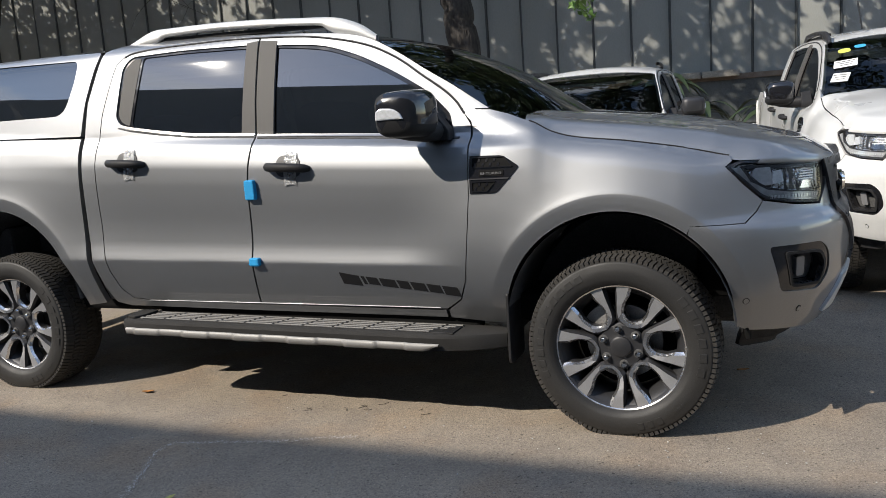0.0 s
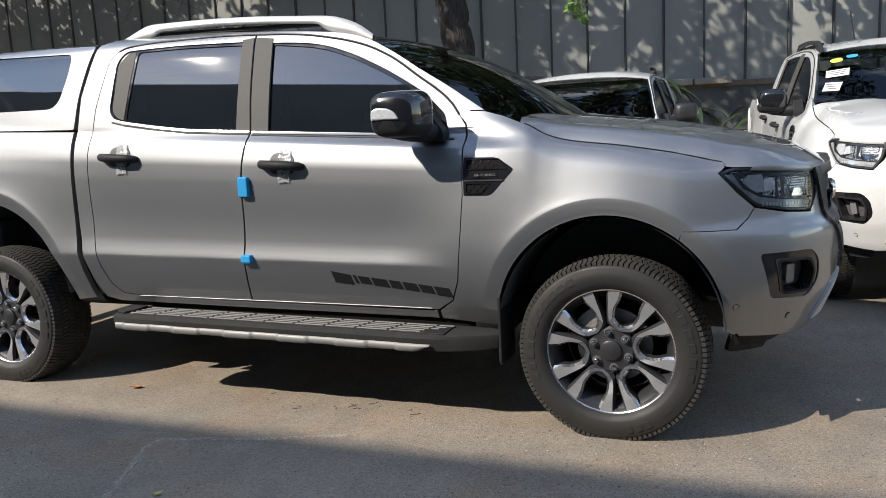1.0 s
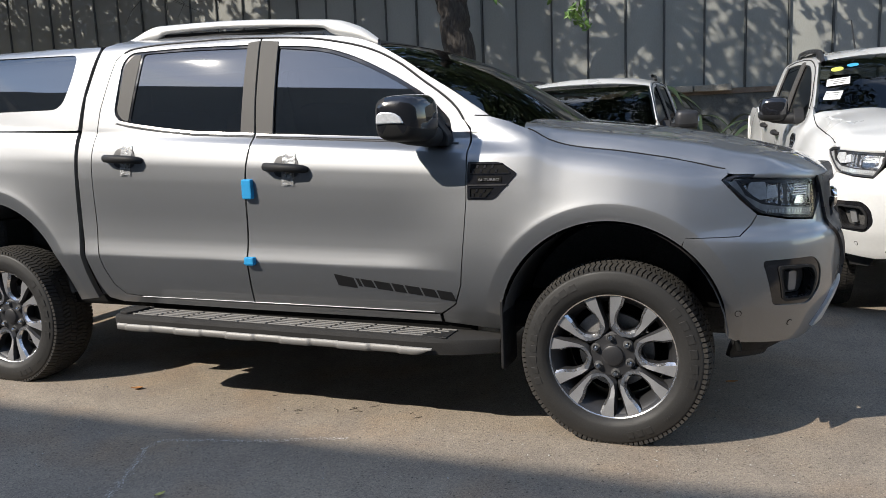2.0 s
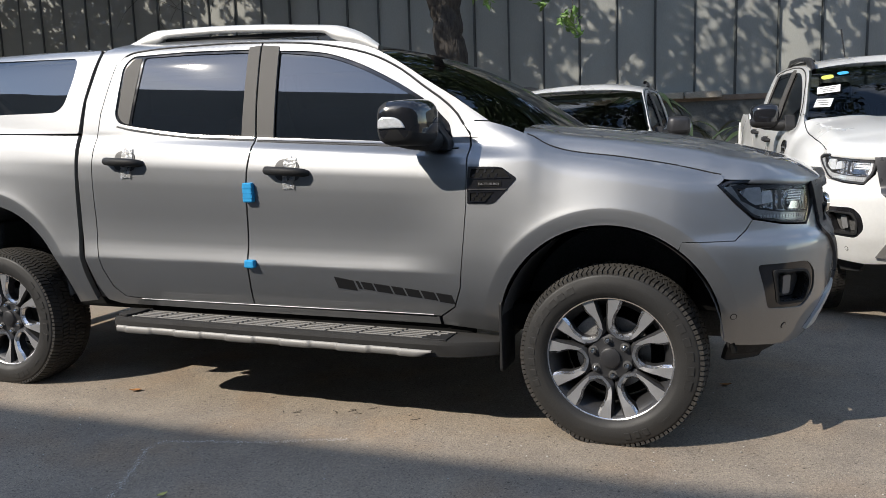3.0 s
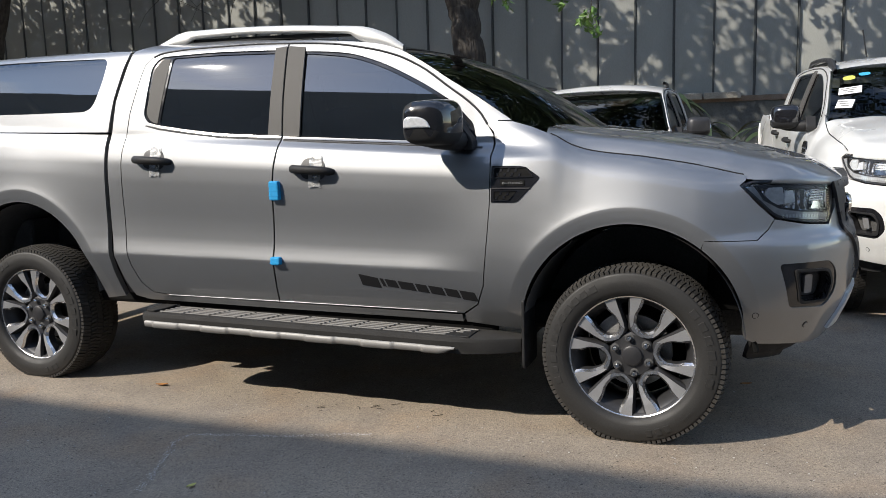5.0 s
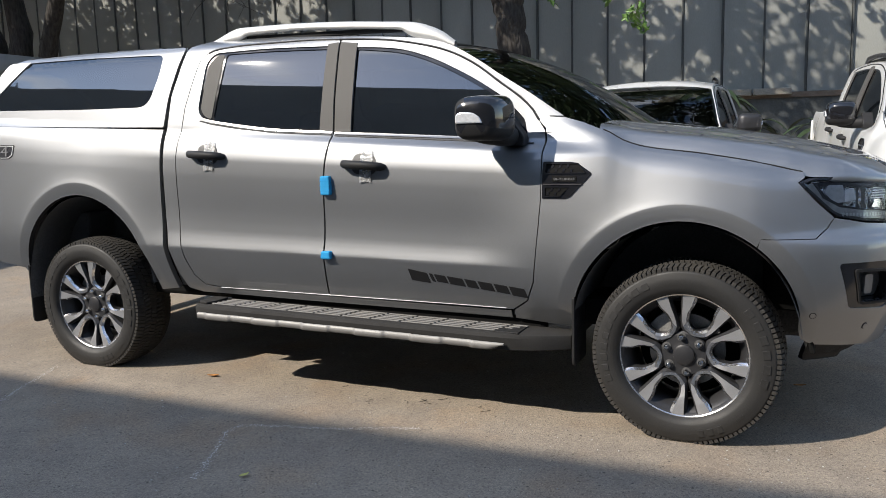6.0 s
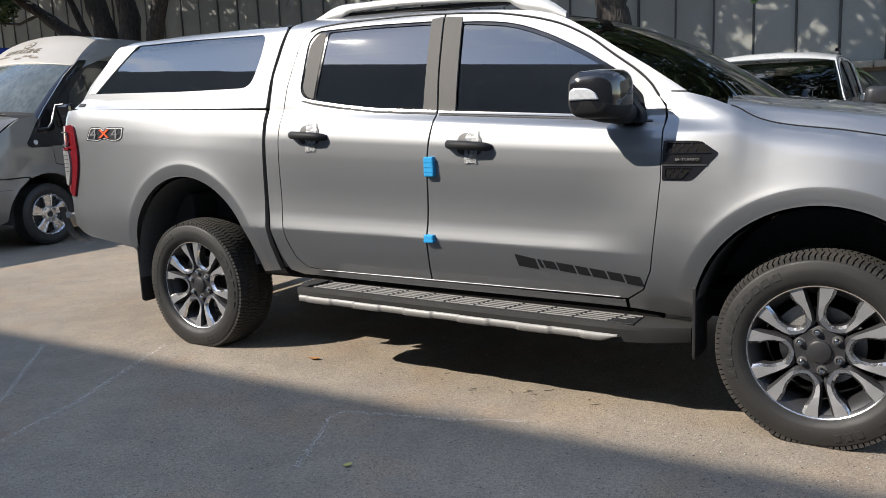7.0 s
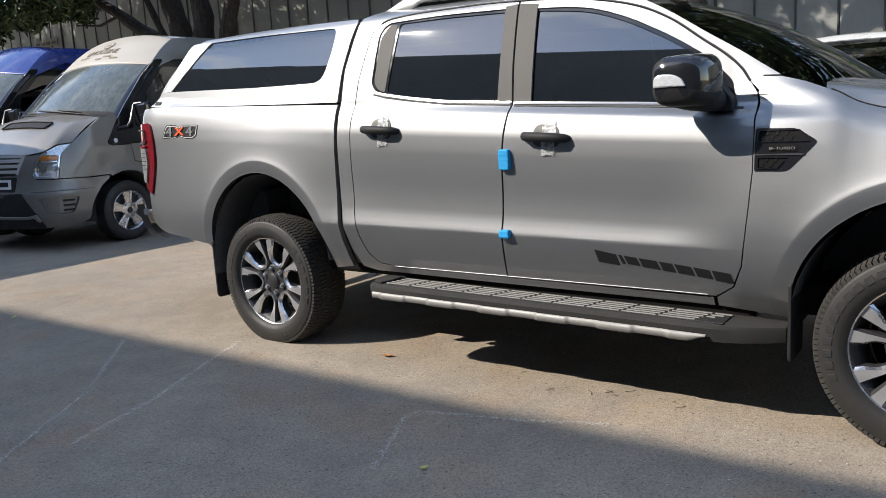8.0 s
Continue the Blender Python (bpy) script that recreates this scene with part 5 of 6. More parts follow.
def mirror_unit(truck, side):
    """Door mirror: black shell with a gloss cap, a clear side repeater and a foot on the door."""
    def shell(grow=0.0):
        rows = []
        for k, (y, h, w, x) in enumerate(((0.905, 0.02, 0.03, 2.485), (0.915, 0.080, 0.070, 2.480), (0.94, 0.094, 0.084, 2.480), (0.97, 0.098, 0.090, 2.480), (1.02, 0.096, 0.082, 2.475), (1.06, 0.093, 0.080, 2.468), (1.09, 0.085, 0.070, 2.462), (1.106, 0.066, 0.054, 2.456), (1.110, 0.01, 0.01, 2.456))):
            row = []
            for a in np.linspace(0, 2 * math.pi, 24, False):
                c, s = math.cos(a), math.sin(a)
                e = 0.55
                row.append((x - 0.018 + (w + grow) * math.copysign(abs(c) ** e, c) * 1.18, side * y, 1.330 + (h + grow) * 0.95 * math.copysign(abs(s) ** e, s)))
            rows.append(row)
        return rows
    body = part("door_mirror", turned_out(loft(shell(), closed=True, name="door_mirror")), [PLASTIC, GLOSS], truck, "black door mirror with gloss cap and indicator")
    for p in body.data.polygons:
        if p.center.z > 1.298 and p.center.x > 2.40:
            p.material_index = 1
    part("mirror_glass", box((0.006, 0.14, 0.13), (2.372, side * 1.0, 1.335), 0.002), CHROME, body)
    ind = rounded([(2.372, 1.310, .006), (2.374, 1.346, .010), (2.395, 1.356, .01), (2.445, 1.353, .015), (2.474, 1.336, .01), (2.488, 1.310, .006)])
    part("indicator", prism(ind, side * 1.060, side * 1.116, 0.006), PALE_LENS, body, "clear indicator strip")
    part("mirror_arm", tube([(2.515, side * 0.850, 1.258), (2.500, side * 0.93, 1.258), (2.46, side * 1.0, 1.264), (2.41, side * 1.04, 1.272)], [0.044, 0.042, 0.038, 0.030], 12), PLASTIC, body)
    part("mirror_foot", prism(rounded([(2.45, 1.240, .01), (2.485, 1.325, .02), (2.515, 1.332, .01), (2.575, 1.255, .02), (2.572, 1.215, .01), (2.48, 1.220, .01)]), side * 0.80, side * 0.872, 0.006), PLASTIC, body)


def flank_ribbon(points, inset, thick=0.002):
    """A closed outline laid on the flank."""
    return sheet("decal", P, points, (), gap=(0.05, 0.03), depth=thick, inset=inset, edge=0.012)


def wordmark(door):
    """The dark model script low on the door, as slanted plain strokes."""
    u0, z0 = 2.030, 0.662
    strokes = [(0.00, 0.096, 0.012, 0.050), (0.102, 0.019, 0.0, 0.040), (0.126, 0.056, 0.0, 0.038), (0.188, 0.076, 0.0, 0.040), (0.270, 0.056, 0.0, 0.040), (0.332, 0.068, 0.0, 0.040), (0.406, 0.064, 0.0, 0.040), (0.476, 0.072, 0.0, 0.044)]
    base = lambda u: z0 - 0.104 * (u - u0) + 0.012
    for d, w, up, h in strokes:
        a, b = u0 + d, u0 + d + w
        out = [(a + 0.014, base(a) - h + 0.004), (a, base(a) + up * 0.5), (b - 0.004, base(b) + 0.0), (b + 0.010, base(b) - h + 0.004)]
        part("decal", flank_ribbon(out, -0.002), DECAL, door)


def letters(text, size, mat, parent, m, name="lettering", thick=0.0008):
    """Raised lettering in the built-in font, as a mesh."""
    cu = bpy.data.curves.new(name, "FONT")
    cu.body, cu.size, cu.extrude, cu.align_x, cu.align_y = text, size, thick, "CENTER", "CENTER"
    ob = new(name, cu)
    me = bpy.data.meshes.new_from_object(ob)
    bpy.data.objects.remove(ob)
    done = part(name, me, mat, parent)
    done.matrix_basis = m
    return done


def four_by_four(side):
    """The 4x4 badge by the tail lamp."""
    u, z = -0.612, 1.240
    q = P(u, z)
    flat = pose(u, q[1] - 0.004, z, 83, 0, 0)
    out = rounded([(-0.785, 1.205, .012), (-0.745, 1.283, .02), (-0.655, 1.281, .01), (-0.62, 1.264, .01), (-0.585, 1.279, .01), (-0.435, 1.275, .01), (-0.445, 1.215, .01), (-0.48, 1.197, .01), (-0.55, 1.197, .01), (-0.612, 1.212, .01), (-0.68, 1.198, .01)])
    part("badge_edge", flank_ribbon(out, -0.001), DECAL, side)
    inner = [(u + (a - u) * 0.95, z + (b - z) * 0.88) for a, b in out]
    part("badge_ground", flank_ribbon(inner, -0.0025), DECAL_PALE, side)
    part("badge_ground", flank_ribbon([(u + (a - u) * 0.915, z + (b - z) * 0.78) for a, b in out], -0.0035), LAMP_DARK, side)
    letters("4", 0.095, BADGE_GREY, side, flat @ Matrix.Translation((-0.092, 0.0, 0.004)) @ Matrix.Diagonal((1.35, 0.88, 1, 1)))
    letters("4", 0.095, BADGE_GREY, side, flat @ Matrix.Translation((0.098, -0.002, 0.004)) @ Matrix.Diagonal((1.35, 0.88, 1, 1)))
    letters("x", 0.125, ORANGE, side, flat @ Matrix.Translation((0.006, 0.010, 0.005)) @ Matrix.Diagonal((1.5, 0.85, 1, 1)))


truck = build_pickup()
for mirrored_name in ("front_wing",):
    wing_right = next(o for o in truck.children if o.name.startswith(mirrored_name))
    q = P(2.75, 1.08)
    letters("BI-TURBO", 0.0155, BADGE_GREY, wing_right, pose(2.757, q[1] - 0.0105, 1.080, 86, 0, 3.0) @ Matrix.Diagonal((1.25, 0.85, 1, 1)))

# ---- two white pickups of the same make behind, parked nose-out ----
def white_pickup(m, label, chrome_mirror=False):
    car = copy_thing(truck, m)
    tagged(car, label, "pickup", "parked pickups")
    for o in list(car.children_recursive):
        base = o.name.split(".")[0]
        if base.startswith("canopy") or base in ("glass_corner", "tape_strip", "door_guard", "decal", "lettering", "badge_edge", "badge_ground", "handle_recess", "reverse_lens", "lens_rib", "lens_gap", "lens_shade"):
            bpy.data.objects.remove(o)
            continue
        for slot in o.material_slots:
            if slot.material == PAINT or base == "tail_lamp":
                slot.link = "OBJECT"
                slot.material = WHITE
            elif slot.material == RAIL:
                slot.link = "OBJECT"
                slot.material = DARK_ALLOY if base == "roof_rail" else STEEL
            elif chrome_mirror and base == "door_mirror" and slot.material == GLOSS:
                slot.link = "OBJECT"
                slot.material = DARK_ALLOY
        if "label" in o.keys():
            o["label"] = o["label"].replace("silver", "white")
    return car


def sticker(size, a, v, mat, car, name="sticker", label="", round_off=0.0):
    """A small label on the inside of a windscreen."""
    bm = prism(rounded([(-size[0] / 2, -size[1] / 2), (size[0] / 2, -size[1] / 2), (size[0] / 2, size[1] / 2), (-size[0] / 2, size[1] / 2)], round_off or 0.003, 8), 0, 0.0015, plane="xy")
    ob = part(name, bm, mat, car, label)
    ob.matrix_basis = on_screen(a, v, 0.006 if name != "printed_line" else 0.0085) @ pose(0, 0, 0, 0, 0, -9)
    return ob


def on_screen(a, v, out=-0.006):
    """A place on the windscreen, across a and up v, and its slope."""
    def at(b, w):
        e = P(2.72 - 0.58 * w, float(roof_edge(2.72 - 0.58 * w)))
        return Vector((e[0] + (0.20 - 0.40 * w) * (1 - b * b), b * (-e[1] - 0.01), e[2] - 0.004 + (0.060 * w + 0.055 * math.sin(math.pi * w)) * (1 - abs(b) ** 2.4) + 0.010 * math.sin(math.pi * w)))
    c, du, dv = at(a, v), at(a + 0.01, v) - at(a - 0.01, v), at(a, v + 0.01) - at(a, v - 0.01)
    x, y = du.normalized(), dv.normalized()
    z = x.cross(y)
    y = z.cross(x)
    m = Matrix((x, y, z)).transposed().to_4x4()
    m.translation = c + z * out
    return m


white_a = white_pickup(pose(4.628, 5.277, 0.01, 0, 0, -84.84), "white double-cab pickup with grey roof rails and paper windscreen stickers")
white_b = white_pickup(pose(2.05, 6.15, 0.02, 0, 0, -88) @ Matrix.Diagonal((1, 1, 0.955, 1)), "white double-cab pickup with chrome mirrors under the tree", True)
for car, papers in ((white_a, True), (white_b, False)):
    sticker((0.085, 0.078), -0.80, 0.63, YELLOW, car, label="yellow oval sticker", round_off=0.038)
    sticker((0.078, 0.066), -0.64, 0.645, CYAN, car, label="blue oval sticker", round_off=0.032)
    if papers:
        for a, v, w in ((-0.80, 0.37, 0.155), (-0.85, 0.16, 0.115)):
            sticker((w, 0.105), a, v, PAPER, car, "paper_label", "white paper label")
            for k in range(3):
                sticker((w * (0.78 - 0.14 * k), 0.006), a, v + 0.034 - 0.032 * k, SATIN, car, "printed_line")
part("aerial", tube([(1.9, -0.35, 1.79), (1.72, -0.35, 2.02)], 0.006, 6), PLASTIC, white_a)

# ---- vans parked nose-out further along ----
VAN_PLAN = [(-4.4, .97), (-3, .972), (-1.5, .974), (0, .975), (.30, .970), (.55, .958), (.75, .932), (.87, .875), (.955, .77), (1.01, .60), (1.04, .35), (1.05, 0)]


def _van_plan():
    p = np.array(VAN_PLAN)
    d = np.r_[0, np.cumsum(np.hypot(*np.diff(p, axis=0).T))]
    t = np.linspace(0, d[-1], 900)
    x, y = pchip(d, p[:, 0])(t), pchip(d, p[:, 1])(t)
    u = np.r_[0, np.cumsum(np.hypot(np.diff(x), np.diff(y)))]
    return u - np.interp(0.0, x[:700], u[:700]), x, y


VU, VX, VY = _van_plan()
VAN_SIDE = pchip([.20, .30, .45, .62, .64, .80, 1.05, 1.35, 1.6, 1.9, 2.1, 2.25, 2.34, 2.40], [.09, .05, .012, .0, .012, .006, .008, .03, .07, .12, .155, .19, .25, .40])
VAN_NOSE = pchip([.20, .30, .45, .62, .64, .72, .95, 1.05, 1.2, 1.4], [.12, .05, .0, .0, .012, .03, .055, .075, .14, .32])


def V(u, z):
    u, z = np.broadcast_arrays(np.asarray(u, float), np.asarray(z, float))
    u = np.clip(u, VU[0] + 2e-3, VU[-1] - 2e-3)
    n = smooth(0.35, 0.75, u)
    d = VAN_SIDE(z) * (1 - n) + VAN_NOSE(z) * n
    rho = np.sqrt(u ** 2 + np.maximum(z - .36, 0) ** 2)
    d = d - pchip([0, .40, .44, .50, .58], [.016, .018, .016, .005, 0])(rho)
    x, y = np.interp(u, VU, VX), np.interp(u, VU, VY)
    e = 1e-3
    tx, ty = np.interp(u + e, VU, VX) - np.interp(u - e, VU, VX), np.interp(u + e, VU, VY) - np.interp(u - e, VU, VY)
    l = np.hypot(tx, ty)
    return np.stack([x + ty / l * d, -(y - tx / l * d), z], -1)


def van_screen(a, v):
    """The windscreen of a van, across a and up v."""
    return np.stack([.22 - .24 * a * a + (-.72 + .10 * a * a) * v, a * (.86 - .05 * v), 1.46 - .045 * a * a + (.575 - .01 * a * a) * v + .03 * np.sin(math.pi * v)], -1)


def van_cap(a, v):
    """The high front of a van's roof."""
    return np.stack([-.50 - .14 * a * a - (.56 - .10 * a * a) * v, a * (.815 - .07 * v), 2.04 - .055 * a * a + .35 * (1 - np.maximum(1 - v, 0) ** 1.35) - .012 * v * a * a - .02 * v * np.abs(a) ** 5], -1)


def van_bonnet(a, v):
    """The bonnet, from the windscreen (v = 0) to the lamps and grille."""
    a, v = np.broadcast_arrays(np.asarray(a, float), np.asarray(v, float))
    s = np.abs(a)
    back = np.stack([.27 - .08 * s * s, .87 * s, 1.45 - .06 * s * s], -1)
    knots = [0, .25, .45, .62, .82, 1]
    front = V(pchip(knots, [VU[-1] - .003, 1.45, 1.19, .985, .755, .579])(s), pchip(knots, [1.055, 1.05, 1.04, 1.055, 1.125, 1.142])(s)) * (1, -1, 1)
    p = back + (front - back) * v[..., None]
    p[..., 2] += np.sin(math.pi * v) * (.085 - .06 * s * s) + .002
    p[..., 1] *= np.sign(a)
    return p


def van_wheel(van, at, side):
    wheel = part("wheel", lathe([(0.215, 0.09), (0.19, -0.03), (0.205, -0.08), (0.222, -0.095), (0.228, -0.10), (0.222, -0.106), (0.212, -0.095)], 48), ALLOY, van)
    part("tyre", lathe([(0.215, 0.10), (0.26, 0.118), (0.31, 0.115), (0.335, 0.09), (0.342, 0.0), (0.335, -0.09), (0.31, -0.115), (0.28, -0.120), (0.25, -0.116), (0.222, -0.10)], 56), RUBBER, wheel)
    part("brake_disc", lathe([(0.0, -0.01), (0.20, -0.01), (0.20, 0.02)], 32), LINER, wheel)
    for k in range(5):
        a = radians(72 * k + 18)

        def polar(r, d):
            return r * math.cos(a + radians(d)), r * math.sin(a + radians(d))
        part("spoke", prism([polar(0.224, -17), polar(0.224, 17), polar(0.13, 20), polar(0.07, 34), polar(0.03, 0), polar(0.07, -34), polar(0.13, -20)], -0.088, -0.05, 0.008), ALLOY, wheel)
        for lean in (-1, 1):
            part("spoke_edge", prism([polar(0.224, 8 * lean), polar(0.224, 15.5 * lean), polar(0.13, 18 * lean), polar(0.085, 26 * lean), polar(0.085, 15 * lean), polar(0.13, 9 * lean)][::lean], -0.097, -0.085, 0.004), ALLOY, wheel)
        part("nut", lathe([(0, -0.108), (0.011, -0.106), (0.013, -0.096), (0.013, -0.08)], 8), BRAKE, wheel).matrix_basis = pose(0.092 * math.cos(a + radians(36)) * .85, 0, 0.092 * math.sin(a + radians(36)) * .85)
    part("hub", lathe([(0, -0.094), (0.07, -0.094), (0.092, -0.088), (0.095, -0.05)], 30), ALLOY, wheel)
    part("cap", lathe([(0, -0.106), (0.030, -0.105), (0.034, -0.098), (0.034, -.09)], 20), DARK_ALLOY, wheel)
    wheel.matrix_basis = pose(*at) if side < 0 else pose(*at, 0, 0, 180)


def build_van(label, paint, cap, lettered):
    van = thing("van", label, "van", "parked vans")
    end = float(VU[-1]) - .004

    def both(name, mat, outline, holes=(), parent=van, label="", **how):
        how.setdefault("gap", (0.05, 0.04))
        made = []
        for mirrored in (False, True):
            made.append(part(name, sheet(name, V, outline, holes, mirror=mirrored, **how), mat, parent[mirrored] if isinstance(parent, list) else parent, label))
        return made

    arch = [((.44 + .055 * max(math.cos(a), 0) ** 2) * math.cos(a), .355 + .44 * math.sin(a)) for a in np.linspace(0, math.pi, 26)]
    wing = [(-.44, .355), (-.44, .30), (-.60, .30), (-.60, .82), (-.23, .862), (-.13, .888), (-.11, 1.076), (.135, 1.076), (.182, 1.094), (.192, 1.125), (.01, 1.385), (.06, 1.415), (.250, 1.378), (.434, 1.264), (.553, 1.160), (.579, 1.139), (.715, 1.036), (.760, .916), (.798, .781), (.415, .770), (.222, .774)]
    wing += [p for p in arch if p[0] < .20]
    both("front_wing", paint, wing)
    door = [(-.61, .30), (-.61, .828), (-.236, .868), (-.138, .893), (-.118, 1.073), (-.118, 1.10), (-1.45, 1.10), (-1.55, .32)]
    both("front_door", paint, door)
    both("side_body", paint, [(-1.56, .30), (-4.4, .30), (-4.4, 2.33), (-1.3, 2.33), (-1.02, 2.06), (-1.46, 1.10)], [rounded([(-4.1, 1.30), (-4.1, 1.95), (-1.75, 1.95), (-1.75, 1.30)], .08)], gap=(0.12, 0.06))
    both("side_window", TINT, rounded([(-4.1, 1.30), (-4.1, 1.95), (-1.75, 1.95), (-1.75, 1.30)], .08), (), inset=0.01, depth=0.005, gap=(0.2, 0.1))
    both("door_window", GLOSS, rounded([(-1.62, 1.09, .03), (-1.62, 2.05, .03), (-.70, 2.04, .03), (-.45, 1.85, .03), (-.10, 1.50, .03), (.0, 1.385, .02), (.186, 1.125, .03), (.165, 1.083, .03)]), (), inset=-0.003, depth=0.02, label="black window and pillar trim")
    both("door_window_pane", TINT, rounded([(-1.52, 1.22), (-1.52, 1.95), (-.78, 1.95), (-.46, 1.66), (-.36, 1.24)], .04), (), inset=-0.006, depth=0.004)
    # bumper, with fog pocket, plate and dark lower part
    fog = rounded([(1.035, .573, .015), (.92, .583, .03), (.80, .585, .03), (.614, .574, .02), (.634, .52, .04), (.691, .41, .03), (.937, .405, .03), (.985, .463, .03)])
    bumper = [(.225, .762), (.415, .757), (.80, .770), (1.065, .780), (1.105, .85), (1.052, .968), (.985, 1.045), (1.06, 1.036), (1.185, 1.028), (1.29, .832), (end, .822), (end, .25), (1.05, .27), (.62, .28), (.505, .32)] + [p for p in arch if p[0] > .21]
    bumpers = both("front_bumper", paint, bumper, [fog], label="bumper with fog lamps and dark skirt")
    both("fog_pocket", STEEL, fog, (), bumpers, inset=0.035, depth=0.01)
    both("fog_lens", LENS, rounded([(.84, .55, .05), (.97, .545, .05), (.94, .43, .05), (.83, .43, .05)]), (), bumpers, inset=0.014, depth=0.03)
    for z in (.555, .505, .455):
        both("fog_slat", PLASTIC, [(.66, z), (.79, z + .004), (.79, z - .018), (.665, z - .02)], (), bumpers, inset=0.02, depth=0.02)
    # dark strip on the bumper, the shade of its crease as colour
    both("bumper_crease", LINER, [(.41, .648), (.75, .658), (1.12, .655), (1.12, .648), (.75, .650), (.41, .641)], (), bumpers, inset=-0.002, depth=0.004)
    both("bumper_skirt", PLASTIC, rounded([(1.24, .645, .03), (end, .63, .01), (end, .26, .01), (1.02, .275, .02), (1.06, .40, .03)]), (), bumpers, inset=-0.005, depth=0.03)
    both("skirt_step", STEEL, rounded([(1.045, .35, .01), (1.075, .425, .02), (1.20, .402, .02), (end, .404, .005), (end, .378, .005), (1.21, .378, .02), (1.11, .39, .02), (1.07, .345, .01)]), (), bumpers, inset=-0.022, depth=0.03)
    both("plate_recess", PLASTIC, rounded([(1.31, .815, .02), (end, .812, .005), (end, .665, .005), (1.35, .66, .02)]), (), bumpers, inset=-0.004, depth=0.02)
    both("number_plate", PAPER, rounded([(1.40, .79, .01), (end, .79, .003), (end, .69, .003), (1.40, .69, .01)]), (), bumpers, inset=-0.012, depth=0.008, label="white plate with dark bars")
    both("plate_bar", DECAL, [(1.44, .765), (1.62, .765), (1.62, .715), (1.44, .715)], (), bumpers, inset=-0.0135, depth=0.001)
    lamp = rounded([(1.097, .855, .02), (1.062, .790, .02), (.805, .783, .015), (.767, .916, .03), (.724, 1.034, .02), (.590, 1.134, .008), (.748, 1.117, .03), (.975, 1.046, .02), (1.045, .968, .03)])
    lamps = both("headlamp", LENS, lamp, (), inset=0.002, depth=0.006, label="angular headlamp with amber indicator")
    both("lamp_bowl", CHROME, lamp, (), lamps, inset=0.045, depth=0.01)
    mid = (.905, .93)
    both("lamp_rim", CHROME, lamp, [[(mid[0] + (a - mid[0]) * .88, mid[1] + (b - mid[1]) * .88) for a, b in lamp]], lamps, inset=0.005, depth=0.035)
    both("lamp_brow", ALLOY, rounded([(.62, 1.118, .005), (.748, 1.105, .01), (.97, 1.040, .01), (.985, 1.028, .005), (.75, 1.030, .01)]), (), lamps, inset=0.008, depth=0.03)
    both("indicator", AMBER, rounded([(1.0, 1.027, .006), (.760, 1.022, .006), (.772, .972, .006), (1.015, .980, .006)]), (), lamps, inset=0.012, depth=0.03)
    both("lamp_bezel", STEEL, rounded([(1.03, .965, .006), (.785, .955, .006), (.79, .935, .006), (.93, .925, .02), (.96, .85, .02), (1.0, .85, .01), (1.04, .94, .01)]), (), lamps, inset=0.02, depth=0.02)
    both("lamp_step", FACET, rounded([(.82, .80, .006), (.80, .86, .006), (.90, .875, .01), (1.03, .84, .01), (1.05, .80, .006)]), (), lamps, inset=0.024, depth=0.02)
    both("grille_back", LINER, [(1.195, 1.025), (1.297, .84), (end, .83), (end, 1.03)], (), inset=0.03, depth=0.01)
    for z, w in ((.856, 1.275), (.915, 1.245), (.970, 1.215)):
        both("grille_bar", RAIL, [(w + .03, z), (w + .012, z + .034), (end, z + .036), (end, z)], (), inset=-0.004, depth=0.03)
    both("grille_frame", RAIL, [(1.172, 1.04), (1.188, 1.045), (end, 1.048), (end, 1.022), (1.235, 1.016), (1.318, .838), (1.285, .838)], (), inset=-0.010, depth=0.04)
    # bonnet, windscreen, roof cap
    bonnet = part("bonnet", loft([[van_bonnet(a, v) for a in np.linspace(-1, 1, 41)] for v in np.linspace(0, .995, 18)], name="bonnet"), paint, van, "short bonnet with vent")
    vent = rounded([(-.15, .565, .02), (-.15, .41, .02), (.515, .375, .02), (.47, .535, .02)])
    part("bonnet_vent", sheet("bonnet_vent", van_bonnet, vent, (), inset=.006, depth=.012, gap=(.1, .06)), PLASTIC, bonnet)
    for k in range(3):
        v = .42 + .05 * k
        part("vent_slat", sheet("vent_slat", van_bonnet, [(-.13, v + .012), (-.13, v - .012), (.48 - .02 * k, v - .03), (.475 - .02 * k, v - .006)], (), inset=-.012, depth=.01, gap=(.1, .06)), paint, bonnet)
    for k in range(5):
        a = -.02 + .11 * k
        part("vent_slat", sheet("vent_slat", van_bonnet, [(a, .55), (a, .40), (a + .012, .40), (a + .012, .55)], (), inset=-.010, depth=.01, gap=(.1, .06)), paint, bonnet)
    part("windscreen", loft([[van_screen(a, v) for a in np.linspace(-1, 1, 21)] for v in np.linspace(0, 1, 14)], name="windscreen"), DUSTY, van, "dusty windscreen with run marks")
    part("windscreen_seal", loft([[van_screen(a, v) + (.004, 0, .006) for v in (-.02, .035)] for a in np.linspace(-1, 1, 21)], name="windscreen_seal"), PLASTIC, van)
    part("cowl", loft([[p, q] for p, q in zip([van_screen(a, 0) for a in np.linspace(-1, 1, 21)], [van_bonnet(a, 0) - (.02, 0, .02) for a in np.linspace(-1, 1, 21)])], name="cowl"), PLASTIC, van)
    roof = part("roof_cap", loft([[van_cap(a, v) for a in np.linspace(-1, 1, 25)] for v in np.linspace(0, 1, 12)], name="roof_cap"), cap, van, "high roof cap")
    part("cap_lip", loft([[van_cap(a, 0) + (.012, 0, -.012), van_cap(a, 0) + (.012, 0, .004), van_cap(a, .02)] for a in np.linspace(-1, 1, 25)], name="cap_lip"), cap, roof)
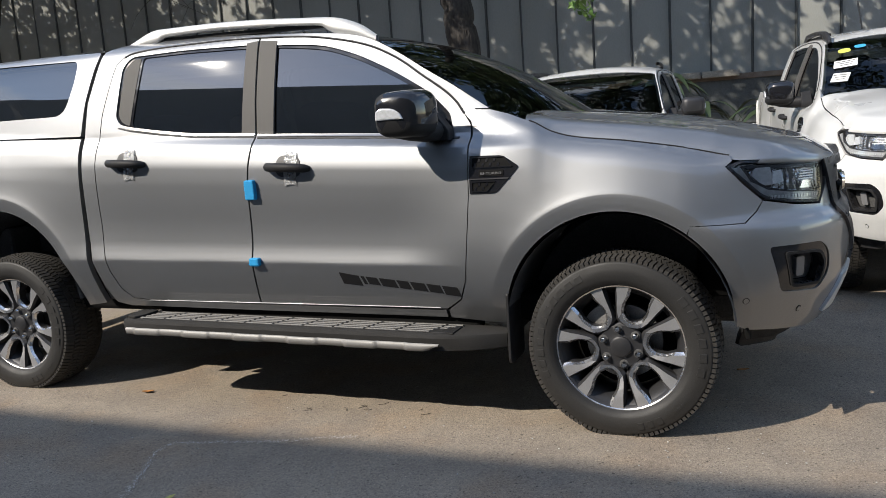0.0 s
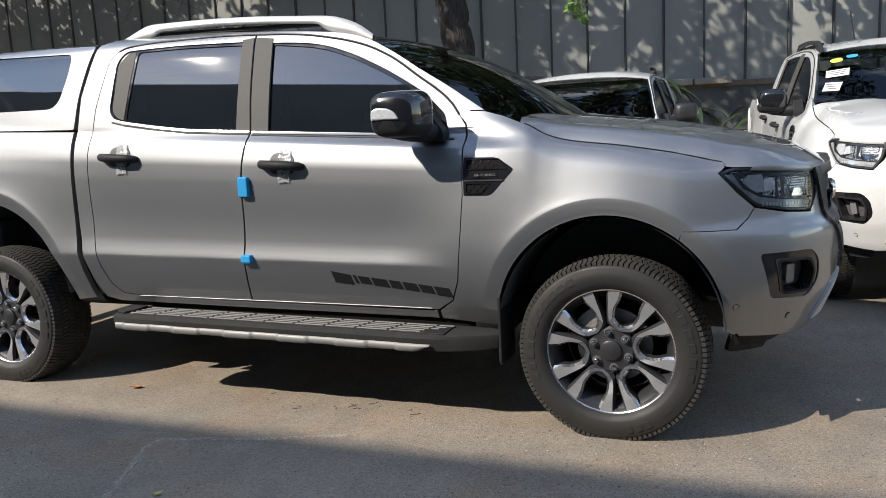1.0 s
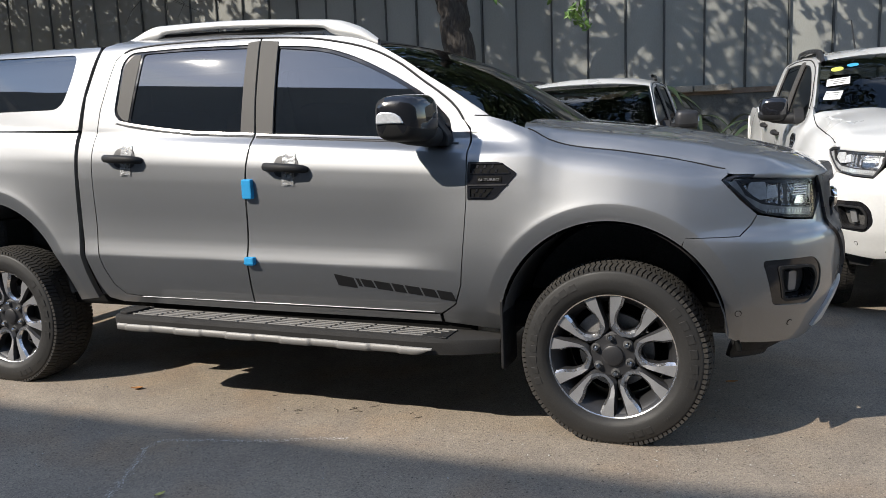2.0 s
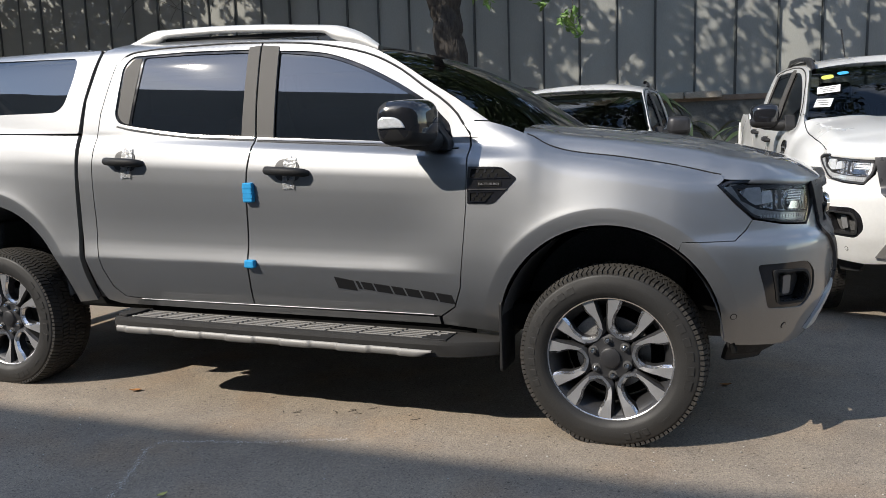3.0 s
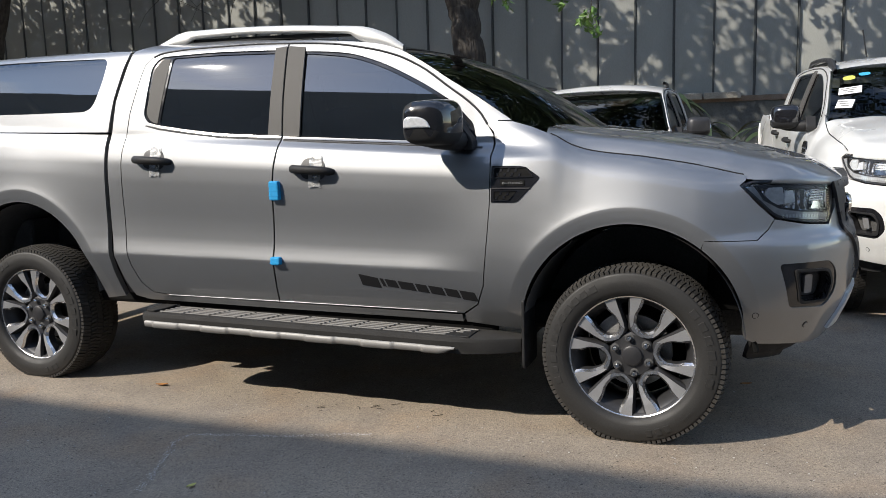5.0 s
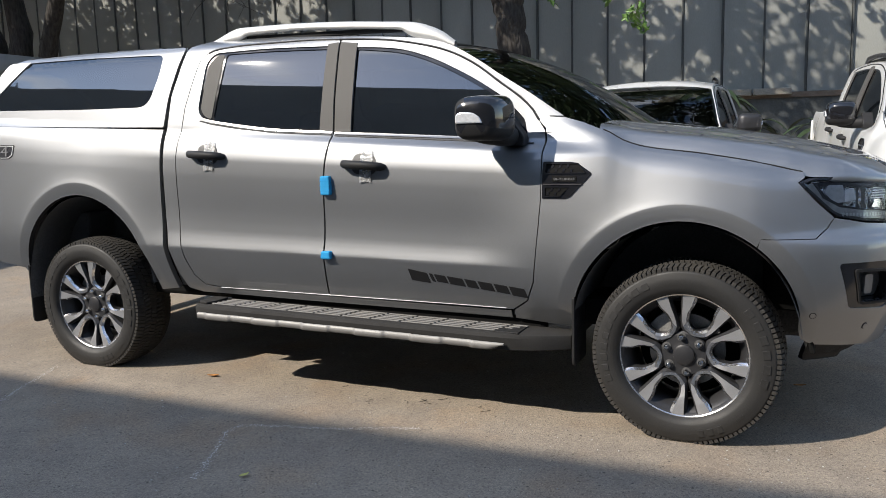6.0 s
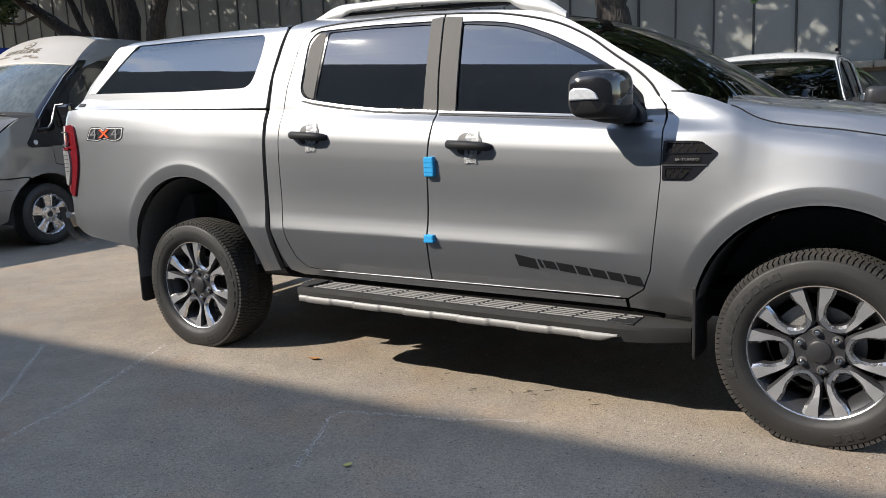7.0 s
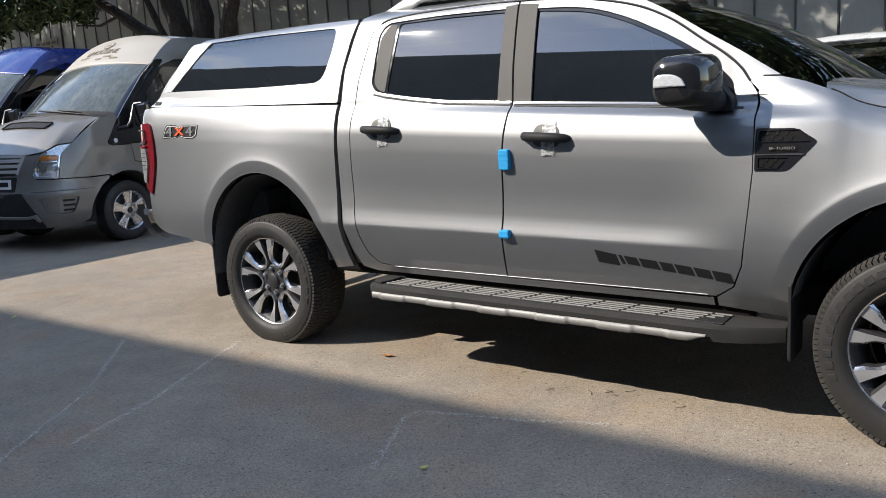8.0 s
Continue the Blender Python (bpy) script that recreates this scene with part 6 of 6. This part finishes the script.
    part("roof", loft([[(x, a * .745, 2.39 - .055 * a * a - .03 * abs(a) ** 5) for a in np.linspace(-1, 1, 13)] for x in (-1.055, -2.0, -3.2, -4.4)], name="roof"), paint if lettered else cap, van)
    part("rear", box((.05, 1.8, 1.9), (-4.4, 0, 1.30), .02), paint, van)
    for side in (-1, 1):
        rows = []
        for v in np.linspace(-.03, 1, 12):
            q = van_screen(side * 1.0, v)
            e = V(float(q[0]) - .075, float(q[2]) - .035) * (1, -side, 1)
            rows.append([q + (.006, -side * .05, .008), q + (.008, side * .004, .004), (q + e) / 2 + (.012, side * .022, .012), e + (0, side * .004, 0)])
        part("pillar", loft(rows, name="pillar"), GLOSS, van)
        rows = []
        for v in np.linspace(0, 1, 8):
            q = van_cap(side * 1.0, v)
            rows.append([q, q + (-.03, side * .022, -.012), (q[0] - .07, side * (.845 - .03 * v), q[2] - .05 - .02 * v), (q[0] - .12, side * .862, 1.97 + .16 * v)])
        rows += [[(x, side * .745, 2.305), (x, side * .775, 2.29), (x, side * .82, 2.22), (x, side * .855, 2.06)] for x in (-1.6, -4.4)]
        part("cap_side", loft(rows, name="cap_side"), paint if lettered else cap, van)
        arm = part("mirror_arm", tube([(.02, side * .95, 1.27), (-.02, side * 1.05, 1.28), (-.07, side * 1.05, 1.33), (-.12, side * 1.05, 1.46), (-.145, side * 1.05, 1.52), (-.16, side * 1.16, 1.525)], .013, 6), LAMP_DARK, van)
        part("door_mirror", box((.11, .22, .27), (-.20, side * 1.13, 1.40), .035), GLOSS, arm, "black door mirror")
        part("repeater", lathe([(0, -.010), (.022, -.008), (.028, 0), (.028, .012)], 16), PALE_LENS, van).matrix_basis = pose(.088, side * .966, 1.13, 0, 0, 180 if side > 0 else 0)
        van_wheel(van, (0, side * .85, .342), side)
        van_wheel(van, (-3.30, side * .85, .342), side)
        rows = [[(.45 * math.cos(a), side * y, .36 + .43 * math.sin(a)) for y in (.955, .6)] for a in np.linspace(-.2, math.pi + .2, 20)]
        part("wheel_well", loft(rows, name="wheel_well"), LINER, van)
    for a0, a1 in ((-.93, -.10), (-.22, .72)):
        blade = [tuple(van_screen(a, w) + (.012, 0, .016)) for a, w in zip(np.linspace(a0, a1, 8), np.linspace(.055, -.035, 8))]
        wiper = part("wiper", tube(blade, .009, 6), PLASTIC, van)
        part("wiper_arm", tube([tuple(van_screen(a1 + .12, -.07)), tuple(van_screen(a1 - .1, -.01) + (.02, 0, .03)), tuple(van_screen((a0 + a1) / 2, .02) + (.014, 0, .03))], .010, 6), PLASTIC, wiper)
    part("floor_pan", box((4.9, 1.5, .2), (-2.0, 0, .42)), LINER, van)
    part("dashboard", box((.5, 1.5, .3), (-.15, 0, 1.25), .08), CABIN, van)
    part("seat", box((.2, .5, .8), (-1.1, .4, 1.3), .06), CABIN, van)
    part("seat", box((.2, .5, .8), (-1.1, -.4, 1.3), .06), CABIN, van)
    part("cabin_back", box((.05, 1.5, 1.5), (-1.5, 0, 1.4)), CABIN, van)
    if lettered:
        part("paper_label", sheet("paper_label", van_screen, [(-.95, .93), (-.80, .95), (-.72, .78), (-.92, .76)], (), inset=-.003, depth=.002, gap=(.1, .1)), FADED, van, "faded paper label")

        def onto_cap(ob, a0, v0):
            """Flat work bent onto the cap: each corner moved to the curved surface."""
            for w in ob.data.vertices:
                a, v = a0 + w.co.x / .80, v0 + w.co.y / .62
                q, e = van_cap(a, v), 1e-3
                up = np.cross(van_cap(a + e, v) - q, van_cap(a, v + e) - q)
                w.co = Vector(q + up / np.linalg.norm(up) * (.004 + w.co.z))
            ob.matrix_basis = Matrix()
        onto_cap(letters("LIMOUSINE", .120, SIGN, roof, Matrix(), thick=.0015), -.09, .335)
        ring = part("emblem", prism([(.085 * math.cos(k * .524), .075 * math.sin(k * .524)) for k in range(12)], 0, .002, plane="xy"), SIGN, roof)
        onto_cap(ring, -.075, .545)
        disc = part("emblem_centre", prism([(.065 * math.cos(k * .524), .055 * math.sin(k * .524)) for k in range(12)], .002, .003, plane="xy"), cap, roof)
        onto_cap(disc, -.075, .545)
        onto_cap(part("printed_line", prism([(-.05, -.02), (.05, -.02), (.02, .02), (-.02, .02)], .003, .004, plane="xy"), SIGN, roof), -.075, .545)
        for a, v, w in ((-.42, .215, .20), (.14, .19, .13), (.30, .14, .12), (-.02, .13, .10)):
            bar = part("printed_line", prism([(-w / 2, -.012), (w / 2, -.012), (w / 2, .012), (-w / 2, .012)], 0, .002, plane="xy"), SIGN, roof)
            onto_cap(bar, a, v)
    return van


FADED = material("faded_paper", (0.40, 0.42, 0.32), 0.7, 0.0, 0.05, 90)
SIGN = material("worn_sign_letters", (0.20, 0.17, 0.12), 0.6, 0.2, 0.3, 60)
CHAMPAGNE = material("champagne_paint", (0.197, 0.187, 0.173), 0.42, 0.4, 0.06, 600, 0.2, 2, (0.34, 0.31, 0.27), coat=0.6)
BLUE_PAINT = material("blue_paint", (0.012, 0.030, 0.20), 0.25, 0.1, 0.04, 200, 0.2, 1.5, (0.02, 0.04, 0.16), coat=0.8)
# The van's champagne paint again, with the sunlight on the cap in its colour.
LIT_CHAMPAGNE = material("sun_bleached_cap", (0.40, 0.37, 0.325), 0.5, 0.1, 0.04, 150, 0.3, 2, (0.34, 0.31, 0.27), coat=0.2)
DUSTY = material("dusty_windscreen", (0.070, 0.080, 0.072), 0.16, 0.0, 0.22, 18, 0.45, 4, (0.15, 0.165, 0.15), coat=0.5, stretch=(1, 1.6, 0.4))
van_a = build_van("champagne high-roof van with faded lettering on its roof cap", CHAMPAGNE, LIT_CHAMPAGNE, True)
van_a.matrix_basis = pose(-5.6955, 1.242, 0.02, 0, 0, -84)
van_b = build_van("blue high-roof van parked beside another van", BLUE_PAINT, BLUE_PAINT, False)
van_b.matrix_basis = pose(-8.0, 0.95, 0.02, 0, 0, -84) @ Matrix.Diagonal((1, 1, 1.025, 1))

# ---- trees, plants and litter ----
BARK = material("dark_bark", (0.036, 0.031, 0.027), 0.9, 0.0, 0.5, 22, 0.6, 6, (0.030, 0.026, 0.022), 0.6, stretch=(1, 1, 0.3))
LEAF = material("tree_leaves", (0.034, 0.062, 0.018), 0.55, 0.0, 0.3, 6, 0.6, 1.2, (0.060, 0.085, 0.024))
LEAF_LIGHT = material("young_leaves", (0.10, 0.19, 0.04), 0.5, 0.0, 0.2, 6)
STRAP = material("strap_leaves", (0.030, 0.052, 0.024), 0.45, 0.0, 0.25, 12, 0.4, 4, (0.055, 0.070, 0.030))


def leaf_mesh(name, clumps, seed, size=(0.10, 0.045)):
    """Leaves scattered through clumps of (centre, radii, number)."""
    g = np.random.RandomState(seed)
    verts, faces = [], []
    for centre, radii, number in clumps:
        p = g.normal(size=(number, 3))
        p = p / np.linalg.norm(p, axis=1)[:, None] * g.uniform(0.25, 1, (number, 1)) ** 0.6 * radii + centre
        for c in p:
            a, b = g.normal(size=3), g.normal(size=3)
            a /= np.linalg.norm(a)
            b -= a * (a @ b)
            b /= np.linalg.norm(b)
            l, w = size[0] * g.uniform(0.7, 1.4), size[1] * g.uniform(0.7, 1.4)
            s = len(verts)
            n = np.cross(a, b) * w * 0.4
            verts += [c - a * l, c + b * w + n, c + a * l, c - b * w + n]
            faces += [(s, s + 1, s + 2), (s, s + 2, s + 3)]
    return mesh_of(name, verts, faces, flat=True)


def tree(label, stems, clumps, seed, leaf=(0.10, 0.045)):
    root = thing("tree", label, "tree", "trees along the wall")
    trunk = None
    for path, r0, r1 in stems:
        pts = []
        for i in range(len(path) - 1):
            for k in range(6):
                t = k / 6
                pts.append(Vector(path[i]).lerp(Vector(path[i + 1]), t) + Vector((0.03 * math.sin(7 * t + i + r0 * 90), 0.03 * math.cos(5 * t + i), 0)) * r0 * 3)
        pts.append(Vector(path[-1]))
        radii = [r0 + (r1 - r0) * i / (len(pts) - 1) + r0 * 0.05 * math.sin(i * 2.3) for i in range(len(pts))]
        if trunk is None:
            trunk = part("trunk", tube(pts, radii, 12), BARK, root)
        else:
            part("limb", tube(pts, radii, 8), BARK, root)
    tagged(part("crown", leaf_mesh("crown", clumps, seed, leaf), LEAF, root, "dark green leaves"), kind="stuff")
    return root


def crown_clumps(seed, x0, x1, y0, y1, z0, z1, number, leaves, r=(0.5, 1.0)):
    g = random.Random(seed)
    return [((g.uniform(x0, x1), g.uniform(y0, y1), g.uniform(z0, z1)), (g.uniform(*r), g.uniform(*r), g.uniform(*r) * 0.7), leaves) for _ in range(number)]


tree("broad dark tree before the sheet-metal wall", [
    ([(-1.15, 10.0, -0.1), (-1.22, 10.0, 1.5), (-1.30, 10.0, 2.9), (-1.42, 10.0, 3.6)], 0.30, 0.26),
    ([(-1.42, 10.0, 3.4), (-1.9, 9.8, 4.6), (-2.8, 9.4, 6.2), (-3.6, 9.0, 7.4)], 0.20, 0.08),
    ([(-1.38, 10.0, 3.4), (-0.9, 9.9, 4.6), (0.2, 9.6, 6.4), (0.9, 9.2, 7.6)], 0.20, 0.08),
    ([(0.0, 9.7, 6.0), (1.6, 9.4, 6.8), (3.2, 9.2, 7.2)], 0.09, 0.03),
    ([(-2.6, 9.5, 5.9), (-4.4, 9.3, 6.8), (-6.2, 9.0, 7.2)], 0.09, 0.03),
], crown_clumps(3, -13.0, -4.6, 4.6, 9.6, 6.2, 10.4, 125, 120, (0.6, 1.2)) + crown_clumps(8, -4.6, 2.0, 5.0, 9.6, 6.4, 10.4, 34, 110, (0.5, 1.0)) + crown_clumps(18, 1.2, 6.4, 5.4, 9.4, 6.4, 9.6, 34, 110, (0.5, 1.0)), 11, (0.13, 0.06))
tree("cluster of leaning dark trunks behind the vans", [
    ([(-13.2, 9.0, -0.1), (-13.4, 9.0, 2.0), (-13.7, 9.0, 3.6), (-14.2, 9.0, 5.2)], 0.34, 0.22),
    ([(-13.5, 9.0, 2.6), (-14.8, 9.0, 3.5), (-16.6, 8.9, 4.5), (-18.6, 8.8, 5.4)], 0.24, 0.08),
    ([(-12.6, 9.2, -0.1), (-12.3, 9.1, 2.6), (-11.6, 9.0, 4.2), (-10.8, 8.9, 6.0)], 0.26, 0.14),
    ([(-13.0, 9.1, 2.4), (-12.9, 9.1, 3.8), (-13.0, 9.0, 6.0)], 0.30, 0.18),
    ([(-14.2, 9.0, 3.2), (-15.0, 8.9, 4.8), (-15.4, 8.8, 6.5)], 0.10, 0.03),
    ([(-16.0, 8.9, 4.2), (-16.8, 8.8, 4.0), (-17.8, 8.7, 4.1)], 0.05, 0.015),
], crown_clumps(5, -36.0, -13.0, 4.6, 10.0, 5.4, 10.6, 460, 120, (0.6, 1.2)) + crown_clumps(9, -22, -15.5, 7.6, 8.8, 4.2, 5.0, 22, 130, (0.35, 0.6)), 12, (0.12, 0.055))
# Two trees out of view, added to darken reflections and the low sky.
for x0, seed in ((6.5, 31), (-6.0, 32)):
    tree("tall leafy tree behind the sheet-metal wall", [
        ([(x0, 14.5, -0.1), (x0 + 0.1, 14.5, 3.0), (x0 - 0.2, 14.4, 6.5), (x0, 14.3, 9.0)], 0.32, 0.16),
        ([(x0 - 0.1, 14.5, 5.0), (x0 + 1.8, 14.4, 7.4), (x0 + 3.6, 14.2, 9.2)], 0.16, 0.05),
        ([(x0 - 0.1, 14.5, 5.6), (x0 - 1.8, 14.4, 7.6), (x0 - 3.4, 14.2, 9.4)], 0.16, 0.05),
    ], crown_clumps(seed, x0 - 6.4, x0 + 6.4, 12.9, 16.6, 6.4, 12.5, 140, 110, (0.8, 1.5)), seed, (0.17, 0.08))
# bare twigs before the wall
twigs = thing("bare_twigs", "thin bare twigs hanging before the wall", "twigs", kind="stuff")
g = random.Random(21)
bm = bmesh.new()
for k in range(9):
    p = Vector((-7.6 + g.uniform(-1.2, 1.0), 10.2, 5.0))
    path = [p.copy()]
    for i in range(6):
        p += Vector((g.uniform(-0.30, 0.42), g.uniform(-0.1, 0.1), -g.uniform(0.08, 0.30)))
        path.append(p.copy())
    tube(path, [0.012 - 0.0016 * i for i in range(7)], 5, bm)
part("twig", bm, BARK, twigs)

# a hanging sprig, and leaf ends in the sun, their sunlit tone in the colour
for at, n, seed in (((1.08, 9.0, 2.98), 46, 2), ((0.55, 9.0, 3.42), 24, 6), ((2.15, 9.0, 3.60), 26, 7), ((2.52, 9.0, 3.62), 30, 8), ((2.85, 9.0, 3.60), 24, 9), ((-0.35, 9.0, 3.50), 22, 10)):
    sprig = thing("leaf_sprig", "fresh green leaf sprig hanging from the tree", "leaves", "hanging sprigs")
    part("twig", tube([(at[0], at[1], at[2] + 0.9), (at[0] + 0.05, at[1], at[2] + 0.3), at], [0.012, 0.008, 0.004], 5), BARK, sprig)
    tagged(part("leaves", leaf_mesh("leaves", [((at[0], at[1], at[2] + 0.05), (0.22, 0.18, 0.20), n), ((at[0] + 0.1, at[1], at[2] - 0.12), (0.10, 0.1, 0.12), n // 3)], seed, (0.075, 0.028)), LEAF_LIGHT, sprig), kind="stuff")


def strap_plant(at, height, seed, spread=0.55):
    """A rosette of long bent leaves on a short stem."""
    g = random.Random(seed)
    plant = thing("strap_leaf_plant", "strap-leaved plant at the foot of the wall", "plant", "plants at the wall")
    part("stem", tube([(at[0], at[1], GROUND), (at[0] + 0.05, at[1], height * 0.6), (at[0], at[1], height)], [0.04, 0.03, 0.02], 7), BARK, plant)
    for k in range(17):
        a = k * 2.4 + g.uniform(-0.3, 0.3)
        reach, rise = spread * g.uniform(0.7, 1.2), g.uniform(0.1, 0.55)
        rows = []
        for i in range(8):
            t = i / 7
            w = 0.085 * math.sin(math.pi * (0.12 + 0.88 * t) ** 0.8) + 0.004
            c = Vector((at[0] + math.cos(a) * reach * t, at[1] + math.sin(a) * reach * t, height - 0.1 * k / 17 + rise * 1.6 * t - (rise * 1.5 + 0.25) * t * t))
            side = Vector((-math.sin(a), math.cos(a), 0)) * w
            rows.append([c - side, c + Vector((0, 0, -0.012)), c + side])
        part("leaf", loft(rows, name="leaf"), STRAP, plant)
    return plant


strap_plant((2.05, 10.6), 1.75, 3, 0.75)
strap_plant((2.65, 10.8), 1.25, 4, 0.7)
strap_plant((3.85, 10.4), 1.2, 5, 0.7)
strap_plant((4.25, 10.9), 0.9, 6, 0.6)

# litter on the asphalt
for name, x, y, mat, s, turn, words in (("fallen_leaf", 0.796, -0.809, DOT_BROWN, 0.028, 20, "curled brown leaf on the asphalt"), ("fallen_leaf", 1.766, -1.775, DOT_YELLOW, 0.018, 70, "small yellow leaf on the asphalt"),
                                        ("fallen_leaf", 3.386, -0.677, DOT_YELLOW, 0.018, 10, "small yellow leaf on the asphalt"), ("fallen_leaf", -2.206, -1.268, DOT_YELLOW, 0.025, 130, "small yellow leaf on the asphalt"),
                                        ("fallen_leaf", 3.642, 0.029, DOT_BROWN, 0.025, 200, "curled brown leaf on the asphalt")):
    rows = [[(s * (t - 0.5) * 2.4, s * w * math.sin(math.pi * t), 0.006 + s * 0.5 * (t - 0.5) ** 2 + s * 0.25 * abs(w)) for w in (-0.6, 0, 0.6)] for t in np.linspace(0.02, 0.98, 7)]
    part(name, loft(rows, name=name), mat).matrix_basis = pose(x, y, GROUND, 0, 0, turn)
    tagged(bpy.context.scene.collection.objects[-1], words, "leaf", "fallen leaves")
g = random.Random(33)
for k in range(11):
    x, y = g.uniform(1.5, 2.4), g.uniform(-0.95, -0.72)
    l, a = g.uniform(0.01, 0.035), g.uniform(0, 3.1)
    straw = part("straw", tube([(x, y, GROUND + 0.003), (x + l * math.cos(a), y + l * math.sin(a), GROUND + 0.004), (x + 1.7 * l * math.cos(a + 0.3), y + 1.7 * l * math.sin(a + 0.3), GROUND + 0.003)], 0.0012, 5), BARK)
    tagged(straw, "short dry stalk on the asphalt", "litter", "dry stalks")

# pale scuff lines on the asphalt, as broken flakes
scuffs = thing("scuff_marks", "pale scuff lines scraped into the asphalt", "marks", kind="stuff")
g = random.Random(14)
verts, faces = [], []
for points, wide in (([(1.6, -1.87), (1.55, -1.73), (1.47, -1.56), (1.4, -1.44), (1.41, -1.35), (1.57, -1.3), (1.86, -1.23), (2.07, -1.14), (2.18, -1.11)], 0.007), ([(-0.20, -0.96), (0.02, -1.43), (0.20, -1.80), (0.35, -2.3)], 0.008), ([(-0.9, -1.25), (-0.2, -1.9), (0.3, -2.6)], 0.006)):
    for (x0, y0), (x1, y1) in zip(points, points[1:]):
        n = int(math.hypot(x1 - x0, y1 - y0) / 0.0013)
        for k in range(n):
            if g.random() < 0.8:
                t = (k + g.random()) / n
                x, y = x0 + (x1 - x0) * t + g.gauss(0, wide * 1.3), y0 + (y1 - y0) * t + g.gauss(0, wide * 1.3)
                r, a = g.uniform(0.0014, 0.0040), g.uniform(0, 6.3)
                s = len(verts)
                verts += [(x + r * g.uniform(0.5, 1) * math.cos(a + b), y + r * g.uniform(0.5, 1) * math.sin(a + b), GROUND + 0.0035) for b in (0, 1.3, 2.7, 4.2, 5.2)]
                faces.append(tuple(range(s, s + 5)))
tagged(part("flake", mesh_of("flake", verts, faces, flat=True), CHALK, scuffs), kind="stuff")
# small loose stones
stones = thing("loose_grit", "small loose stones scattered on the asphalt", "grit", kind="stuff")
bm = bmesh.new()
for k in range(420):
    r = g.uniform(0.002, 0.005)
    bmesh.ops.create_icosphere(bm, subdivisions=1, radius=r, matrix=Matrix.Translation((g.uniform(-1.5, 4.5), g.uniform(-2.4, 0.0), GROUND + r * 0.5)) @ Matrix.Diagonal((1, g.uniform(0.6, 1.0), 0.6, 1)))
tagged(part("stone", bm, GRIT, stones), kind="stuff")
